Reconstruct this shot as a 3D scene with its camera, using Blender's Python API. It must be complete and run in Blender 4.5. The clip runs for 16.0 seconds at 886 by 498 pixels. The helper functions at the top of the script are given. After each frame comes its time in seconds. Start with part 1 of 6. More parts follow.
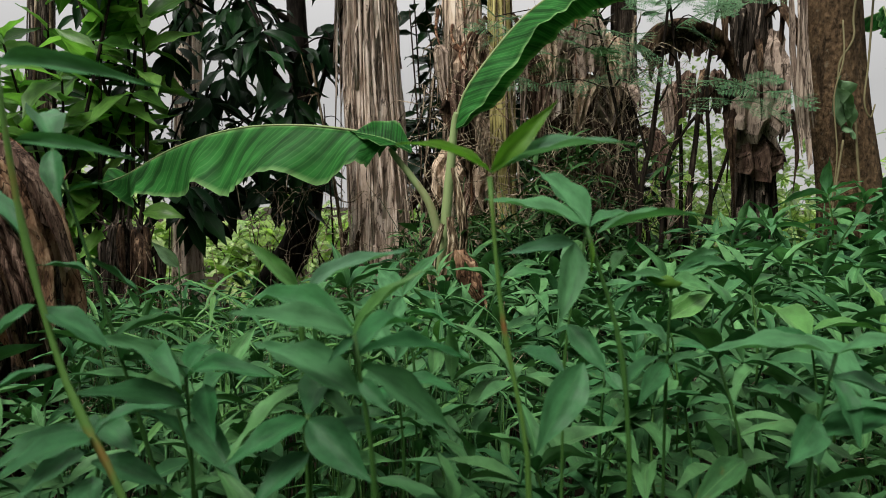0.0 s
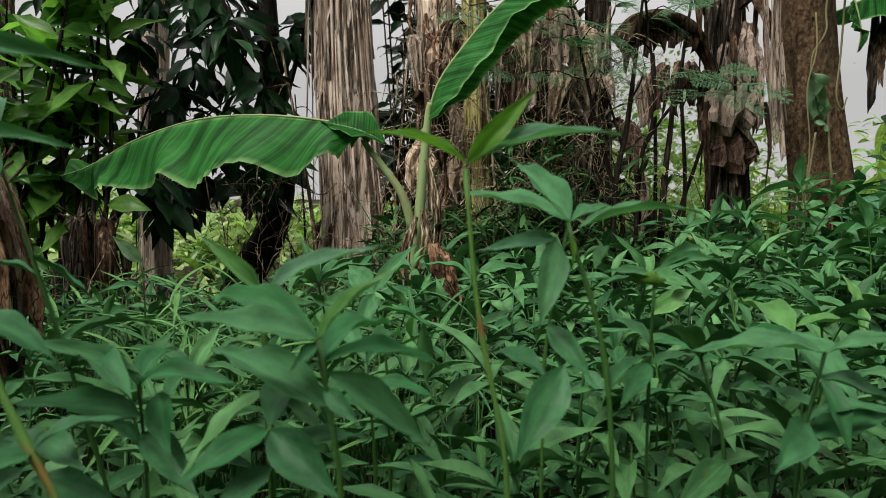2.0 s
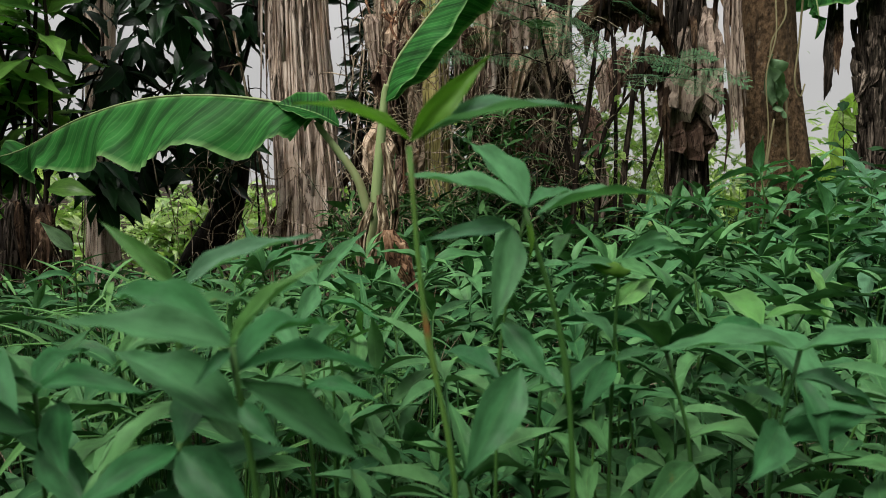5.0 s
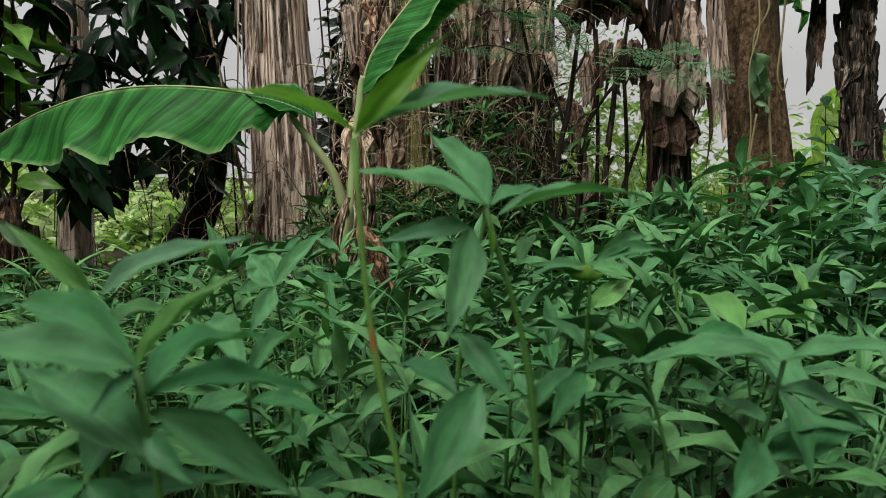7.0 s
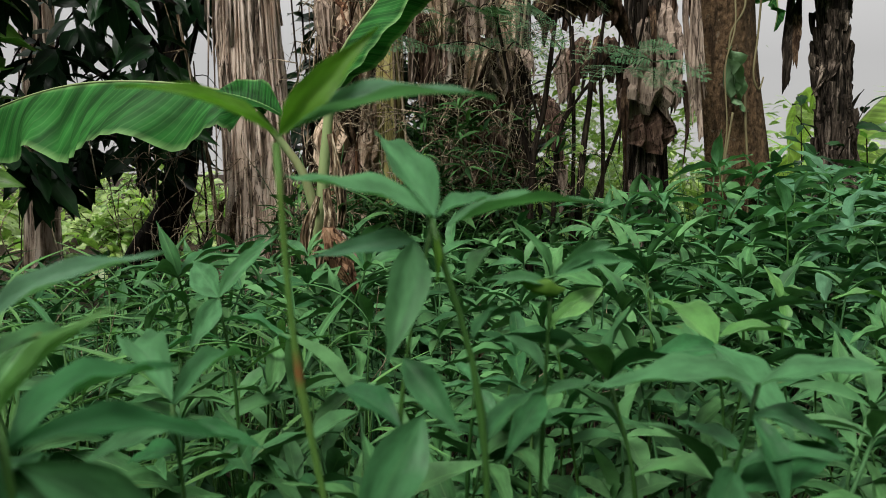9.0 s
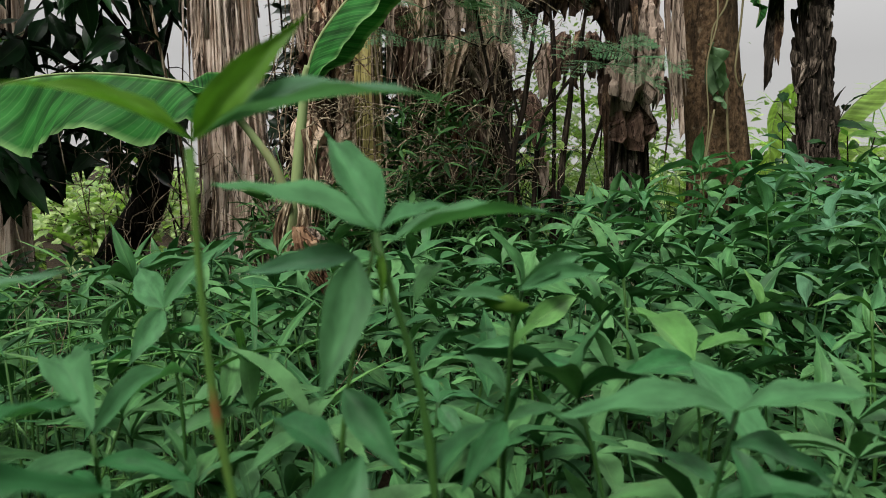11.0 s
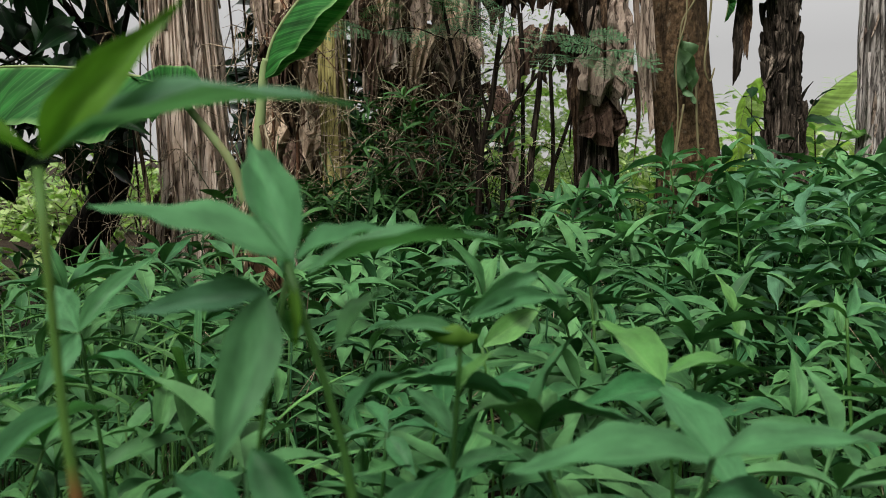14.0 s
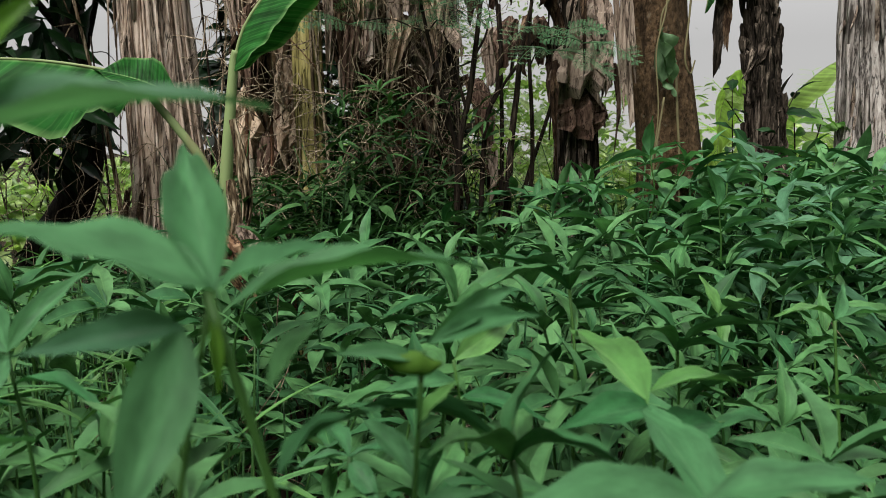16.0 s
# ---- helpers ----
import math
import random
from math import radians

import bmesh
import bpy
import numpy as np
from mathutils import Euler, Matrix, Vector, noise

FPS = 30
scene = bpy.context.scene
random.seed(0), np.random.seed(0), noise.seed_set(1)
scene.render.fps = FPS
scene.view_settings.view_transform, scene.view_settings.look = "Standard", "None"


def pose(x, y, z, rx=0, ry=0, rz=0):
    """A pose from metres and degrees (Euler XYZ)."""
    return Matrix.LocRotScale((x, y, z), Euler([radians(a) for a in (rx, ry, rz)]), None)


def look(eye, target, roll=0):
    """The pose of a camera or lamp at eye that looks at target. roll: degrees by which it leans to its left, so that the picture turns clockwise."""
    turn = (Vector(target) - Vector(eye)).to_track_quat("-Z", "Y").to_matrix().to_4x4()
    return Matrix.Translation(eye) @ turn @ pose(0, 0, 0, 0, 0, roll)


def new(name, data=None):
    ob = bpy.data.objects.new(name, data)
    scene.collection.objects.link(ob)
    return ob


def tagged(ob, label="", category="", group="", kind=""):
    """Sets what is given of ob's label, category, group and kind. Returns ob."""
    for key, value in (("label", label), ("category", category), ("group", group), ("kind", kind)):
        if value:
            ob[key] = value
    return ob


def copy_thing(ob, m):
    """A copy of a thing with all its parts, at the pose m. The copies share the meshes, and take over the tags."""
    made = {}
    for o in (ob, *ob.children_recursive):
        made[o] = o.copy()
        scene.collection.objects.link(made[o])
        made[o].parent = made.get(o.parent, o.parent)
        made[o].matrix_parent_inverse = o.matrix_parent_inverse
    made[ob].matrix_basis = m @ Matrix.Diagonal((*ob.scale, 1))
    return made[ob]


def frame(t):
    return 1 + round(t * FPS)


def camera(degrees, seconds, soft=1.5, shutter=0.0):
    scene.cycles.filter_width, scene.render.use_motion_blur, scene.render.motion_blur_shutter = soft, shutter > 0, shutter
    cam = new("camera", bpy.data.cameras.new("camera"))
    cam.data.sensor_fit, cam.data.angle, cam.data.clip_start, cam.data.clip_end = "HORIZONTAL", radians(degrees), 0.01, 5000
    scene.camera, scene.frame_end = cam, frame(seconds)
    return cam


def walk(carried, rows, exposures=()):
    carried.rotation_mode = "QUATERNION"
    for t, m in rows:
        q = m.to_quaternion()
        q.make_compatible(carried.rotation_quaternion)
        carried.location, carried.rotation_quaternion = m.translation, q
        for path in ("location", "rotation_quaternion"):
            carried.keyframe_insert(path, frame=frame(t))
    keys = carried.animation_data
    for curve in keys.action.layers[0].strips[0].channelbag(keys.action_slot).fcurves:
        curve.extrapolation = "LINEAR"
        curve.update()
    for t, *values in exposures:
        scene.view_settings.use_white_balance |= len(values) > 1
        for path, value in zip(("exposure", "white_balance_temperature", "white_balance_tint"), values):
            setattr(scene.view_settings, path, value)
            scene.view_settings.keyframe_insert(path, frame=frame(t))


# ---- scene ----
cam = camera(64.0, 16.0, soft=0.8)
# a small lens focused on the middle of the thicket: what is close goes soft
cam.data.dof.use_dof, cam.data.dof.focus_distance, cam.data.dof.aperture_fstop = True, 1.5, 10.5
PATH = [
    (0, (0.001, 0.003, 0.749), (0.001, 1.999, 0.63), 0.3),
    (0.5, (0.001, 0.011, 0.75), (0.019, 2.007, 0.627), 0.4),
    (1, (0.001, 0.019, 0.75), (0.038, 2.014, 0.621), 0.4),
    (1.5, (0.001, 0.027, 0.75), (0.057, 2.022, 0.615), 0.4),
    (2, (0.002, 0.035, 0.75), (0.075, 2.029, 0.609), 0.3),
    (2.5, (0.003, 0.043, 0.749), (0.094, 2.036, 0.603), 0.3),
    (3, (0.004, 0.052, 0.749), (0.111, 2.043, 0.597), 0.3),
    (3.5, (0.007, 0.061, 0.748), (0.131, 2.051, 0.592), 0.4),
    (4, (0.009, 0.07, 0.748), (0.156, 2.058, 0.584), 0.5),
    (6.5, (0.032, 0.118, 0.749), (0.245, 2.097, 0.555), 0.6),
    (7, (0.038, 0.128, 0.75), (0.262, 2.106, 0.554), 0.7),
    (7.5, (0.044, 0.138, 0.751), (0.282, 2.114, 0.554), 0.7),
    (8, (0.05, 0.148, 0.752), (0.305, 2.121, 0.552), 0.8),
    (8.5, (0.057, 0.158, 0.754), (0.323, 2.129, 0.552), 0.8),
    (9, (0.063, 0.167, 0.756), (0.342, 2.137, 0.552), 0.8),
    (11.5, (0.092, 0.212, 0.765), (0.424, 2.171, 0.543), 0.9),
    (12, (0.097, 0.22, 0.767), (0.437, 2.178, 0.543), 0.6),
    (12.5, (0.101, 0.228, 0.768), (0.454, 2.184, 0.542), 0.6),
    (13, (0.105, 0.236, 0.77), (0.471, 2.189, 0.542), 0.7),
    (13.5, (0.109, 0.245, 0.772), (0.495, 2.193, 0.538), 0.9),
    (14, (0.113, 0.253, 0.773), (0.511, 2.199, 0.536), 0.9),
    (14.5, (0.117, 0.262, 0.774), (0.527, 2.204, 0.533), 0.9),
    (15, (0.122, 0.271, 0.776), (0.543, 2.211, 0.53), 0.8),
    (15.5, (0.126, 0.281, 0.777), (0.561, 2.217, 0.528), 0.8),
    (16, (0.132, 0.292, 0.779), (0.58, 2.225, 0.522), 0.7),
]
walk(cam, [(t, look(eye, target, roll)) for t, eye, target, roll in PATH])

# ---- sky and light: a white overcast day ----
world = bpy.data.worlds.new("overcast")
scene.world = world
world.use_nodes = True
wn, wl = world.node_tree.nodes, world.node_tree.links
sky = wn.new("ShaderNodeTexSky")
sky.sky_type, sky.sun_disc = "NISHITA", False
sky.sun_elevation, sky.sun_rotation = radians(62), radians(200)
cloud = wn.new("ShaderNodeMix")
cloud.data_type = "RGBA"
cloud.inputs[0].default_value = 0.96
cloud.inputs[7].default_value = (7.2, 7.1, 7.0, 1)
wl.new(sky.outputs[0], cloud.inputs[6])
# an overcast sky is about three times as bright overhead as at the horizon
place = wn.new("ShaderNodeTexCoord")
split = wn.new("ShaderNodeSeparateXYZ")
wl.new(place.outputs["Generated"], split.inputs[0])
height = wn.new("ShaderNodeMapRange")
for slot, v in zip((1, 2, 3, 4), (0.15, 1.0, 0.65, 2.0)):
    height.inputs[slot].default_value = v
wl.new(split.outputs[2], height.inputs[0])
lit = wn.new("ShaderNodeVectorMath")
lit.operation = "SCALE"
wl.new(cloud.outputs[2], lit.inputs[0])
wl.new(height.outputs[0], lit.inputs["Scale"])
wl.new(lit.outputs[0], wn["Background"].inputs[0])
wn["Background"].inputs[1].default_value = 0.095

sun = new("sun", bpy.data.lights.new("sun", "SUN"))
sun.data.energy, sun.data.angle, sun.data.color = 3.85, radians(30), (1.0, 0.97, 0.93)
sun.matrix_world = look((-2.9, -2.3, 6), (0.4, 1.4, 0))
scene.view_settings.exposure = 0.28

# ---- materials ----
def nodes_of(name):
    m = bpy.data.materials.new(name)
    m.use_nodes = True
    return m, m.node_tree.nodes, m.node_tree.links, m.node_tree.nodes["Principled BSDF"]


def mixed(n, l, fac, a, b, kind="MIX"):
    k = n.new("ShaderNodeMix")
    k.data_type, k.blend_type = "RGBA", kind
    for slot, v in ((0, fac), (6, a), (7, b)):
        if isinstance(v, (int, float)):
            k.inputs[slot].default_value = v
        elif isinstance(v, tuple):
            k.inputs[slot].default_value = (*v, 1)
        else:
            l.new(v, k.inputs[slot])
    return k.outputs[2]


def ranged(n, l, v, lo, hi, to_lo=0.0, to_hi=1.0):
    k = n.new("ShaderNodeMapRange")
    k.clamp = True
    l.new(v, k.inputs[0])
    for slot, x in zip((1, 2, 3, 4), (lo, hi, to_lo, to_hi)):
        k.inputs[slot].default_value = x
    return k.outputs[0]


def noisy(n, l, scale, detail=4, stretch=None, coord="Object", rough=0.6, shift=None):
    tc = n.new("ShaderNodeTexCoord")
    k = n.new("ShaderNodeTexNoise")
    if shift:
        # another part of the pattern for each piece
        k.noise_dimensions = "4D"
        far = n.new("ShaderNodeMath")
        far.operation = "MULTIPLY"
        l.new(shift, far.inputs[0])
        far.inputs[1].default_value = 90.0
        l.new(far.outputs[0], k.inputs["W"])
    k.inputs["Scale"].default_value, k.inputs["Detail"].default_value, k.inputs["Roughness"].default_value = scale, detail, rough
    if stretch:
        mp = n.new("ShaderNodeMapping")
        mp.inputs["Scale"].default_value = stretch
        l.new(tc.outputs[coord], mp.inputs[0])
        l.new(mp.outputs[0], k.inputs["Vector"])
    else:
        l.new(tc.outputs[coord], k.inputs["Vector"])
    return k.outputs[0]


def bumped(n, l, bsdf, height, strength=0.4, distance=0.004):
    b = n.new("ShaderNodeBump")
    b.inputs["Strength"].default_value, b.inputs["Distance"].default_value = strength, distance
    l.new(height, b.inputs["Height"])
    l.new(b.outputs[0], bsdf.inputs["Normal"])


def leaf_material(name, dark, light, rib, rough=0.5, thin=0.2, island=False, veins=9.0, wear=None, spec=0.22, vein_show=0.025, pleat_shading=0.0, slant=1.0, margin=0.1):
    """A leaf blade: a pale midrib, faint side veins, mottling, and light that passes through."""
    m, n, l, bsdf = nodes_of(name)
    if island:
        pick = n.new("ShaderNodeNewGeometry").outputs["Random Per Island"]
    else:
        pick = n.new("ShaderNodeObjectInfo").outputs["Random"]
    colour = mixed(n, l, pick, dark, light)
    spots = noisy(n, l, 3.0, 5, coord="UV", shift=pick) if not island else noisy(n, l, 30.0, 5)
    shade = ranged(n, l, spots, 0.34, 0.66, 0.62, 1.32)
    grey = n.new("ShaderNodeCombineColor")
    for k in range(3):
        l.new(shade, grey.inputs[k])
    colour = mixed(n, l, 1.0, colour, grey.outputs[0], "MULTIPLY")
    tc = n.new("ShaderNodeTexCoord")
    sep = n.new("ShaderNodeSeparateXYZ")
    l.new(tc.outputs["UV"], sep.inputs[0])
    away = n.new("ShaderNodeMath")
    away.operation = "SUBTRACT"
    l.new(sep.outputs[0], away.inputs[0])
    away.inputs[1].default_value = 0.5
    size = n.new("ShaderNodeMath")
    size.operation = "ABSOLUTE"
    l.new(away.outputs[0], size.inputs[0])
    line = ranged(n, l, size.outputs[0], 0.004, 0.03, 0.7 if pleat_shading else 0.38, 0.0)
    colour = mixed(n, l, line, colour, rib)
    # side veins run from the midrib forwards to the edge
    run = n.new("ShaderNodeMath")
    run.operation = "SUBTRACT"
    l.new(sep.outputs[1], run.inputs[0])
    l.new(ranged(n, l, size.outputs[0], 0.0, 0.5, 0.0, 0.5 * slant), run.inputs[1])
    wave = n.new("ShaderNodeMath")
    wave.operation = "MULTIPLY"
    l.new(run.outputs[0], wave.inputs[0])
    wave.inputs[1].default_value = veins * 6.283
    sine = n.new("ShaderNodeMath")
    sine.operation = "SINE"
    l.new(wave.outputs[0], sine.inputs[0])
    vein = ranged(n, l, sine.outputs[0], 0.7, 1.0, 0.0, vein_show)
    colour = mixed(n, l, vein, colour, tuple(0.55 * a + 0.45 * b for a, b in zip(light, rib)))
    rim = ranged(n, l, size.outputs[0], 0.44, 0.495, 0.0, 0.6 if pleat_shading else margin)
    colour = mixed(n, l, rim, colour, rib)
    if pleat_shading:
        # sheen and shade of the pleats, from midrib to edge, painted as tone
        fold = n.new("ShaderNodeCombineXYZ")
        l.new(size.outputs[0], fold.inputs[0])
        l.new(run.outputs[0], fold.inputs[1])
        scaled = n.new("ShaderNodeMapping")
        scaled.inputs["Scale"].default_value = (0.8, 34.0, 1.0)
        l.new(fold.outputs[0], scaled.inputs[0])
        creases = n.new("ShaderNodeTexNoise")
        creases.inputs["Scale"].default_value = 1.0
        creases.inputs["Detail"].default_value = 3
        l.new(scaled.outputs[0], creases.inputs["Vector"])
        pleat = ranged(n, l, creases.outputs[0], 0.38, 0.62, 1 - pleat_shading, 1 + pleat_shading)
        tone = n.new("ShaderNodeCombineColor")
        for k in range(3):
            l.new(pleat, tone.inputs[k])
        colour = mixed(n, l, 1.0, colour, tone.outputs[0], "MULTIPLY")
    if wear:
        worn = ranged(n, l, noisy(n, l, 3.4, 6, coord="UV", shift=pick), 0.62, 0.7, 0, 0.8)
        colour = mixed(n, l, worn, colour, wear)
    l.new(colour, bsdf.inputs["Base Color"])
    bsdf.inputs["Roughness"].default_value = rough
    bsdf.inputs["Specular IOR Level"].default_value = spec
    relief = n.new("ShaderNodeMath")
    relief.operation = "MULTIPLY_ADD"
    l.new(sine.outputs[0], relief.inputs[0])
    relief.inputs[1].default_value = 0.02 if not pleat_shading else 0.25
    l.new(noisy(n, l, 1.0, 4, (5.0, 9.0, 1.0), coord="UV", shift=pick) if not island else spots, relief.inputs[2])
    bumped(n, l, bsdf, relief.outputs[0], 0.3 if not pleat_shading else 0.1 + 0.5 * vein_show, 0.002)
    glow = n.new("ShaderNodeBsdfTranslucent")
    l.new(mixed(n, l, 1.0, colour, (0.95, 1.12, 0.6), "MULTIPLY"), glow.inputs[0])
    both = n.new("ShaderNodeMixShader")
    both.inputs[0].default_value = thin
    l.new(bsdf.outputs[0], both.inputs[1])
    l.new(glow.outputs[0], both.inputs[2])
    l.new(both.outputs[0], n["Material Output"].inputs[0])
    return m


def fibre_material(name, dark, mid, pale, across=60.0, along=2.5, rough=0.85, stain=None, bump=0.8, crack=0.85):
    """Dry plant fibre or bark: streaks along z, blotches and fine relief."""
    m, n, l, bsdf = nodes_of(name)
    streak = noisy(n, l, 1.0, 7, (across, across, along), rough=0.7)
    blotch = noisy(n, l, 6.0, 4)
    colour = mixed(n, l, ranged(n, l, streak, 0.42, 0.5), dark, mid)
    colour = mixed(n, l, ranged(n, l, streak, 0.52, 0.62), colour, pale)
    colour = mixed(n, l, ranged(n, l, blotch, 0.45, 0.7, 0, 0.55), colour, stain or dark)
    tone = n.new("ShaderNodeObjectInfo").outputs["Random"]
    colour = mixed(n, l, ranged(n, l, tone, 0, 1, 0.0, 0.35), colour, mid)
    # long narrow cracks between the fibres
    off = n.new("ShaderNodeMath")
    off.operation = "SUBTRACT"
    l.new(noisy(n, l, 1.0, 4, (across * 0.45, across * 0.45, along * 0.5)), off.inputs[0])
    off.inputs[1].default_value = 0.5
    gap = n.new("ShaderNodeMath")
    gap.operation = "ABSOLUTE"
    l.new(off.outputs[0], gap.inputs[0])
    colour = mixed(n, l, ranged(n, l, gap.outputs[0], 0.004, 0.022, crack, 0.0), colour, tuple(0.3 * c for c in dark))
    l.new(colour, bsdf.inputs["Base Color"])
    bsdf.inputs["Roughness"].default_value = rough
    bsdf.inputs["Specular IOR Level"].default_value = 0.06
    bumped(n, l, bsdf, streak, bump, 0.006)
    return m


def stem_material(name, low, high, ring, rough=0.5, patch_at=None):
    m, n, l, bsdf = nodes_of(name)
    pick = n.new("ShaderNodeObjectInfo").outputs["Random"]
    colour = mixed(n, l, pick, low, high)
    patch = ranged(n, l, noisy(n, l, 22.0, 4, (1, 1, 0.35)), 0.52, 0.68, 0, 0.75)
    colour = mixed(n, l, patch, colour, ring)
    if patch_at:
        # a rusty scar round one stretch of the stem
        sep = n.new("ShaderNodeSeparateXYZ")
        l.new(n.new("ShaderNodeTexCoord").outputs["Object"], sep.inputs[0])
        up = ranged(n, l, sep.outputs[2], patch_at[0], patch_at[0] + 0.006, 0.0, 0.9)
        down = ranged(n, l, sep.outputs[2], patch_at[1], patch_at[1] + 0.01, 1.0, 0.0)
        both = n.new("ShaderNodeMath")
        both.operation = "MULTIPLY"
        l.new(up, both.inputs[0])
        l.new(down, both.inputs[1])
        colour = mixed(n, l, both.outputs[0], colour, (0.2, 0.085, 0.03))
    l.new(colour, bsdf.inputs["Base Color"])
    bsdf.inputs["Roughness"].default_value = rough
    bsdf.inputs["Specular IOR Level"].default_value = 0.2
    bumped(n, l, bsdf, noisy(n, l, 1.0, 3, (400, 400, 20)), 0.3, 0.0006)
    return m


WEED = leaf_material("weed_leaf", (0.03, 0.108, 0.038), (0.086, 0.215, 0.072), (0.16, 0.32, 0.11), 0.45, 0.08, spec=0.1, wear=(0.1, 0.13, 0.035))
WEED_FAR = leaf_material("weed_leaf_far", (0.03, 0.105, 0.04), (0.096, 0.225, 0.082), (0.16, 0.32, 0.11), 0.45, 0.08, True, spec=0.1)
WEED_TALL = leaf_material("weed_leaf_cool", (0.068, 0.2, 0.08), (0.092, 0.24, 0.1), (0.12, 0.27, 0.12), 0.45, 0.3, spec=0.1)
# darker copy of the weed leaf, puts shade into low leaves in front
WEED_SHADED = leaf_material("weed_leaf_shaded", (0.026, 0.108, 0.038), (0.048, 0.155, 0.058), (0.08, 0.19, 0.07), 0.42, 0.12, spec=0.14)
WEED_COOL = leaf_material("weed_leaf_mid", (0.036, 0.148, 0.05), (0.056, 0.19, 0.068), (0.1, 0.24, 0.1), 0.45, 0.25, spec=0.1)
# paler copy of the weed leaf, brightens blades that fall in shade
WEED_LIFTED = leaf_material("weed_leaf_lifted", (0.085, 0.215, 0.115), (0.11, 0.245, 0.135), (0.16, 0.3, 0.16), 0.45, 0.35, spec=0.12)
WEED_YOUNG = leaf_material("weed_leaf_young", (0.11, 0.26, 0.028), (0.135, 0.3, 0.04), (0.17, 0.33, 0.07), 0.45, 0.4)
WEED_PALE = leaf_material("weed_leaf_pale", (0.075, 0.21, 0.05), (0.11, 0.26, 0.07), (0.2, 0.36, 0.12), 0.45, 0.15, spec=0.3)
VINE_LEAF = leaf_material("vine_leaf", (0.1, 0.19, 0.085), (0.15, 0.25, 0.13), (0.2, 0.3, 0.16), 0.5, 0.2, spec=0.25, wear=(0.04, 0.09, 0.03))
WEED_STEM = stem_material("weed_stem", (0.015, 0.06, 0.012), (0.06, 0.15, 0.03), (0.025, 0.08, 0.015))
RUST_STEM = stem_material("weed_stem_rusty", (0.06, 0.16, 0.03), (0.1, 0.2, 0.04), (0.24, 0.09, 0.025))
RED_STEM = stem_material("weed_stem_scarred", (0.06, 0.16, 0.03), (0.1, 0.2, 0.04), (0.12, 0.16, 0.03), patch_at=(0.66, 0.668))
BANANA = leaf_material("banana_leaf", (0.015, 0.088, 0.016), (0.02, 0.104, 0.02), (0.2, 0.36, 0.13), 0.5, 0.25, veins=75.0, spec=0.07, vein_show=0.22, pleat_shading=0.5, slant=0.17)
# far brighter copy of the banana leaf, with sunlight and haze in its colour
BANANA_FAR = leaf_material("banana_leaf_sunlit_tone", (0.3, 0.46, 0.1), (0.36, 0.53, 0.14), (0.45, 0.55, 0.28), 0.45, 0.6, veins=22.0, vein_show=0.3, pleat_shading=0.3, slant=0.12)
VINE_STEM = stem_material("vine_stem", (0.12, 0.105, 0.05), (0.16, 0.14, 0.07), (0.06, 0.045, 0.025), 0.7)
BANANA_RIB = stem_material("banana_rib", (0.2, 0.27, 0.11), (0.25, 0.31, 0.14), (0.22, 0.2, 0.1))
# near-black leaf, also used to fill gaps behind the trunks with painted shade
MANGO = leaf_material("mango_leaf_and_gap_shade", (0.003, 0.014, 0.005), (0.014, 0.05, 0.013), (0.04, 0.1, 0.03), 0.36, 0.06, veins=13.0, spec=0.12)
BROAD = leaf_material("broad_leaf", (0.05, 0.16, 0.025), (0.22, 0.45, 0.09), (0.26, 0.42, 0.13), 0.38, 0.5, spec=0.35)
FERNY = leaf_material("feathery_leaf", (0.05, 0.13, 0.06), (0.13, 0.25, 0.12), (0.14, 0.24, 0.12), 0.55, 0.2, True)
# the near-black end puts deep shade into the leaf colour
SHADE_LEAF = leaf_material("undergrowth_leaf_shade_toned", (0.004, 0.018, 0.005), (0.08, 0.19, 0.06), (0.07, 0.15, 0.05), 0.55, 0.15, True, spec=0.1)
# leaf colour raised so that far bushes look sunlit
SUNLIT_TONE_LEAF = leaf_material("leaf_sunlit_tone", (0.1, 0.22, 0.035), (0.42, 0.54, 0.2), (0.4, 0.5, 0.2), 0.35, 0.4, True, spec=0.5)
PALE_BARK = fibre_material("pale_banana_sheath", (0.09, 0.055, 0.036), (0.56, 0.45, 0.36), (0.85, 0.75, 0.65), 38, 2.4, stain=(0.42, 0.29, 0.2), bump=1.0)
TAN_BARK = fibre_material("tan_banana_sheath", (0.01, 0.006, 0.004), (0.14, 0.105, 0.064), (0.58, 0.49, 0.35), 80, 5.0, stain=(0.16, 0.1, 0.055), bump=1.0)
RED_BARK = fibre_material("red_banana_sheath", (0.01, 0.005, 0.003), (0.13, 0.064, 0.037), (0.4, 0.24, 0.14), 90, 3.0)
CREAM_BARK = fibre_material("cream_banana_sheath", (0.1, 0.065, 0.045), (0.6, 0.47, 0.35), (0.88, 0.76, 0.62), 30, 3.5, stain=(0.36, 0.24, 0.15), bump=1.0)
RUSSET_BARK = fibre_material("russet_banana_sheath", (0.03, 0.012, 0.006), (0.24, 0.1, 0.055), (0.4, 0.2, 0.12), 60, 3.0)
ASH_BARK = fibre_material("ashen_banana_sheath", (0.04, 0.035, 0.031), (0.36, 0.325, 0.295), (0.6, 0.56, 0.52), 46, 3.0, stain=(0.22, 0.18, 0.15), bump=1.0)
GREY_BARK = fibre_material("grey_banana_sheath", (0.005, 0.004, 0.003), (0.05, 0.04, 0.03), (0.42, 0.34, 0.27), 60, 4.5)
ROT_BARK = fibre_material("rotten_banana_sheath", (0.006, 0.005, 0.004), (0.045, 0.035, 0.026), (0.19, 0.15, 0.12), 80, 6.0)
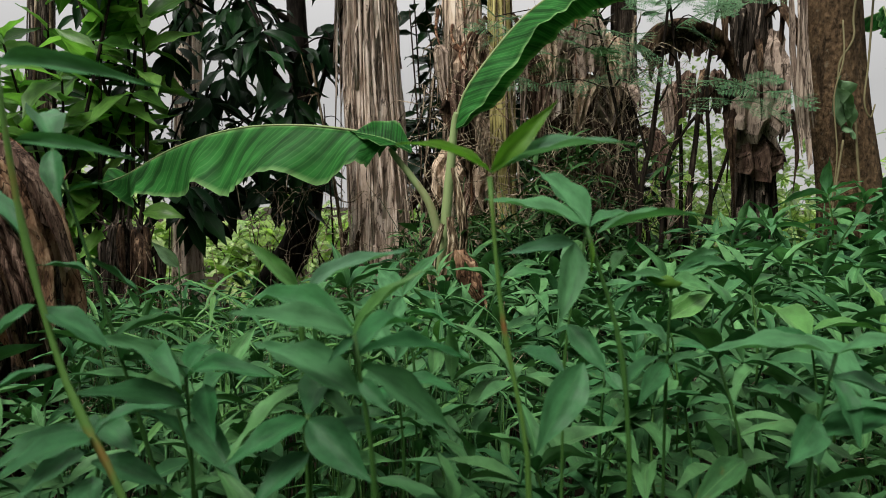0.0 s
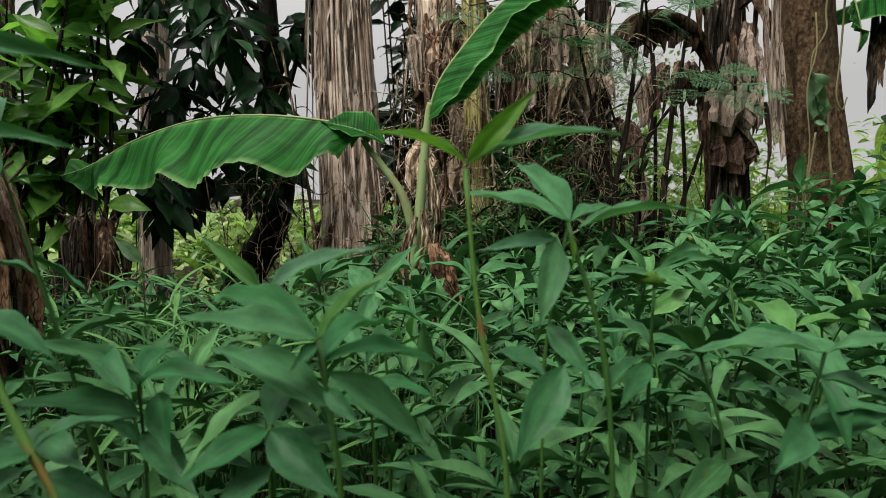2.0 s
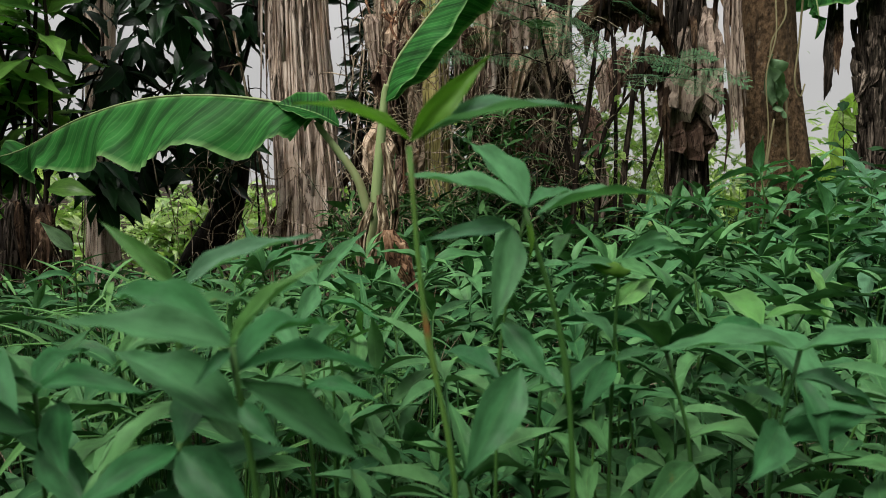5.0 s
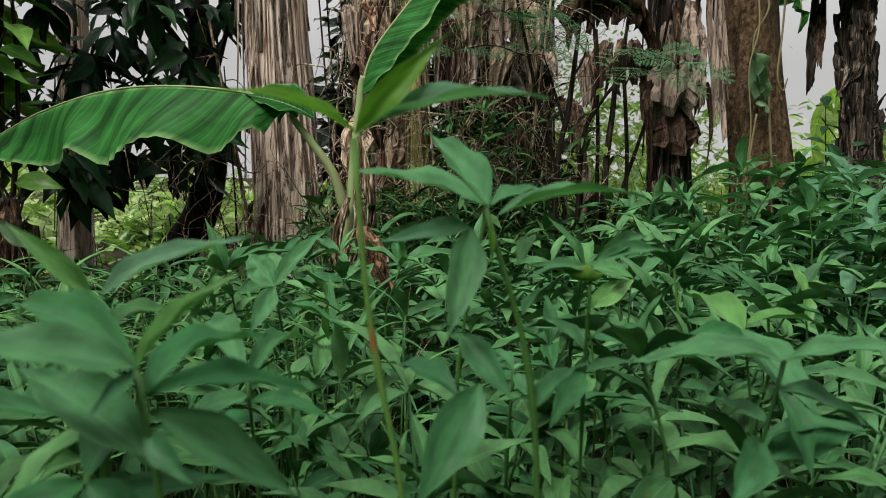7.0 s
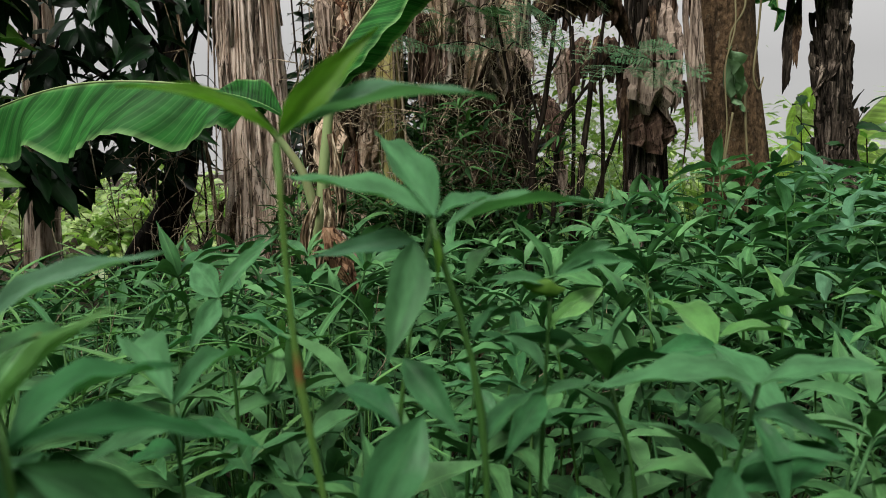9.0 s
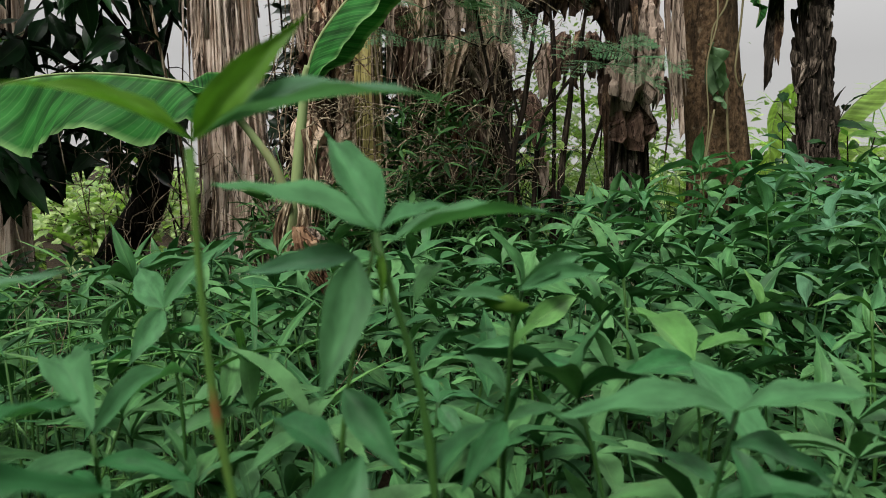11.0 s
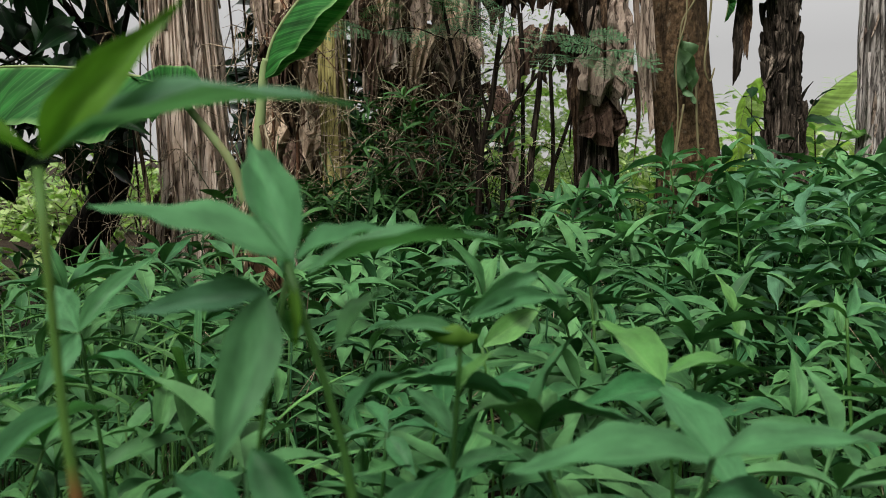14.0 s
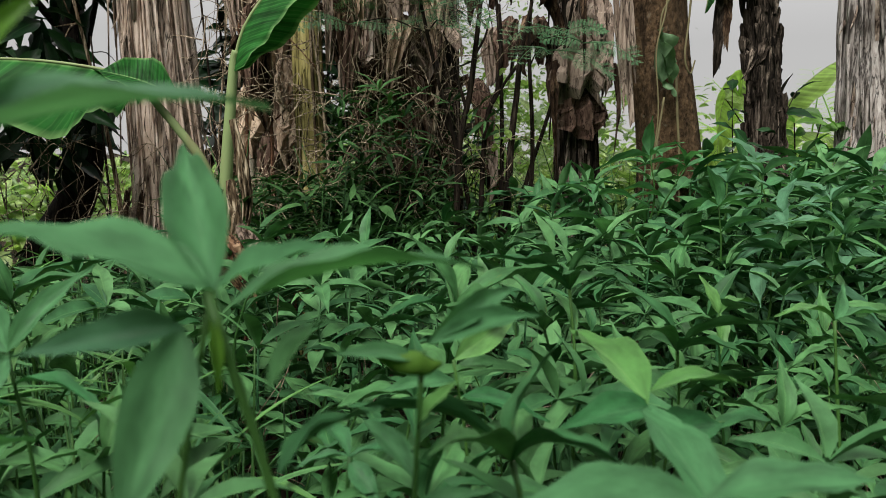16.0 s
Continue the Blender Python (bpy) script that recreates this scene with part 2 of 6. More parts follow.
OLIVE_BARK = fibre_material("olive_banana_sheath", (0.02, 0.016, 0.006), (0.38, 0.33, 0.12), (0.62, 0.55, 0.25), 60, 2.0)
DRY_SHEET = fibre_material("dry_papery_leaf", (0.07, 0.048, 0.036), (0.34, 0.265, 0.21), (0.52, 0.425, 0.34), 70, 10.0, 0.7, stain=(0.2, 0.14, 0.1), bump=0.5)
TAN_SHEET = fibre_material("dry_tan_leaf", (0.12, 0.078, 0.05), (0.5, 0.38, 0.27), (0.72, 0.58, 0.44), 70, 10.0, 0.7, stain=(0.25, 0.16, 0.1), bump=0.5, crack=0.6)
RED_SHEET = fibre_material("dry_reddish_leaf", (0.02, 0.011, 0.008), (0.115, 0.074, 0.054), (0.32, 0.225, 0.17), 70, 10.0, 0.7, stain=(0.09, 0.05, 0.034), bump=0.5)
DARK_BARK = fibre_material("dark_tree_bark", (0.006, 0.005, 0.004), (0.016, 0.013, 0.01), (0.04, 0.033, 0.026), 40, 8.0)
DRY_LEAF = fibre_material("dry_banana_leaf", (0.04, 0.027, 0.021), (0.36, 0.275, 0.215), (0.64, 0.53, 0.44), 40, 14.0, 0.7)
DRY_BROWN = fibre_material("dry_brown_leaf", (0.03, 0.015, 0.009), (0.25, 0.145, 0.085), (0.5, 0.35, 0.22), 40, 14.0, 0.7)
DRY_DARK = fibre_material("dark_dry_leaf", (0.015, 0.009, 0.006), (0.05, 0.03, 0.018), (0.24, 0.16, 0.1), 40, 14.0, 0.7)
TWIG = fibre_material("dry_twig", (0.03, 0.02, 0.013), (0.32, 0.25, 0.17), (0.62, 0.52, 0.38), 80, 10)
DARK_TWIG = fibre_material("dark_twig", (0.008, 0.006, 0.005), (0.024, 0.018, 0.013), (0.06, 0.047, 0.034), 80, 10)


def soil_material():
    m, n, l, bsdf = nodes_of("leaf_litter_soil")
    a = noisy(n, l, 3.0, 8)
    b = noisy(n, l, 60.0, 6)
    colour = mixed(n, l, ranged(n, l, a, 0.35, 0.65), (0.008, 0.006, 0.004), (0.026, 0.018, 0.011))
    colour = mixed(n, l, ranged(n, l, b, 0.5, 0.65), colour, (0.05, 0.034, 0.02))
    l.new(colour, bsdf.inputs["Base Color"])
    bsdf.inputs["Roughness"].default_value = 0.95
    bsdf.inputs["Specular IOR Level"].default_value = 0.1
    bumped(n, l, bsdf, b, 0.8, 0.02)
    return m


SOIL = soil_material()


def rough_bark(name):
    """Brown pitted bark with small warts and lichen."""
    m, n, l, bsdf = nodes_of(name)
    fine = noisy(n, l, 1.0, 8, (60, 60, 36), rough=0.8)
    furrow = noisy(n, l, 1.0, 6, (26, 26, 4.5), rough=0.7)
    broad = noisy(n, l, 1.0, 4, (9, 9, 4))
    cells = n.new("ShaderNodeTexVoronoi")
    cells.inputs["Scale"].default_value = 1.0
    mp = n.new("ShaderNodeMapping")
    mp.inputs["Scale"].default_value = (60, 60, 40)
    l.new(n.new("ShaderNodeTexCoord").outputs["Object"], mp.inputs[0])
    l.new(mp.outputs[0], cells.inputs["Vector"])
    colour = mixed(n, l, ranged(n, l, fine, 0.38, 0.6), (0.02, 0.012, 0.006), (0.2, 0.125, 0.066))
    colour = mixed(n, l, ranged(n, l, furrow, 0.36, 0.47, 0.9, 0.0), colour, (0.012, 0.008, 0.004))
    colour = mixed(n, l, ranged(n, l, cells.outputs[0], 0.3, 0.65, 0.0, 0.4), colour, (0.07, 0.043, 0.022))
    colour = mixed(n, l, ranged(n, l, broad, 0.5, 0.66, 0, 0.18), colour, (0.1, 0.075, 0.04))
    colour = mixed(n, l, ranged(n, l, noisy(n, l, 38.0, 5), 0.62, 0.68, 0, 0.6), colour, (0.2, 0.165, 0.115))
    l.new(colour, bsdf.inputs["Base Color"])
    bsdf.inputs["Roughness"].default_value = 0.9
    bsdf.inputs["Specular IOR Level"].default_value = 0.15
    add = n.new("ShaderNodeMath")
    add.operation = "SUBTRACT"
    l.new(fine, add.inputs[0])
    l.new(ranged(n, l, cells.outputs[0], 0.1, 0.7, 0, 0.5), add.inputs[1])
    bumped(n, l, bsdf, add.outputs[0], 1.0, 0.016)
    return m


TREE_BARK = rough_bark("brown_tree_bark")

# ---- geometry helpers ----
def mesh(name, verts, faces, uvs=None, smooth=True):
    me = bpy.data.meshes.new(name)
    me.from_pydata([tuple(v) for v in verts], [], faces)
    if uvs is not None:
        layer = me.uv_layers.new(name="UVMap")
        index = np.empty(len(me.loops), dtype=np.int32)
        me.loops.foreach_get("vertex_index", index)
        layer.data.foreach_set("uv", np.asarray(uvs, dtype=np.float32)[index].ravel())
    if smooth:
        me.polygons.foreach_set("use_smooth", [True] * len(me.polygons))
    me.update()
    return me


def part(name, me, material, parent, label="", m=None):
    if not me.materials:
        me.materials.append(None)
    ob = new(name, me)
    ob.material_slots[0].link = "OBJECT"
    ob.material_slots[0].material = material
    ob.parent = parent
    if m is not None:
        ob.matrix_basis = m
    return tagged(ob, label)


def thing(name, label, category, group="", at=(0, 0, 0)):
    ob = new(name)
    ob.empty_display_size = 0.05
    ob.location = at
    return tagged(ob, label, category, group)


def spline(points, count):
    """Points along a smooth line through the given ones."""
    p = [Vector(q) for q in points]
    p = [p[0] * 2 - p[1]] + p + [p[-1] * 2 - p[-2]]
    out = []
    for k in range(count):
        u = k / (count - 1) * (len(p) - 3)
        i = min(int(u), len(p) - 4)
        f = u - i
        a, b, c, d = p[i : i + 4]
        out.append(0.5 * (2 * b + (c - a) * f + (2 * a - 5 * b + 4 * c - d) * f * f + (3 * b - a - 3 * c + d) * f ** 3))
    return out


def even(points, count):
    """Points at equal steps along straight pieces."""
    p = np.array([tuple(q) for q in points])
    run = np.r_[0, np.cumsum(np.linalg.norm(np.diff(p, axis=0), axis=1))]
    at = np.linspace(0, run[-1], count)
    return [Vector([float(np.interp(a, run, p[:, k])) for k in range(3)]) for a in at]


def tube_data(line, radii, sides=8, wobble=0.0, seed=0.0, start=0):
    """Rings round a line, closed at both ends."""
    verts, faces = [], []
    n = len(line)
    side = Vector((1, 0.01, 0))
    for i, p in enumerate(line):
        way = (line[min(i + 1, n - 1)] - line[max(i - 1, 0)]).normalized()
        side = (side - way * side.dot(way)).normalized()
        other = way.cross(side)
        for k in range(sides):
            a = 2 * math.pi * k / sides
            r = radii[i]
            if wobble:
                r *= 1 + wobble * noise.noise(Vector((math.cos(a) * 2.2 + seed, math.sin(a) * 2.2, p.z * 2.5 + seed)))
                r *= 1 + wobble * 0.35 * noise.noise(Vector((math.cos(a) * 16 + seed, math.sin(a) * 16, p.z * 2.2)))
                r *= 1 + wobble * 0.6 * noise.noise(Vector((math.cos(a) * 7 + seed, math.sin(a) * 7, p.z * 1.2)))
            verts.append(p + (side * math.cos(a) + other * math.sin(a)) * r)
    for i in range(n - 1):
        for k in range(sides):
            j = (k + 1) % sides
            faces.append([start + i * sides + k, start + i * sides + j, start + (i + 1) * sides + j, start + (i + 1) * sides + k])
    faces.append([start + k for k in range(sides)][::-1])
    faces.append([start + (n - 1) * sides + k for k in range(sides)])
    return verts, faces


def tube(name, points, radii, sides=8, count=0, wobble=0.0, seed=0.0):
    line = spline(points, count) if count else [Vector(p) for p in points]
    r = np.interp(np.linspace(0, 1, len(line)), np.linspace(0, 1, len(radii)), radii)
    return mesh(name, *tube_data(line, r, sides, wobble, seed))


def blade_data(width=0.28, arch=0.06, fold=0.25, curl=0.0, twist=0.0, rows=8, cols=4, belly=0.42, wavy=0.0, blunt=1.0, seed=0.0):
    """A leaf of unit length along +y from the origin, its face up: vertices, faces, uvs."""
    verts, faces, uvs = [], [], []
    for i in range(rows + 1):
        s = i / rows
        w = math.sin(0.5 * math.pi * s / belly) ** 0.85 if s < belly else max(0.0, math.cos(0.5 * math.pi * (s - belly) / (1 - belly))) ** (1.35 * blunt)
        w = width * 0.5 * max(w, 0.05 if s < 0.5 else 0.012)
        mid = arch * 4 * s * (1 - s) - curl * s * s * (1 - s) * 2
        turn = twist * (s - 0.3)
        for k in range(cols + 1):
            u = 2 * k / cols - 1
            x, z = u * w, fold * abs(u) * w + wavy * width * abs(u) * math.sin(s * 17 + u * 2 + seed)
            verts.append((x * math.cos(turn) - z * math.sin(turn), s, mid + x * math.sin(turn) + z * math.cos(turn)))
            uvs.append((0.5 + 0.5 * u, s))
    for i in range(rows):
        for k in range(cols):
            a = i * (cols + 1) + k
            faces.append([a, a + 1, a + cols + 2, a + cols + 1])
    return verts, faces, uvs


def aim(base, tip, up=(0, 0, 1), roll=0.0, wide=1.0):
    """The matrix that lays a unit leaf from base to tip."""
    base, tip = Vector(base), Vector(tip)
    y = tip - base
    length = y.length
    y = y / length
    x = y.cross(Vector(up))
    if x.length < 1e-3:
        x = y.cross(Vector((0.3, 1, 0.2)))
    x.normalize()
    z = x.cross(y)
    m = Matrix((x, y, z)).transposed().to_4x4()
    m = m @ Matrix.Rotation(radians(roll), 4, "Y") @ Matrix.Diagonal((length * wide, length, length, 1))
    return Matrix.Translation(base) @ m


class Heap:
    """Many small pieces joined into one mesh."""

    def __init__(self):
        self.v, self.f, self.uv, self.n = [], [], [], 0

    def add(self, data, m):
        v = np.asarray(data[0], float)
        r = np.array(m)
        self.v.append(v @ r[:3, :3].T + r[:3, 3])
        self.f.extend([[i + self.n for i in f] for f in data[1]])
        self.uv.append(np.asarray(data[2], float) if len(data) > 2 else np.full((len(v), 2), 0.3))
        self.n += len(v)

    def mesh(self, name):
        return mesh(name, np.concatenate(self.v), self.f, np.concatenate(self.uv))


def away(angle, tilt=0.0):
    """A direction: angle in degrees from +x, tilt up."""
    a, b = radians(angle), radians(tilt)
    return Vector((math.cos(a) * math.cos(b), math.sin(a) * math.cos(b), math.sin(b)))

# ---- ground ----
def ground():
    n = 70
    xs = [math.copysign(abs(u) ** 3, u) * 400 for u in np.linspace(-1, 1, n)]
    verts = [(x, y + 2, 0.03 * noise.noise(Vector((x * 0.9, y * 0.9, 3.1))) + 0.015 * noise.noise(Vector((x * 4, y * 4, 0)))) for y in xs for x in xs]
    faces = [[j * n + i, j * n + i + 1, (j + 1) * n + i + 1, (j + 1) * n + i] for j in range(n - 1) for i in range(n - 1)]
    ob = new("ground", mesh("ground", verts, faces))
    ob.data.materials.append(SOIL)
    tagged(ob, "dark soil with dry leaf litter under the plants", "ground", kind="structure")


ground()


def hedge():
    """Unseen bushes added round the sides and behind the viewpoint to block low sky light."""
    rnd = random.Random(71)
    heap = Heap()
    leaf = blade_data(0.4, 0.1, 0.3, 0.1, 0.2, 4, 2)
    for k in range(15000):
        a = radians(rnd.uniform(165, 375))
        r = 3.7 + 0.7 * noise.noise(Vector((a * 3, 0, 2.0))) + rnd.uniform(-0.25, 0.35)
        top = 3.8 + 0.9 * noise.noise(Vector((a * 4, 5, 1.0)))
        p = Vector((0.5 + r * 1.1 * math.cos(a), 0.9 + r * math.sin(a), top * rnd.random() ** 0.8))
        heap.add(leaf, aim(p, p + away(rnd.uniform(0, 360), rnd.uniform(-50, 40)) * rnd.uniform(0.18, 0.36), (0, 0, 1), rnd.uniform(-50, 50)))
    ob = new("hedge", heap.mesh("hedge"))
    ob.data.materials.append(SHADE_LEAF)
    tagged(ob, "unseen dark green bushes added round the clearing to block low light", "bushes", kind="stuff")


hedge()

# ---- trees and banana trunks behind the weeds ----
def ribbon_data(line, widths, out, thick=0.0025, wave=0.0, seed=0.0):
    """A strip of fibre along a line, its face to `out`, closed on all sides."""
    verts, faces = [], []
    n = len(line)
    for i, p in enumerate(line):
        way = (line[min(i + 1, n - 1)] - line[max(i - 1, 0)]).normalized()
        side = way.cross(out).normalized()
        o = side.cross(way)
        w = widths[i] * 0.5
        tilt = wave * noise.noise(Vector((seed, i * 0.6, 1.3)))
        side = side * math.cos(tilt) + o * math.sin(tilt)
        o = side.cross(way)
        verts += [p - side * w, p + o * thick, p + side * w, p - o * thick]
    for i in range(n - 1):
        for k in range(4):
            j = (k + 1) % 4
            faces.append([i * 4 + k, i * 4 + j, (i + 1) * 4 + j, (i + 1) * 4 + k])
    faces += [[0, 1, 2, 3][::-1], [(n - 1) * 4 + k for k in range(4)]]
    return verts, faces


def banana_leaf(owner, base, line, width, material, droop=(50, 50), sag=0.0, seed=1.0, rows=44, cols=16, name="leaf", tear=0.0, facing=(0, -1, 0), swell=0.16, far_side=1.0, ripples=0.05, open_tip=0.0):
    """A banana leaf as a part: midrib and two pleated halves that hang from it at the given angles."""
    pts = spline([Vector(p) - base for p in line], rows + 1)
    verts, faces, uvs = [], [], []
    full = 0.42 if open_tip else 0.55
    side = Vector((0, -1, 0))
    for i, p in enumerate(pts):
        way = (pts[min(i + 1, rows)] - pts[max(i - 1, 0)]).normalized()
        side = (Vector(facing) - way * Vector(facing).dot(way)).normalized()
        up = way.cross(side)
        if up.z < 0:
            up = -up
        s = i / rows
        w = width * 0.5 * min(1.0, (s / swell + 0.02) ** (0.6 if swell < 0.2 else 0.8)) * max(0.03, 1 - max(0, (s - full) / (1 - full)) ** (1.5 if open_tip else 2.0)) ** 0.75
        for k in range(cols + 1):
            u = 2 * k / cols - 1
            furl = open_tip * min(1.0, max(0.0, (s - 0.74) / 0.18))
            d = radians(droop[0] + 0.5 * furl if u > 0 else droop[1] - furl)
            a = abs(u)
            out = w * a * (1 if u > 0 else far_side) * (1 + 0.2 * noise.noise(Vector((seed, s * 6.5, 1 if u > 0 else 5))))
            bend = d + 0.3 * a * noise.noise(Vector((s * 5 + seed, 0, 2 if u > 0 else 7)))
            ripple = ripples * width * a * math.sin(s * 34 + 3 * noise.noise(Vector((s * 5, seed, 0)))) + 0.006 * a * math.sin(s * 210)
            verts.append(p + side * (math.copysign(1, u) * out * math.cos(bend)) - up * (out * math.sin(bend)) + up * ripple * 0.5 + side * ripple * 0.5)
            uvs.append((0.5 + 0.5 * u, s))
    gone = random.Random(int(seed * 7))
    for i in range(rows):
        for k in range(cols):
            a = i * (cols + 1) + k
            if tear and (k < 5 or k > cols - 6) and gone.random() < tear:
                continue
            faces.append([a, a + 1, a + cols + 2, a + cols + 1])
    blade = part(name, mesh(name, verts, faces, uvs), material, owner)
    part("midrib", tube("midrib", pts[::2], [0.0042, 0.0035, 0.0025, 0.001], 8), BANANA_RIB, blade)
    return blade


def banana_trunk(label, line, radii, body, strip_material, strips=18, shaggy=0.3, seed=1, strip_width=(0.02, 0.06), dead=(), skirt=0, crown=0, skirt_z=(0.9, 1.7), skirt_drop=(0.12, 0.36), skirt_reach=(0.01, 0.12), skirt_width=(0.015, 0.06), flakes=0, dry=None, jagged=0):
    """A banana trunk wrapped in dry sheaths that split into hanging strips."""
    rnd = random.Random(seed)
    trunk = thing("banana_plant", label, "banana plant", at=line[0])
    base = Vector(line[0])
    local = spline([Vector(p) - base for p in line], 40)
    r = np.interp(np.linspace(0, 1, 40), np.linspace(0, 1, len(radii)), radii)
    part("pseudostem", mesh("pseudostem", *tube_data(local, r, 48, 0.2, seed * 3.7)), body, trunk)
    height = local[-1].z
    for k in range(strips):
        a = rnd.uniform(0, 2 * math.pi) if k % 3 else rnd.uniform(math.pi, 2 * math.pi)
        out = Vector((math.cos(a), math.sin(a), 0))
        top = rnd.uniform(0.35, 1.0)
        low = max(0.02, top - rnd.uniform(0.25, 0.65))
        curl = rnd.uniform(0, shaggy) * (1 if rnd.random() < 0.7 else 2)
        count, pts, wid = 9, [], []
        w = rnd.uniform(*strip_width)
        for i in range(count):
            s = i / (count - 1)
            u = top + (low - top) * s
            q = u * 39
            c = local[int(q)].lerp(local[min(int(q) + 1, 39)], q - int(q))
            rr = float(np.interp(u, np.linspace(0, 1, 40), r))
            away_by = rr * (1.03 + 0.05 * rnd.random()) + curl * 0.35 * s ** 2.2 * rr * 3
            drift = 0.25 * s * math.sin(seed + k)
            o2 = Vector((math.cos(a + drift), math.sin(a + drift), 0))
            pts.append(c + o2 * away_by + Vector((0, 0, -curl * 0.05 * s)))
            wid.append(w * (0.5 + 0.7 * s if s < 0.5 else 0.85 - 0.8 * (s - 0.5)) * rnd.uniform(0.75, 1.2))
        part("sheath_strip", mesh("sheath_strip", *ribbon_data(pts, wid, out, 0.003, 0.5, seed + k)), strip_material, trunk)
    for spec in dead:
        me = crumpled_leaf([Vector(p) - base for p in spec["line"]], spec["width"], seed + sum(spec["line"][-1]) + spec["width"] * 31, point=spec.get("point", 0.45))
        part("dead_leaf", me, spec.get("material", DRY_SHEET), trunk, spec.get("label", "withered brown hanging leaf"))
    # a skirt of narrow dead strips that hang from the old leaf bases
    for k in range(skirt):
        a = rnd.uniform(math.pi * 0.9, math.pi * 2.1)
        z = rnd.uniform(*skirt_z)
        out = Vector((math.cos(a), math.sin(a), 0))
        c = local[min(39, int(z / height * 39))]
        rr = float(np.interp(z / height, np.linspace(0, 1, 40), r))
        p = c + out * rr
        reach, drop = rnd.uniform(*skirt_reach), rnd.uniform(*skirt_drop)
        side = Vector((rnd.gauss(0, 0.03) * min(1, drop / 0.35), 0, 0))
        hang = [p, p + out * reach * 0.7 + Vector((0, 0, 0.02)), p + out * reach + side + Vector((0, 0, -drop * 0.45)), p + out * reach * 0.9 + side * 2 + Vector((0, 0, -drop))]
        part("dead_leaf", crumpled_leaf(hang, rnd.uniform(*skirt_width) * 1.15, seed * 5.0 + k * 1.7, 7, 4, 0.8), rnd.choice(dry or (DRY_SHEET, RED_SHEET, DRY_DARK, strip_material)), trunk, "withered brown hanging leaf")
    # torn sheath ends that stand up round a broken top
    for k in range(jagged):
        a = rnd.uniform(0, 2 * math.pi)
        out = Vector((math.cos(a), math.sin(a), 0))
        rr = float(r[-1]) * rnd.uniform(0.5, 1.15)
        size, w = rnd.uniform(0.0, 0.07), rnd.uniform(0.015, 0.045)
        foot = local[-1] + out * rr + Vector((0, 0, -0.1))
        pts = [foot + out * (0.03 * s * s * rnd.uniform(-1, 2)) + Vector((0, 0, (size + 0.1) * s)) for s in (0, 0.35, 0.7, 1)]
        part("sheath_shred", mesh("sheath_shred", *ribbon_data(pts, [w, w, w * 0.7, w * 0.1], out, 0.003, 0.9, seed + k), smooth=False), strip_material, trunk)
    # short shreds of sheath that have peeled away from the trunk
    for k in range(flakes):
        a = rnd.uniform(math.pi * 0.95, math.pi * 2.05)
        z = rnd.uniform(0.17, 0.84) * height
        c = local[min(39, int(z / height * 39))]
        rr = float(np.interp(z / height, np.linspace(0, 1, 40), r))
        out = Vector((math.cos(a), math.sin(a), 0))
        tan = Vector((-math.sin(a), math.cos(a), 0))
        size, lift, w = rnd.uniform(0.05, 0.26), rnd.uniform(0.004, 0.04), rnd.uniform(0.006, 0.028)
        down = -1 if rnd.random() < 0.75 or height < 1 else 1
        pts = [c + out * (rr * 1.02 + lift * s * s) + tan * (0.02 * math.sin(k) * s) + Vector((0, 0, down * size * s)) for s in (0, 0.25, 0.5, 0.75, 1)]
        part("sheath_shred", mesh("sheath_shred", *ribbon_data(pts, [w, w * 1.1, w, w * 0.7, w * 0.15], out, 0.0015, 0.9, seed + k), smooth=False), rnd.choice((strip_material, body, dry[0] if dry else DRY_LEAF)), trunk)
    # living leaves of the plant overhead, out of view, added to shade the trunks
    for k in range(crown):
        d = away(k * 360 / crown + rnd.uniform(-30, 30))
        top = local[-1] + base
        reach = rnd.uniform(1.0, 1.5)
        line = [top, top + d * 0.3 * reach + Vector((0, 0, 0.55)), top + d * 0.7 * reach + Vector((0, 0, 0.6)), top + d * reach + Vector((0, 0, rnd.uniform(0.15, 0.4)))]
        banana_leaf(trunk, base, line, 0.5, BANANA, (25, 25), seed=seed + k, rows=20, cols=8)
    return trunk


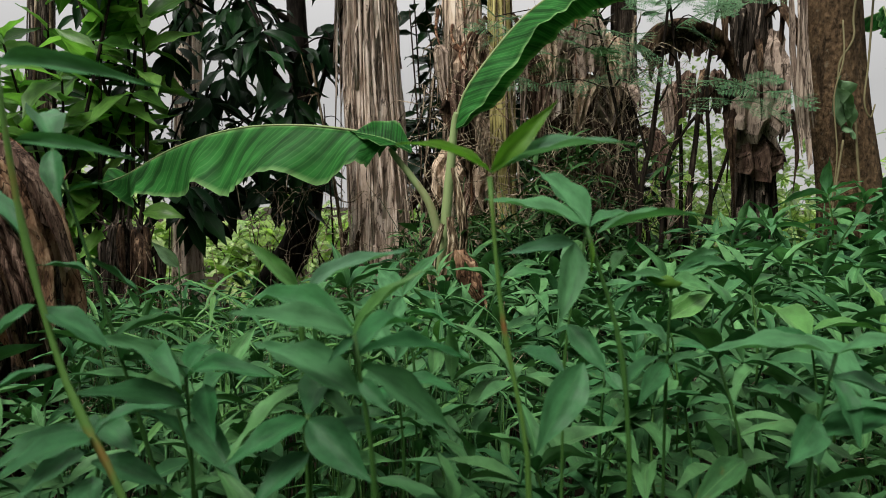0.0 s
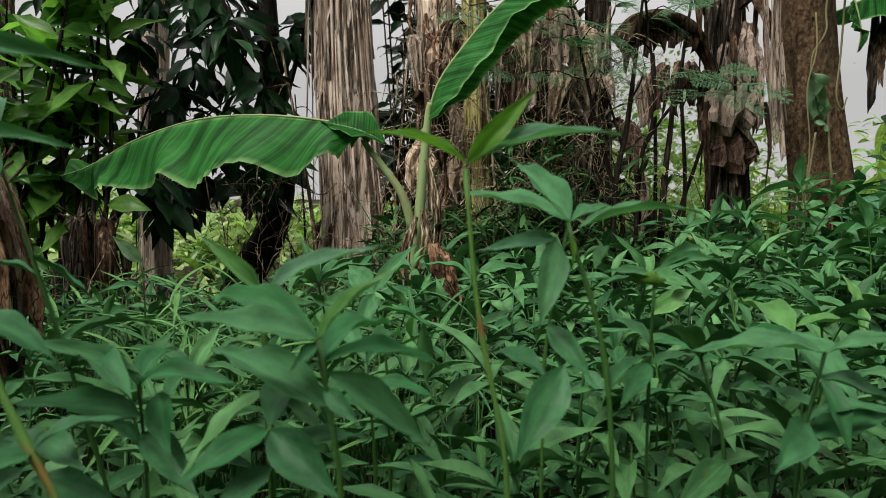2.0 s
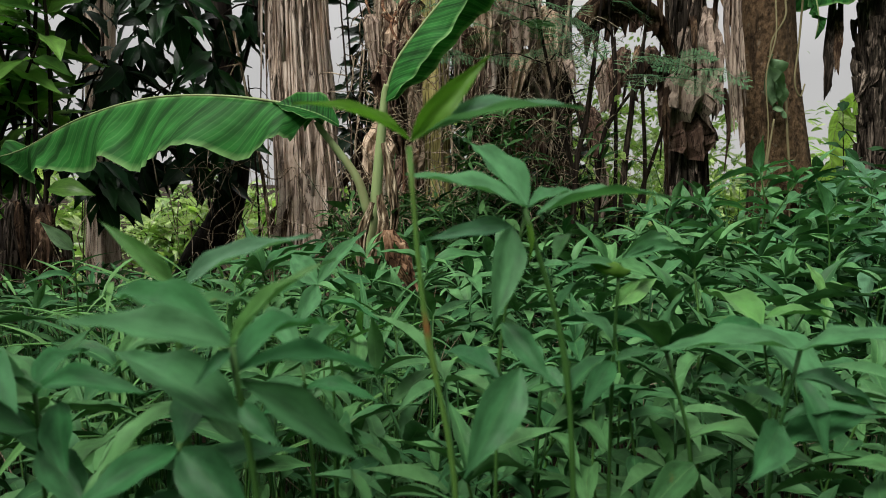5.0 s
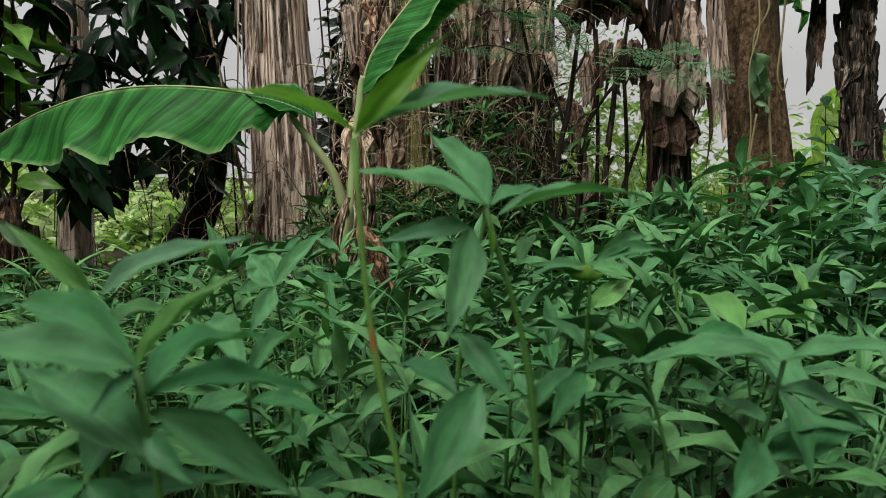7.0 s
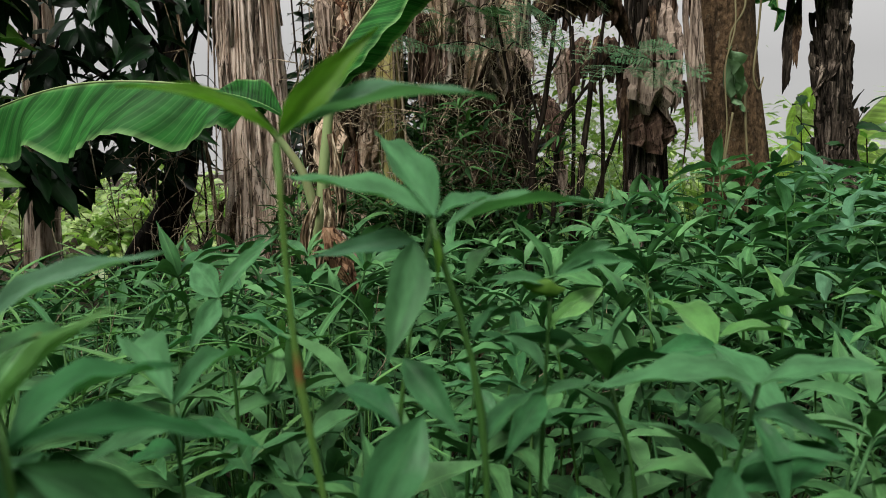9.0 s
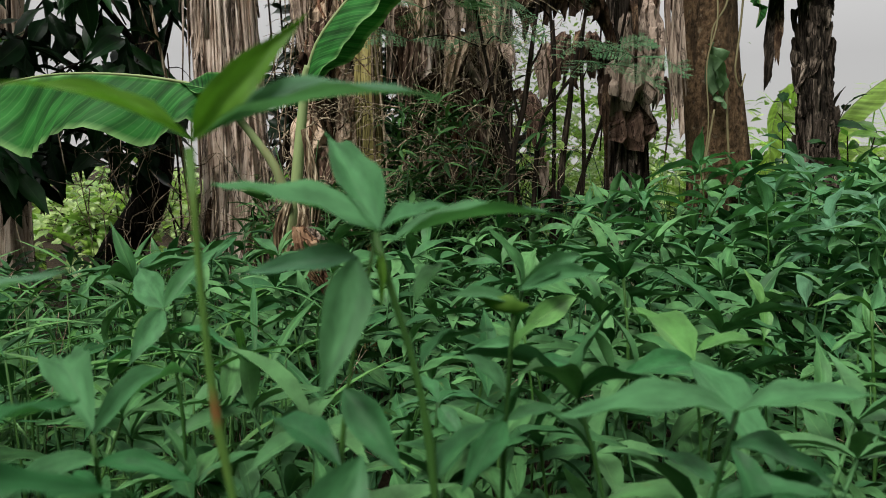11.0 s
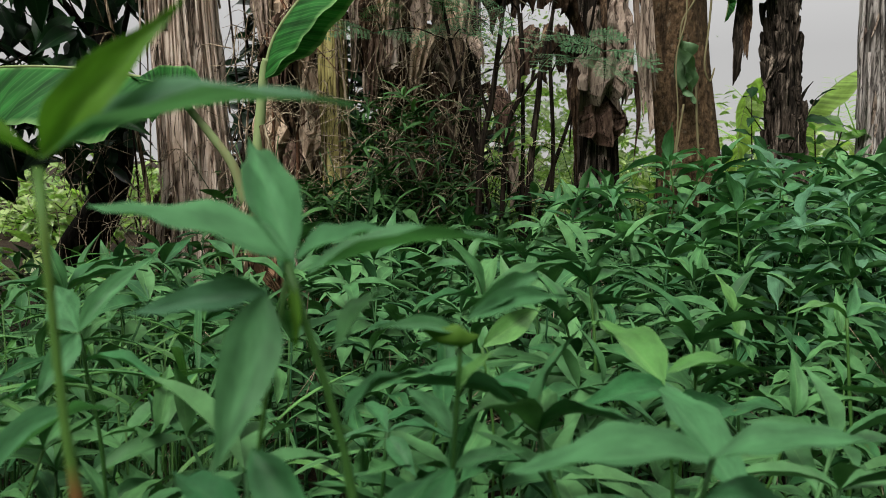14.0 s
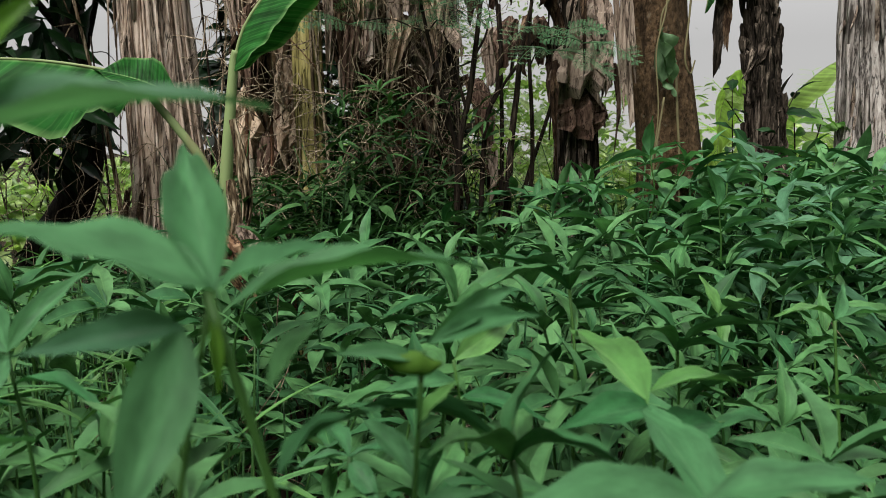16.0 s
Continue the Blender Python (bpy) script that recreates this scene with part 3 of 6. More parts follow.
def dead_blade(line, width, seed=1.0, torn=0.35, rows=30, cols=14):
    """A withered leaf that hangs along a line, pleated and torn at its edges, with some thickness."""
    pts = spline(line, rows + 1)
    top, faces = [], []
    pleats = 1.6 + 2.2 * abs(math.sin(seed * 3.1))
    side = Vector((1, 0.15, 0))
    reach = [min(1.0, 0.8 + 0.6 * noise.noise(Vector((k * 0.9, seed * 1.7, 4.0)))) for k in range(cols + 1)]
    for i, p in enumerate(pts):
        way = (pts[min(i + 1, rows)] - pts[max(i - 1, 0)]).normalized()
        side = (side - way * side.dot(way)).normalized()
        o = side.cross(way)
        s = i / rows
        w = width * 0.5 * min(1.0, 0.35 + 1.6 * s) * (1.05 - 0.35 * s)
        for k in range(cols + 1):
            u = 2 * k / cols - 1
            rag = 1 + torn * noise.noise(Vector((seed, s * 9, u * 0.5 + (3 if u > 0 else 0))))
            wave = (u * pleats + 0.9 * noise.noise(Vector((s * 1.7, seed, u)))) % 2
            fold = 0.34 * width * (abs(wave - 1) - 0.5) + 0.35 * width * noise.noise(Vector((u * 1.3 + seed, s * 2.2, seed)))
            q = pts[int(i * reach[k])].lerp(pts[min(rows, int(i * reach[k]) + 1)], i * reach[k] % 1)
            top.append(q + side * (u * w * rag) + o * (fold - 0.5 * abs(u) * w))
    n = len(top)
    norm = Vector((0, 0.004, 0.001))
    verts = top + [v + norm for v in top]
    c1 = cols + 1
    for i in range(rows):
        for k in range(cols):
            a = i * c1 + k
            faces.append([a, a + 1, a + c1 + 1, a + c1])
            faces.append([n + a, n + a + c1, n + a + c1 + 1, n + a + 1])
    return mesh("dead_leaf", verts, faces, smooth=False)


def crumpled_leaf(line, width, seed=1.0, rows=9, cols=6, point=0.45):
    """A dead papery leaf that hangs along a line in sharp, uneven folds."""
    rnd = random.Random(int(seed * 100))
    pts = spline(line, rows + 1)
    top, faces = [], []
    side = Vector((1, 0.1, 0))
    hang = [rnd.uniform(0.7, 1.0) for k in range(cols + 1)]
    sharp = [rnd.uniform(0.4, 1.0) * (1 if k % 2 else -1) for k in range(cols + 1)]
    for i in range(rows + 1):
        s = i / rows
        for k in range(cols + 1):
            u = 2 * k / cols - 1
            q = s * hang[k] * rows
            a = min(int(q), rows - 1)
            p = pts[a].lerp(pts[a + 1], q - a)
            way = (pts[a + 1] - pts[a]).normalized()
            x = (side - way * side.dot(way)).normalized()
            o = way.cross(x)
            if o.y > 0:
                o = -o
            w = width * 0.5 * min(1.0, 0.45 + 1.3 * s) * (1 - point * max(0, s - 0.55) / 0.45)
            fold = sharp[k] * width * 0.17 * (0.25 + s) + rnd.gauss(0, 0.035) * width
            top.append(p + x * (u * w + rnd.gauss(0, 0.03) * width) + o * (fold - 0.3 * u * u * w) + way * rnd.gauss(0, 0.03) * width)
    n = len(top)
    verts = top + [v + Vector((0, 0.003, 0)) for v in top]
    c1 = cols + 1
    for i in range(rows):
        for k in range(cols):
            a = i * c1 + k
            for f in ([a, a + 1, a + c1 + 1], [a, a + c1 + 1, a + c1]) if (i + k) % 2 else ([a, a + 1, a + c1], [a + 1, a + c1 + 1, a + c1]):
                faces.append(f)
                faces.append([n + q for q in f[::-1]])
    edge = [i * c1 for i in range(rows + 1)] + [rows * c1 + k for k in range(1, c1)] + [i * c1 + cols for i in range(rows - 1, -1, -1)]
    faces += [[a, b, n + b, n + a] for a, b in zip(edge, edge[1:])]
    return mesh("dead_leaf", verts, faces, smooth=False)


banana_trunk("thick pale banana trunk in peeling grey-tan fibrous sheaths", [(-0.29, 3.35, 0), (-0.292, 3.35, 0.6), (-0.345, 3.4, 1.4), (-0.38, 3.42, 2.3), (-0.41, 3.44, 3.3)],
             [0.155, 0.135, 0.125, 0.12, 0.11], PALE_BARK, PALE_BARK, 50, 0.2, 3, (0.012, 0.045), crown=5, flakes=160, skirt=24, skirt_z=(0.55, 0.9), skirt_drop=(0.3, 0.5), skirt_reach=(0.0, 0.06), skirt_width=(0.01, 0.03))
banana_trunk("slim olive banana trunk with dry brown sheath remains", [(0.25, 2.8, 0), (0.245, 2.81, 0.7), (0.225, 2.84, 1.3), (0.2, 2.87, 2.1)],
             [0.062, 0.05, 0.046, 0.042], OLIVE_BARK, TAN_BARK, 5, 0.3, 5, (0.008, 0.016),
             [dict(line=[(0.137, 3.056, 1.333), (0.116, 2.946, 1.243), (0.103, 2.904, 1.139), (0.108, 2.919, 1.025)], width=0.15, material=TAN_SHEET, point=0.2),
              dict(line=[(0.153, 2.922, 1.125), (0.174, 2.877, 1.062), (0.160, 2.861, 0.993), (0.178, 2.867, 0.916)], width=0.1, material=TAN_SHEET, point=0.5),
              dict(line=[(0.054, 2.931, 1.025), (0.034, 2.893, 0.934), (0.010, 2.866, 0.845), (0.015, 2.881, 0.738)], width=0.14, material=TAN_SHEET, point=0.4),
              dict(line=[(0.188, 2.890, 0.947), (0.202, 2.846, 0.877), (0.177, 2.832, 0.808), (0.191, 2.837, 0.711)], width=0.13, material=TAN_SHEET, point=0.4),
              dict(line=[(0.090, 2.902, 0.867), (0.105, 2.859, 0.808), (0.088, 2.843, 0.730), (0.098, 2.851, 0.651)], width=0.08, material=RED_SHEET, point=0.5),
              dict(line=[(0.560, 2.955, 1.308), (0.566, 2.913, 1.241), (0.547, 2.899, 1.178), (0.568, 2.894, 1.099)], width=0.12, material=DRY_SHEET, point=0.4),
              dict(line=[(0.379, 3.005, 1.367), (0.355, 2.967, 1.279), (0.365, 2.944, 1.196), (0.344, 2.948, 1.116)], width=0.09, material=RED_SHEET, point=0.5),
              dict(line=[(0.656, 2.922, 1.227), (0.640, 2.883, 1.140), (0.648, 2.857, 1.038), (0.633, 2.860, 0.957)], width=0.07, material=DRY_SHEET, point=0.6)], skirt=4, skirt_width=(0.01, 0.025))
banana_trunk("tan banana trunk with split papery sheaths", [(0.5, 2.86, 0), (0.485, 2.86, 0.7), (0.475, 2.9, 1.3), (0.46, 2.95, 2.1)],
             [0.085, 0.066, 0.06, 0.055], PALE_BARK, TAN_BARK, 18, 0.4, 7, (0.012, 0.035), skirt=10, crown=2, flakes=70, skirt_z=(0.7, 1.6), skirt_width=(0.03, 0.1), skirt_reach=(0.02, 0.2), dry=(RED_SHEET, DRY_DARK, DRY_SHEET, TAN_BARK))
banana_trunk("cream-coloured banana trunk in broad peeling sheets", [(0.1, 3.0, 0), (0.105, 3.0, 0.6), (0.1, 3.02, 1.1), (0.06, 3.05, 1.7), (0.04, 3.1, 2.2)],
             [0.1, 0.085, 0.078, 0.07, 0.06], CREAM_BARK, CREAM_BARK, 26, 0.35, 41, (0.02, 0.05), skirt=9, skirt_z=(0.8, 1.5), skirt_width=(0.04, 0.09), skirt_reach=(0.0, 0.05), flakes=60, dry=(TAN_SHEET, TAN_SHEET, DRY_DARK))
banana_trunk("thin red-brown banana stem between two pale trunks", [(0.575, 2.85, 0), (0.56, 2.85, 0.7), (0.545, 2.87, 1.3), (0.53, 2.9, 2.0)],
             [0.034, 0.028, 0.025, 0.022], RUSSET_BARK, RUSSET_BARK, 10, 0.25, 43, (0.006, 0.014))
banana_trunk("dark old banana trunk wrapped in brown leaves", [(0.05, 3.6, 0), (0.06, 3.6, 0.5), (0.05, 3.62, 1.0)],
             [0.09, 0.075, 0.05], GREY_BARK, DRY_BROWN, 20, 0.6, 10, (0.012, 0.035), skirt=22, skirt_z=(0.6, 0.98), skirt_reach=(0.02, 0.16), skirt_width=(0.03, 0.09), dry=(RED_SHEET, DRY_DARK, DRY_DARK))
banana_trunk("dark banana trunk behind dry stalks", [(0.82, 3.2, 0), (0.81, 3.2, 0.8), (0.79, 3.22, 2.1)],
             [0.07, 0.055, 0.05], ROT_BARK, GREY_BARK, 26, 0.5, 9, (0.012, 0.035), skirt=22, crown=2, skirt_z=(0.7, 1.6), skirt_width=(0.03, 0.09), skirt_reach=(0.02, 0.2), dry=(DRY_SHEET, DRY_DARK, RED_SHEET))
banana_trunk("banana trunk skirted by withered grey-brown leaves", [(1.13, 2.56, 0), (1.125, 2.56, 0.6), (1.1, 2.58, 1.3), (1.07, 2.62, 2.1)],
             [0.085, 0.07, 0.065, 0.06], ROT_BARK, GREY_BARK, 20, 0.4, 11, (0.012, 0.035),
             [dict(line=[(1.122, 2.554, 1.377), (1.115, 2.512, 1.277), (1.126, 2.488, 1.184), (1.139, 2.486, 1.108)], width=0.132, point=0.35),
              dict(line=[(1.173, 2.544, 1.378), (1.162, 2.492, 1.276), (1.159, 2.463, 1.199), (1.152, 2.466, 1.128)], width=0.116, point=0.35),
              dict(line=[(1.098, 2.610, 1.370), (1.080, 2.568, 1.250), (1.060, 2.539, 1.152), (1.049, 2.533, 1.077)], width=0.06, material=RED_SHEET, point=0.7),
              dict(line=[(1.156, 2.524, 1.191), (1.104, 2.454, 1.115), (1.076, 2.428, 1.031), (1.074, 2.458, 0.935)], width=0.2, point=0.1),
              dict(line=[(1.079, 2.533, 1.134), (1.047, 2.489, 1.054), (1.039, 2.471, 0.980), (1.039, 2.482, 0.899)], width=0.07, point=0.5),
              dict(line=[(1.199, 2.517, 1.210), (1.179, 2.481, 1.131), (1.173, 2.450, 1.037), (1.169, 2.449, 0.937)], width=0.06, point=0.5),
              dict(line=[(1.129, 2.507, 1.004), (1.108, 2.464, 0.954), (1.106, 2.447, 0.899), (1.108, 2.469, 0.832)], width=0.19, material=RED_SHEET, point=0.1),
              dict(line=[(1.261, 2.514, 1.286), (1.262, 2.489, 1.172), (1.268, 2.472, 1.042), (1.277, 2.452, 0.903)], width=0.045, material=PALE_BARK, point=0.3),
              dict(line=[(1.063, 2.651, 1.226), (1.061, 2.618, 1.126), (1.049, 2.607, 1.010), (1.055, 2.591, 0.894)], width=0.06, material=RED_SHEET, point=0.5),
              dict(line=[(1.011, 2.656, 1.262), (1.013, 2.630, 1.220), (1.020, 2.620, 1.153), (1.000, 2.613, 1.066)], width=0.085, material=RED_SHEET, point=0.5),
              dict(line=[(0.942, 2.722, 1.261), (0.915, 2.700, 1.208), (0.904, 2.683, 1.128), (0.891, 2.671, 1.010)], width=0.1, material=RED_SHEET, point=0.6),
              dict(line=[(0.873, 2.733, 1.230), (0.869, 2.726, 1.171), (0.874, 2.715, 1.092), (0.861, 2.707, 1.003)], width=0.08, point=0.6),
              dict(line=[(0.985, 2.714, 1.272), (0.981, 2.687, 1.209), (0.969, 2.680, 1.130), (0.976, 2.668, 1.052)], width=0.06, material=DRY_DARK, point=0.6)], skirt=8, crown=2, skirt_z=(1.15, 1.7), skirt_width=(0.02, 0.05), skirt_reach=(0.02, 0.14), flakes=40)
slim = banana_trunk("slim banana trunk in ragged dark sheaths", [(1.86, 2.54, 0), (1.845, 2.54, 0.7), (1.825, 2.6, 1.35), (1.81, 2.64, 2.1)],
             [0.075, 0.055, 0.045, 0.042], GREY_BARK, GREY_BARK, 60, 0.06, 13, (0.012, 0.035),
             [dict(line=[(1.661, 2.593, 1.440), (1.643, 2.558, 1.297), (1.628, 2.536, 1.178), (1.618, 2.523, 1.057)], width=0.05, material=ROT_BARK, point=0.6),
              dict(line=[(1.688, 2.587, 1.440), (1.667, 2.556, 1.317), (1.656, 2.538, 1.237), (1.649, 2.527, 1.139)], width=0.04, material=DRY_DARK, point=0.7)], skirt=110, skirt_z=(0.55, 1.75), skirt_drop=(0.05, 0.12), skirt_reach=(0.004, 0.026), skirt_width=(0.025, 0.055), flakes=60, dry=(GREY_BARK, ROT_BARK, ROT_BARK, GREY_BARK))
banana_leaf(slim, Vector((1.86, 2.54, 0)), [(1.815, 2.62, 1.9), (1.86, 2.45, 1.72), (1.84, 2.3, 1.52), (1.8, 2.22, 1.36)], 0.26, BANANA, (30, 30), seed=9.54, rows=30, cols=10, facing=(1, 0.4, 0))
banana_leaf(slim, Vector((1.86, 2.54, 0)), [(1.815, 2.62, 1.9), (1.78, 2.56, 1.76), (1.72, 2.51, 1.62), (1.63, 2.5, 1.5), (1.53, 2.49, 1.44), (1.39, 2.48, 1.38)], 0.2, BANANA, (82, 20), seed=3.9, rows=40, cols=12, ripples=0.08)
banana_leaf(slim, Vector((1.86, 2.54, 0)), [(1.5, 2.47, 1.44), (1.505, 2.45, 1.38), (1.51, 2.44, 1.32), (1.5, 2.44, 1.255)], 0.05, BANANA, (60, 60), seed=6.2, rows=20, cols=8, name="torn_tip")
banana_trunk("grey fibrous banana trunk at the edge of the grove", [(2.47, 2.75, 0), (2.475, 2.75, 0.8), (2.49, 2.83, 1.45), (2.5, 2.86, 2.1)],
             [0.13, 0.11, 0.1, 0.095], ASH_BARK, ASH_BARK, 40, 0.25, 15, (0.012, 0.035),
             [dict(line=[(2.4, 2.6, 1.6), (2.35, 2.6, 1.5), (2.3, 2.6, 1.46), (2.25, 2.6, 1.4)], width=0.08)], flakes=60)
banana_trunk("thin shaggy banana trunk among green leaves", [(-1.84, 3.25, 0), (-1.83, 3.25, 0.8), (-1.8, 3.26, 2.1)],
             [0.07, 0.06, 0.05], GREY_BARK, TAN_BARK, 18, 0.6, 17, (0.01, 0.035))
banana_trunk("pale grey bare trunk behind dark leaves", [(-1.39, 3.85, 0), (-1.385, 3.85, 0.8), (-1.36, 3.85, 2.3)],
             [0.09, 0.075, 0.065], PALE_BARK, GREY_BARK, 8, 0.2, 19, (0.015, 0.04))
banana_trunk("broken dark banana stump with hanging dead strips", [(-1.03, 2.3, 0), (-1.03, 2.3, 0.4), (-1.02, 2.31, 0.68)],
             [0.11, 0.085, 0.055], ROT_BARK, ROT_BARK, 44, 0.5, 21, (0.012, 0.04),
             [dict(line=[(-0.96, 2.24, 0.66), (-0.93, 2.18, 0.6), (-0.92, 2.16, 0.48), (-0.91, 2.16, 0.35)], width=0.05, material=DRY_DARK)], skirt=26, skirt_z=(0.42, 0.68), skirt_drop=(0.15, 0.4), skirt_reach=(0.0, 0.06), skirt_width=(0.01, 0.04), flakes=30, dry=(ROT_BARK, ROT_BARK, DRY_DARK), jagged=20)
banana_trunk("low rotting banana stump under dry leaves", [(-1.32, 2.1, 0), (-1.31, 2.1, 0.35), (-1.3, 2.12, 0.7)],
             [0.15, 0.13, 0.1], ROT_BARK, ROT_BARK, 40, 0.5, 22, (0.012, 0.04),
             [dict(line=[(-1.22, 2.02, 0.8), (-1.15, 1.96, 0.72), (-1.12, 1.94, 0.55), (-1.1, 1.94, 0.4)], width=0.08, material=DRY_DARK),
              dict(line=[(-1.36, 2.0, 0.8), (-1.4, 1.95, 0.7), (-1.4, 1.94, 0.55), (-1.42, 1.94, 0.4)], width=0.1, material=DRY_DARK)], skirt=26, skirt_z=(0.42, 0.68), skirt_drop=(0.15, 0.4), skirt_reach=(0.0, 0.06), skirt_width=(0.01, 0.04), flakes=30, dry=(ROT_BARK, ROT_BARK, DRY_DARK), jagged=20)
fallen = banana_trunk("brown collapsed banana stump close to the weeds", [(-0.87, 1.42, 0), (-0.85, 1.4, 0.4), (-0.8, 1.36, 0.78)],
             [0.075, 0.06, 0.04], ROT_BARK, DRY_DARK, 16, 0.4, 23, (0.02, 0.05),
             [dict(line=[(-0.92, 1.3, 0.9), (-0.82, 1.26, 0.85), (-0.73, 1.26, 0.76), (-0.68, 1.27, 0.6)], width=0.09, material=RED_SHEET),
              dict(line=[(-0.95, 1.28, 0.8), (-0.86, 1.24, 0.72), (-0.8, 1.24, 0.6), (-0.77, 1.25, 0.45)], width=0.1, material=DRY_BROWN)], skirt=26, skirt_z=(0.42, 0.68), skirt_drop=(0.15, 0.4), skirt_reach=(0.0, 0.06), skirt_width=(0.01, 0.04), flakes=30, dry=(ROT_BARK, ROT_BARK, DRY_DARK), jagged=20)
for k, (line, width, material) in enumerate([
    ([(-0.93, 1.33, 0.85), (-0.83, 1.28, 0.83), (-0.74, 1.26, 0.76), (-0.695, 1.27, 0.64), (-0.69, 1.28, 0.5)], 0.1, DRY_BROWN),
    ([(-0.9, 1.3, 0.76), (-0.82, 1.25, 0.71), (-0.76, 1.24, 0.6), (-0.74, 1.25, 0.45)], 0.1, RED_SHEET)]):
    part("dead_leaf", dead_blade([Vector(p) - Vector((-0.87, 1.42, 0)) for p in line], width, 3.7 + k), material, fallen, "curled brown pleated dead leaf")


def hanging_leaves():
    """Withered banana leaves that hang from a bent stalk in the gaps between the trunks."""
    rnd = random.Random(611)
    for k in range(20):
        x, y, z = (rnd.uniform(0.3, 0.66) if k % 4 else rnd.uniform(-0.05, 0.2)), rnd.uniform(2.6, 2.8), rnd.uniform(1.08, 1.5)
        base = Vector((x, y, z))
        owner = thing("dead_leaf", "withered banana leaf hanging folded among the trunks", "dry leaf", "hanging dead leaves", at=base)
        drop, turn = rnd.uniform(0.14, 0.34), Vector((rnd.gauss(0, 0.05), rnd.gauss(0, 0.02), 0))
        line = [Vector(), Vector((0, -0.03, -0.03)) + turn * 0.3, turn * 0.7 + Vector((0, -0.03, -drop * 0.55)), turn + Vector((0, -0.02, -drop))]
        part("blade", crumpled_leaf(line, rnd.uniform(0.05, 0.13), 40.0 + k * 1.3, 9, 6, rnd.uniform(0.3, 0.8)), (TAN_SHEET, DRY_DARK, RED_SHEET, DRY_SHEET, DRY_DARK)[k % 5], owner)
        part("stalk", tube("stalk", [(0, 0, 0), (rnd.gauss(0, 0.02), 0.06, 0.07), (rnd.gauss(0, 0.05), 0.25, 0.2)], [0.004, 0.008], 6, 10), RED_BARK, owner)


hanging_leaves()


def pale_sheath():
    """A long dry sheath that hangs beside the brown tree."""
    base = Vector((1.096, 2.22, 1.289))
    sheath = thing("dead_leaf", "long pale grey dry sheath hanging beside the brown tree", "dry leaf", at=base)
    for k, (dx, wide, low) in enumerate(((0.0, 0.04, -0.42), (0.02, 0.025, -0.3), (-0.012, 0.02, -0.36))):
        line = [Vector((dx - 0.01, 0.012 * k, 0.2)), Vector((dx, 0.012 * k, 0.0)), Vector((dx + 0.012, 0.01 * k, low * 0.4)), Vector((dx + 0.04, 0.01 * k, low))]
        part("blade", dead_blade(line, wide, 21.3 + 2.1 * k, 0.3, 26, 10), DRY_SHEET, sheath)


pale_sheath()


def forked_shrub():
    """Bare dark stems that fork in the gap between the trunks."""
    base = Vector((0.75, 2.4, 0))
    shrub = thing("bare_shrub", "bare dark shrub with thin forking stems", "shrub", at=base)
    limbs = [([(0.68, 2.42, 0), (0.665, 2.4, 0.739), (0.698, 2.4, 0.979), (0.725, 2.4, 1.226), (0.752, 2.4, 1.5)], 0.011), ([(0.688, 2.4, 0.924), (0.653, 2.4, 1.032), (0.613, 2.4, 1.15)], 0.006),
             ([(0.74, 2.42, 0), (0.75, 2.42, 0.806), (0.791, 2.42, 0.992), (0.799, 2.42, 1.122), (0.791, 2.42, 1.241)], 0.009), ([(0.81, 2.4, 0), (0.822, 2.38, 0.74), (0.841, 2.38, 0.977), (0.849, 2.38, 1.084), (0.881, 2.38, 1.244)], 0.013),
             ([(0.849, 2.385, 1.066), (0.811, 2.4, 1.012), (0.769, 2.415, 0.93)], 0.006), ([(0.71, 2.4, 1.08), (0.74, 2.39, 1.14), (0.75, 2.38, 1.2)], 0.004)]
    for k, (line, r) in enumerate(limbs):
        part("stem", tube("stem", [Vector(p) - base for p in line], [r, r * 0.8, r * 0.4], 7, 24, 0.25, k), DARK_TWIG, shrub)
    rnd = random.Random(5)
    yellow = mesh("leaf", *blade_data(0.5, 0.08, 0.3, 0.1, 0.2, 6, 4))
    for k in range(7):
        p = Vector((rnd.uniform(-0.08, 0.1), -0.02, rnd.uniform(0.82, 1.1)))
        part("leaf", yellow, BANANA_FAR, shrub, "", aim(p, p + away(rnd.uniform(0, 360), rnd.uniform(-60, 20)) * 0.045, (0, -1, 0.4), rnd.uniform(-30, 30)))


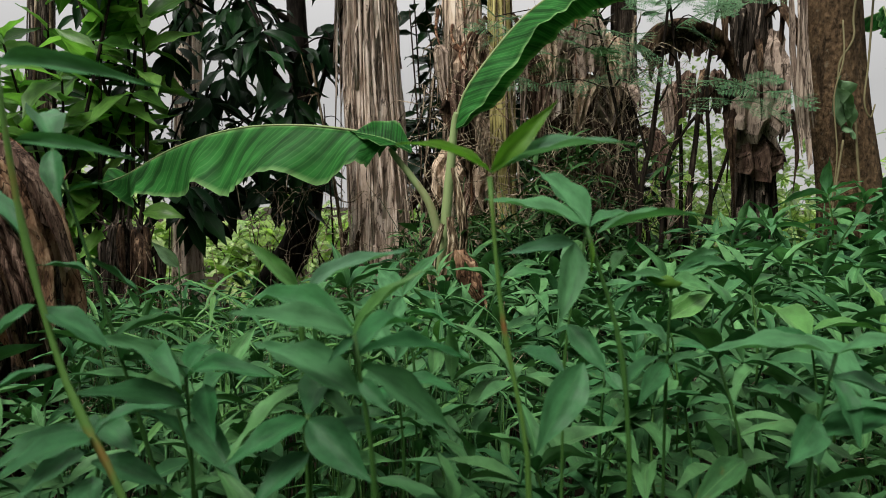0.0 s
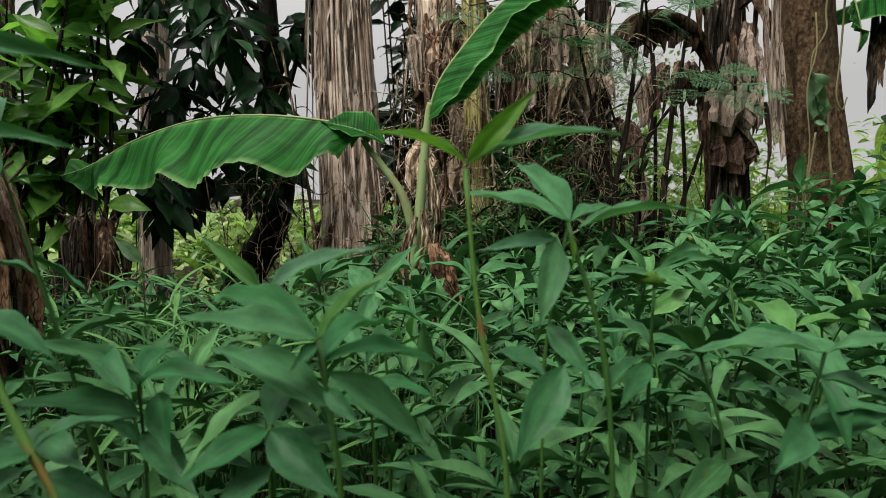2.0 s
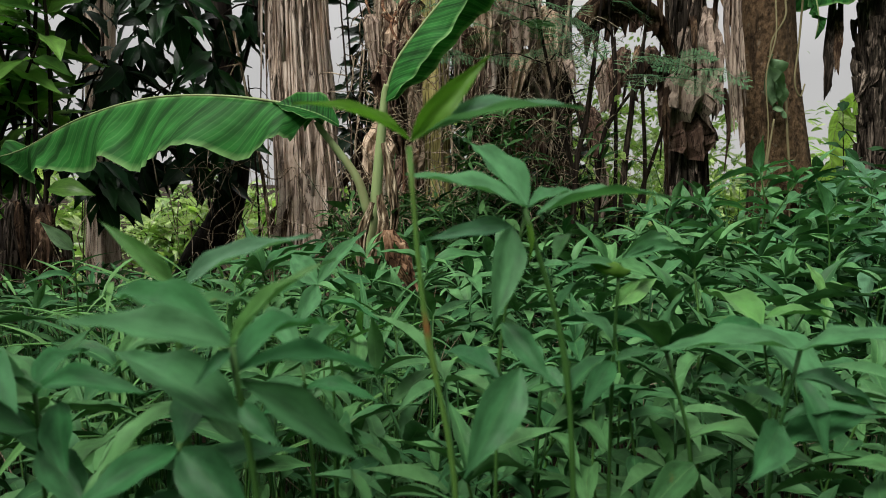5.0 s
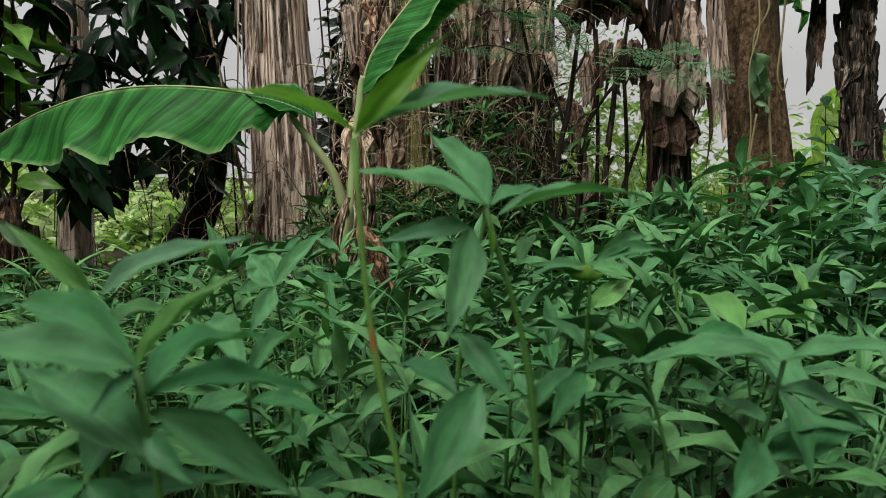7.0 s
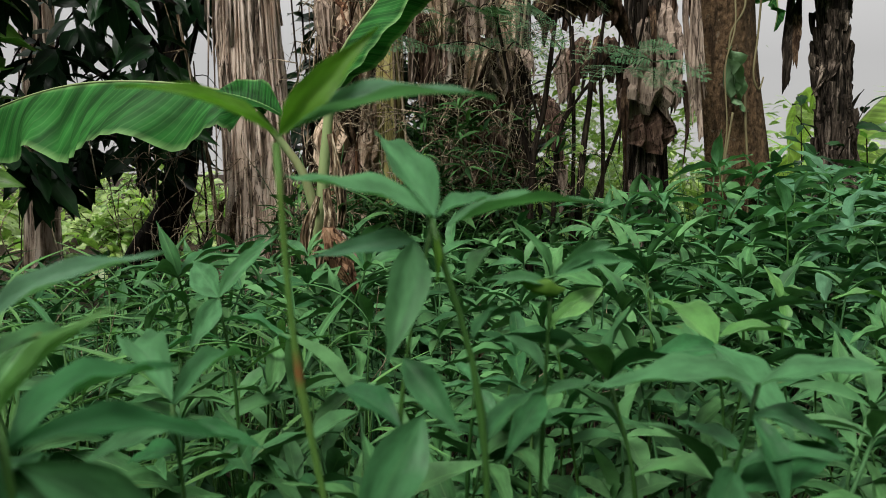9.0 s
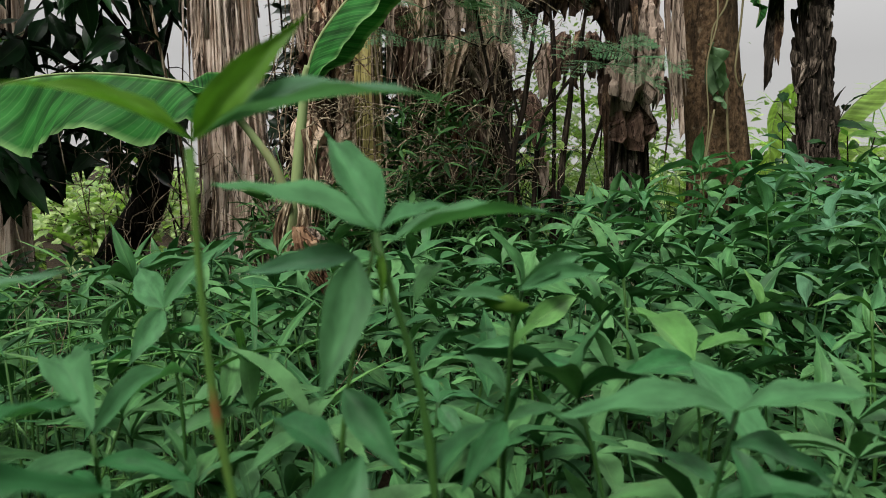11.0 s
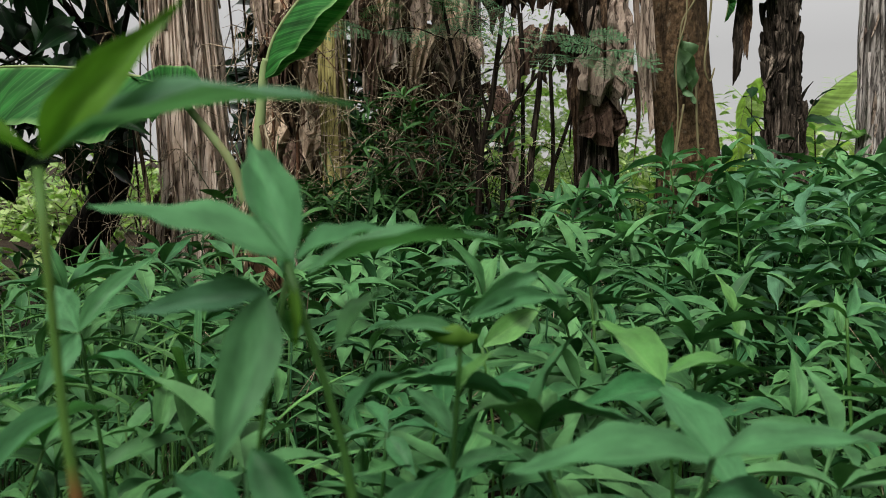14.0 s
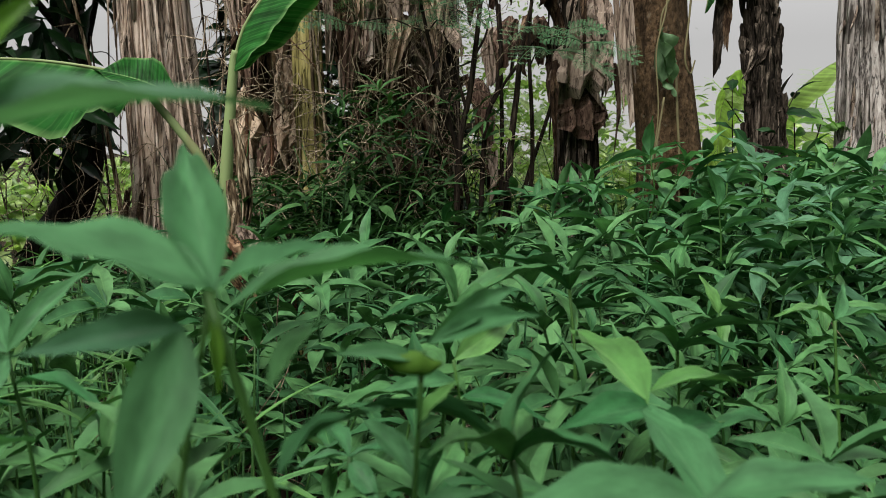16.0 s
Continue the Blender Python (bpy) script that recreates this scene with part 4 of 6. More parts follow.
def brown_tree():
    base = Vector((1.33, 2.33, 0))
    tree = thing("tree", "brown rough-barked tree with a flared foot and a vine", "tree", at=base)
    line = [(0.05, 0, 0), (0.03, 0, 0.35), (0.005, 0, 0.75), (-0.052, 0.02, 1.2), (-0.09, 0.03, 1.7), (-0.13, 0.04, 2.4), (-0.16, 0.05, 3.4)]
    part("trunk", tube("trunk", line, [0.165, 0.124, 0.094, 0.086, 0.087, 0.09, 0.08], 56, 140, 0.1, 4.4), TREE_BARK, tree)
    part("limb", tube("limb", [(-0.15, 0.05, 3.2), (-0.35, -0.1, 3.6), (-0.65, -0.2, 3.9)], [0.05, 0.04, 0.02], 10, 14, 0.05, 1), TREE_BARK, tree)
    part("limb", tube("limb", [(-0.15, 0.05, 3.3), (0.1, 0.2, 3.7), (0.4, 0.3, 4.0)], [0.05, 0.04, 0.02], 10, 14, 0.05, 2), TREE_BARK, tree)
    rnd = random.Random(8)
    # leafy crown above the view, added to shade the grove below
    heap = Heap()
    leaf = blade_data(0.4, 0.08, 0.3, 0.1, 0.2, 4, 2)
    for k in range(650):
        p = Vector((rnd.gauss(-0.1, 0.6), rnd.gauss(0.1, 0.6), rnd.uniform(3.4, 4.7)))
        heap.add(leaf, aim(p, p + away(rnd.uniform(0, 360), rnd.uniform(-50, 20)) * rnd.uniform(0.1, 0.2), (0, 0, 1), rnd.uniform(-40, 40)))
    tagged(part("crown", heap.mesh("crown"), SHADE_LEAF, tree), kind="stuff")
    vine = thing("vine", "green vine hanging on the tree trunk with a drooping leaf", "vine", at=(1.11, 2.1, 0.7))
    part("stem", tube("stem", [(0.2, 0.14, 0.9), (0.15, 0.12, 0.66), (0.14, 0.1, 0.57), (0.1, 0.095, 0.5), (0.09, 0.09, 0.44)], [0.0042, 0.0035, 0.0028], 6, 24), VINE_STEM, vine)
    part("stem", tube("stem", [(0.1, 0.09, 0.62), (0.09, 0.06, 0.5), (0.06, 0.05, 0.38), (0.07, 0.04, 0.2), (0.05, 0.04, 0.0)], [0.003, 0.0025, 0.002], 6, 24), VINE_STEM, vine)
    part("stem", tube("stem", [(0.22, 0.14, 0.72), (0.2, 0.12, 0.5), (0.18, 0.1, 0.38), (0.2, 0.1, 0.33), (0.22, 0.11, 0.37)], [0.0038, 0.0032, 0.0022], 6, 24), VINE_STEM, vine)
    part("stem", tube("stem", [(0.15, 0.09, 0.32), (0.155, 0.08, 0.2), (0.16, 0.07, 0.1), (0.16, 0.05, -0.1)], [0.0045, 0.004, 0.003], 6, 20), VINE_STEM, vine)
    part("stem", tube("stem", [(0.12, 0.1, 0.26), (0.1, 0.09, 0.14), (0.08, 0.08, 0.0)], [0.0035, 0.0035, 0.0025], 6, 16), VINE_STEM, vine)
    heart = mesh("leaf", *blade_data(0.62, -0.04, 0.7, 0.1, 0.5, 10, 6, 0.3, 0.05))
    crumple = mesh("leaf", *blade_data(0.5, -0.12, 1.3, 0.35, 1.0, 14, 8, 0.4, 0.2))
    part("leaf", crumple, VINE_LEAF, vine, "dull green crumpled vine leaf", aim((0.09, 0.09, 0.45), (0.125, 0.08, 0.28), (0.5, -1, 0), 0, 0.62))
    part("leaf", crumple, VINE_LEAF, vine, "light green folded vine leaf", aim((0.1, 0.085, 0.42), (0.14, 0.075, 0.26), (-0.3, -1, 0.1), 0, 0.45))
    part("leaf", heart, WEED, vine, "", aim((0.1, 0.08, 0.85), (0.2, 0.0, 0.72), (0.5, -1, 0.2)))
    part("leaf", heart, WEED, vine, "", aim((0.12, 0.08, 0.95), (0.24, 0.02, 0.82), (0.2, -1, 0.4)))
    for k, (x, y, z, dx, dz) in enumerate([(0.3, 0.12, 0.76, 0.05, -0.1), (0.35, 0.1, 0.78, 0.06, -0.13), (0.33, 0.1, 0.73, 0.0, -0.1), (0.42, 0.1, 0.76, 0.03, -0.1), (0.46, 0.1, 0.8, 0.06, -0.1), (0.38, 0.12, 0.8, -0.04, -0.1)]):
        part("leaf", heart, WEED if k % 2 else WEED_PALE, vine, "", aim((x, y, z), (x + dx, y - 0.02, z + dz), (0.3 - 0.2 * k, -1, 0.2)))
    part("stem", tube("stem", [(0.2, 0.14, 0.76), (0.28, 0.12, 0.79), (0.36, 0.1, 0.8), (0.47, 0.1, 0.82)], [0.003, 0.002], 6, 16), VINE_STEM, vine)
    part("leaf", heart, WEED, vine, "", aim((0.06, 0.04, 0.05), (0.1, -0.02, -0.04), (0.2, -1, 0.4)))


brown_tree()
forked_shrub()


def bent_leaf_stalk():
    """A dead leaf stalk that arches over from a trunk."""
    owner = thing("dead_stalk", "thick dark dead leaf stalk arching down from a trunk", "dry stalk", "dead stalks", at=(1.1, 2.56, 0))
    base = Vector((1.1, 2.56, 0))
    arc = [Vector(p) - base for p in [(1.1, 2.56, 0.9), (1.046, 2.530, 1.145), (1.020, 2.536, 1.245), (0.958, 2.522, 1.335), (0.865, 2.513, 1.366), (0.777, 2.513, 1.351), (0.698, 2.509, 1.286)]]
    part("stem", tube("stem", arc, [0.014, 0.014, 0.016, 0.03, 0.044, 0.05, 0.034], 18, 40, 0.6, 3), DRY_DARK, owner)
    for k in range(5):
        p = spline(arc, 30)[15 + 3 * k]
        part("dead_leaf", crumpled_leaf([p, p + Vector((0.01, -0.02, -0.03)), p + Vector((0.0, -0.03, -0.09 - 0.012 * k))], 0.07, 4.0 + k, 6, 4), (DRY_DARK, RED_SHEET)[k % 2], owner, "withered shred of leaf")


bent_leaf_stalk()


def young_banana():
    base = Vector((0.0, 2.06, 0))
    plant = thing("banana_plant", "young banana plant with two broad leaves and dry foot", "banana plant", at=base)
    part("pseudostem", tube("pseudostem", [(0, 0, 0), (-0.005, 0, 0.4), (0.005, 0, 0.66), (0.03, 0.005, 0.96), (0.04, 0, 1.02)], [0.03, 0.024, 0.016, 0.011, 0.01], 14, 30, 0.06, 2), BANANA_RIB, plant)
    part("petiole", tube("petiole", [(-0.01, -0.01, 0.66), (-0.04, -0.02, 0.76), (-0.095, -0.02, 0.84), (-0.135, -0.02, 0.89), (-0.15, -0.02, 0.915)], [0.014, 0.011, 0.009, 0.008], 10, 16), BANANA_RIB, plant)
    banana_leaf(plant, base, [(-0.13, 2.04, 0.915), (-0.2, 2.05, 0.955), (-0.4, 2.1, 0.985), (-0.64, 2.2, 0.985), (-0.88, 2.33, 0.935), (-1.08, 2.42, 0.85), (-1.19, 2.46, 0.82)], 0.4, BANANA, (66, 35), seed=2.3, swell=0.4, far_side=0.7, ripples=0.1, rows=70, open_tip=75.0)
    banana_leaf(plant, base, [(0.03, 2.06, 0.975), (0.061, 2.05, 1.076), (0.131, 2.04, 1.175), (0.212, 2.03, 1.27), (0.293, 2.02, 1.335), (0.382, 2.0, 1.375), (0.495, 1.97, 1.383), (0.6, 1.94, 1.33)], 0.21, BANANA, (40, 65), seed=4.1, ripples=0.02)
    flap = mesh("leaf_flap", *blade_data(0.55, 0.1, 0.5, 0.1, 0.4, 10, 6, 0.4, 0.06))
    part("leaf_flap", flap, BANANA, plant, "folded base of the leaf", aim((-0.09, -0.03, 0.905), (-0.27, 0.0, 0.965), (0.1, -0.7, 0.7)))
    for k, (line, w, m) in enumerate([
        ([(0.02, 2.03, 0.72), (0.03, 2.0, 0.62), (0.0, 1.99, 0.52), (0.03, 1.98, 0.4)], 0.04, TAN_BARK),
        ([(0.03, 2.02, 0.86), (0.05, 2.0, 0.76), (0.06, 1.99, 0.66), (0.04, 1.98, 0.56)], 0.03, TAN_BARK),
        ([(0.04, 1.99, 0.62), (0.07, 1.97, 0.57), (0.1, 1.95, 0.5), (0.13, 1.94, 0.44)], 0.06, DRY_LEAF),
        ([(0.0, 2.02, 0.7), (-0.03, 2.0, 0.6), (-0.02, 1.99, 0.45)], 0.03, TAN_BARK)]):
        part("dead_leaf", crumpled_leaf([Vector(p) - base for p in line], w, 3.3 + k, 10, 6), m, plant, "dry brown sheath at the foot")


young_banana()


def mango_tree():
    rnd = random.Random(5)
    base = Vector((-1.0, 3.9, 0))
    tree = thing("mango_tree", "dark mango tree with long drooping glossy leaves", "tree", at=base)
    trunk = [(0, 0, 0), (0.06, 0.02, 0.3), (0.2, 0.02, 0.55), (0.27, 0, 0.85), (0.24, -0.05, 1.3), (0.2, -0.1, 2.2)]
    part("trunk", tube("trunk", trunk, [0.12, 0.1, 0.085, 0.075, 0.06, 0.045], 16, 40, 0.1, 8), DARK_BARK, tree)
    limbs = [[(0.26, 0, 0.9), (0.05, -0.3, 1.15), (-0.25, -0.6, 1.3), (-0.55, -0.8, 1.3)], [(0.25, -0.02, 1.1), (0.4, -0.3, 1.4), (0.5, -0.5, 1.6)],
             [(0.25, -0.03, 1.25), (0.0, -0.4, 1.6), (-0.3, -0.7, 1.75)], [(0.24, -0.05, 1.35), (0.2, -0.5, 1.65), (0.1, -0.9, 1.7)],
             [(0.22, -0.08, 1.7), (-0.3, -0.3, 2.0), (-0.8, -0.5, 2.05)], [(0.27, 0, 0.75), (0.12, -0.3, 0.88), (-0.1, -0.7, 0.95), (-0.25, -0.9, 0.95)],
             [(0.25, 0, 0.8), (0.4, -0.2, 0.95), (0.5, -0.45, 0.98)]]
    shapes = [blade_data(w, 0.1, f, c, t, 7, 4, 0.45, 0.05) for w, f, c, t in ((0.33, 0.35, 0.1, 0.3), (0.3, 0.5, -0.1, -0.3), (0.37, 0.2, 0.2, 0.6))]
    leaves = [mesh("leaf", *s) for s in shapes]
    lines = []
    for limb in limbs:
        part("limb", tube("limb", limb, [0.02, 0.012, 0.006], 8, 14), DARK_BARK, tree)
        lines += spline(limb, 14)[2:]
    heap, made = Heap(), 0
    for q in range(106):
        if q >= 84:
            tip = Vector((rnd.uniform(-0.3, 0.42), rnd.uniform(-0.6, -0.1), rnd.uniform(0.8, 1.65)))
        elif q < 54:
            tip = Vector((rnd.uniform(-0.62, 0.5), rnd.uniform(-1.15, -0.3), rnd.uniform(0.78, 1.75)))
            if tip.z < 1.0 and tip.x < -0.35:
                tip.z += 0.3
        else:
            tip = Vector((rnd.uniform(-1.0, 0.8), rnd.uniform(-1.3, 0.3), rnd.uniform(1.75, 2.7)))
        p = min(lines, key=lambda v: (v - tip).length)
        part("twig", tube("twig", [p, (p + tip) / 2 + Vector((0, 0, 0.03)), tip], [0.006, 0.003], 5, 6), DARK_BARK, tree)
        spin = rnd.uniform(0, 360)
        for j in range(rnd.randint(6, 9)):
            d = away(spin + j * 137.5 + rnd.uniform(-15, 15), rnd.uniform(-80, -5))
            size = rnd.uniform(0.12, 0.21)
            start = tip + d * 0.01 + Vector((0, 0, -0.015 * j))
            m = aim(start, start + d * size, (rnd.uniform(-.4, .4), -0.6, 1), rnd.uniform(-40, 40))
            kind = rnd.randrange(3)
            made += 1
            if made <= 240:
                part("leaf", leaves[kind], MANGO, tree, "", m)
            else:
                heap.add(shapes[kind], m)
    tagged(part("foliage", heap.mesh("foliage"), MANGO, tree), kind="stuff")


mango_tree()


def broad_shrub(base, label, sprays, size, seed, material, reach, far=False):
    """A shrub of upright shoots with broad light leaves."""
    rnd = random.Random(seed)
    base = Vector(base)
    shrub = thing("shrub", label, "shrub", at=base)
    shapes = [blade_data(w, 0.08, 0.3, c, t, 6, 4, 0.45, 0.06) for w, c, t in ((0.5, 0.1, 0.2), (0.42, -0.1, -0.3), (0.36, 0.2, 0.4))]
    kinds = [mesh("leaf", *d) for d in shapes]
    heap = Heap()
    for k in range(sprays):
        foot = Vector((rnd.gauss(0, 0.05), rnd.gauss(0, 0.05), 0))
        tip = Vector((rnd.uniform(-reach[0], reach[0]), rnd.uniform(-0.3, 0.3), rnd.uniform(*reach[1])))
        line = spline([foot, foot.lerp(tip, 0.5) + Vector((rnd.gauss(0, 0.06), 0, 0.1)), tip], 14)
        part("stem", tube("stem", line, [0.06 * size, 0.02 * size], 6), DARK_TWIG, shrub)
        for j in range(5, 14):
            for q in range(2 if j > 9 else 1):
                d = away(rnd.uniform(0, 360), rnd.uniform(-45, 35))
                s = size * rnd.uniform(0.7, 1.2)
                m = aim(line[j], line[j] + d * s, (0, -0.5, 1), rnd.uniform(-30, 30))
                if far:
                    heap.add(rnd.choice(shapes), m)
                else:
                    part("leaf", rnd.choice(kinds), material, shrub, "", m)
    if far:
        tagged(part("foliage", heap.mesh("foliage"), material, shrub), kind="stuff")


broad_shrub((-1.6, 2.75, 0), "leafy shrub with broad light green leaves", 13, 0.21, 31, BROAD, (0.5, (1.0, 1.8)))
broad_shrub((-1.3, 2.72, 0), "slender shrub with large light green leaves", 7, 0.22, 37, BROAD, (0.3, (1.2, 1.8)))
broad_shrub((-2.2, 3.6, 0), "tall shrub with broad yellow-green leaves", 6, 0.26, 32, BROAD, (0.6, (1.2, 2.2)))
broad_shrub((2.3, 2.9, 0), "small green shrub beside a banana trunk", 4, 0.12, 33, BROAD, (0.16, (0.75, 0.98)))
broad_shrub((-0.75, 4.6, 0), "sunlit yellow-green shrub behind the trunks", 6, 0.12, 34, BANANA_FAR, (0.5, (0.5, 0.85)))


def feathery_spray(length, pairs, seed):
    """A feathery leaf: a stalk with pinnae that carry small leaflets."""
    heap = Heap()
    rnd = random.Random(seed)
    leaflet = blade_data(0.26, 0.03, 0.2, 0, 0, 3, 2)
    arc = [Vector((0, s * length, 0.14 * length * math.sin(s * 2.6) - 0.16 * length * s * s)) for s in np.linspace(0, 1, 12)]
    v, f = tube_data(arc, np.linspace(0.0018, 0.0008, 12), 4)
    heap.add((v, f), Matrix())
    for i in range(2, 12):
        for sgn in (-1, 1):
            d = Vector((sgn * 0.9, 0.5, rnd.uniform(-0.25, 0.1))).normalized()
            run = length * 0.36 * math.sin(math.pi * (0.15 + 0.75 * i / 11))
            for j in range(pairs):
                p = arc[i] + d * run * (j + 1) / pairs
                for s2 in (-1, 1):
                    q = Vector((-d.y * s2, d.x * s2, 0)) * 0.8 + d * 0.6
                    heap.add(leaflet, aim(p, p + q.normalized() * 0.013 * rnd.uniform(0.8, 1.2)))
    return heap.mesh("feathery_leaf")


def feathery_shrub():
    rnd = random.Random(14)
    base = Vector((0.8, 2.45, 0))
    shrub = thing("feathery_shrub", "slender dark shrub with fine feathery leaves", "shrub", at=base)
    kinds = [feathery_spray(0.17, 7, 1), feathery_spray(0.13, 6, 2), feathery_spray(0.2, 8, 3)]
    shoots = [[(0, 0, 0), (0.02, 0, 0.6), (0.0, -0.02, 1.1), (-0.06, -0.05, 1.5)], [(0.02, 0, 0), (0.08, 0, 0.6), (0.2, 0.02, 1.0), (0.28, 0, 1.5)],
              [(-0.03, 0, 0), (-0.08, 0, 0.6), (-0.2, 0, 1.05), (-0.32, -0.05, 1.5)], [(0.05, 0.02, 0), (0.12, 0.0, 0.7), (0.1, 0, 1.2), (0.16, 0, 1.6)]]
    lines = []
    for s in shoots:
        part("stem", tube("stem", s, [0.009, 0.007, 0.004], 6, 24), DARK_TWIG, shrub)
        lines.append(spline(s, 24))
    spots = [(-0.3, -0.1, 1.24), (-0.2, -0.12, 1.3), (-0.13, -0.1, 1.26), (-0.05, -0.12, 1.33), (0.03, -0.1, 1.36), (-0.36, -0.05, 1.34), (-0.42, 0, 1.26),
             (0.04, -0.12, 1.42), (0.16, -0.1, 1.4), (-0.5, 0.05, 1.4), (-0.2, 0, 1.42), (-0.62, 0.1, 1.42), (-0.45, 0.1, 1.18), (-0.34, 0.05, 1.4), (-0.26, -0.05, 1.2), (-0.55, 0.0, 1.33), (-0.1, -0.05, 1.42), (-0.4, -0.1, 1.44), (-0.15, 0.05, 1.18), (-0.3, 0.1, 1.3), (0.16, -0.12, 1.15), (0.22, -0.14, 1.12), (0.12, -0.1, 1.1)]
    for x, y, z in spots:
        p = Vector((x, y, z))
        near = min((q for line in lines for q in line), key=lambda q: (q - p).length + 2 * max(0, q.z - p.z))
        part("twig", tube("twig", [near, near.lerp(p, 0.5) + Vector((0, 0, 0.03)), p], [0.003, 0.0015], 4, 6), DARK_TWIG, shrub)
        d = away(rnd.choice((180, 0)) + rnd.uniform(-50, 50), rnd.uniform(-15, 25))
        part("feathery_leaf", rnd.choice(kinds), FERNY, shrub, "", Matrix.Translation(p) @ aim((0, 0, 0), d, (0, -0.7, 1), rnd.uniform(-20, 20)))
        part("feathery_leaf", rnd.choice(kinds), FERNY, shrub, "", Matrix.Translation(p) @ aim((0, 0, 0), away(rnd.uniform(0, 360), rnd.uniform(-20, 30)), (0, -0.7, 1)))


feathery_shrub()


def dead_stalks():
    rnd = random.Random(77)
    spots = [(0.12, 2.75), (0.3, 2.65), (0.37, 2.85), (0.44, 2.7), (0.52, 2.8), (0.6, 2.75), (0.66, 2.7), (0.71, 2.85), (0.78, 2.7), (0.84, 2.75), (0.9, 2.6), (0.98, 2.75), (-0.05, 3.0), (0.75, 2.4), (0.82, 2.38), (0.68, 2.42), (0.9, 2.4),
             (0.5, 2.95), (0.2, 2.95), (-0.1, 3.15), (-0.5, 3.2), (-0.42, 3.15), (0.0, 2.9)]
    for k, (x, y) in enumerate(p for p in spots if not 0.65 < p[0] < 1.0):
        stalk = thing("dead_stalk", "thin dry brown upright stalk among the trunks", "dry stalk", "dead stalks", at=(x, y, 0))
        h = rnd.uniform(1.0, 1.7)
        lean = Vector((rnd.gauss(0, 0.09), rnd.gauss(0, 0.05), 0))
        line = [(0, 0, 0), lean * 0.4 + Vector((rnd.gauss(0, 0.02), 0, h * 0.5)), lean + Vector((rnd.gauss(0, 0.03), 0, h))]
        me = (RED_BARK, TWIG, DARK_TWIG, TAN_BARK)[k % 4]
        r = rnd.uniform(0.005, 0.014) if k % 4 != 2 else 0.006
        part("stem", tube("stem", line, [r, r * 0.8, r * 0.5], 7, 22, 0.15, k), me, stalk)
        pts = spline(line, 22)
        for j in range(4):
            p = pts[rnd.randint(8, 20)]
            d = away(rnd.uniform(0, 360), rnd.uniform(-30, 60))
            part("twig", tube("twig", [p, p + d * 0.07 + Vector((0, 0, rnd.uniform(-0.04, 0.02))), p + d * rnd.uniform(0.1, 0.25) + Vector((0, 0, rnd.uniform(-0.12, 0.06)))], [r * 0.4, r * 0.15], 4, 8), me, stalk)


dead_stalks()


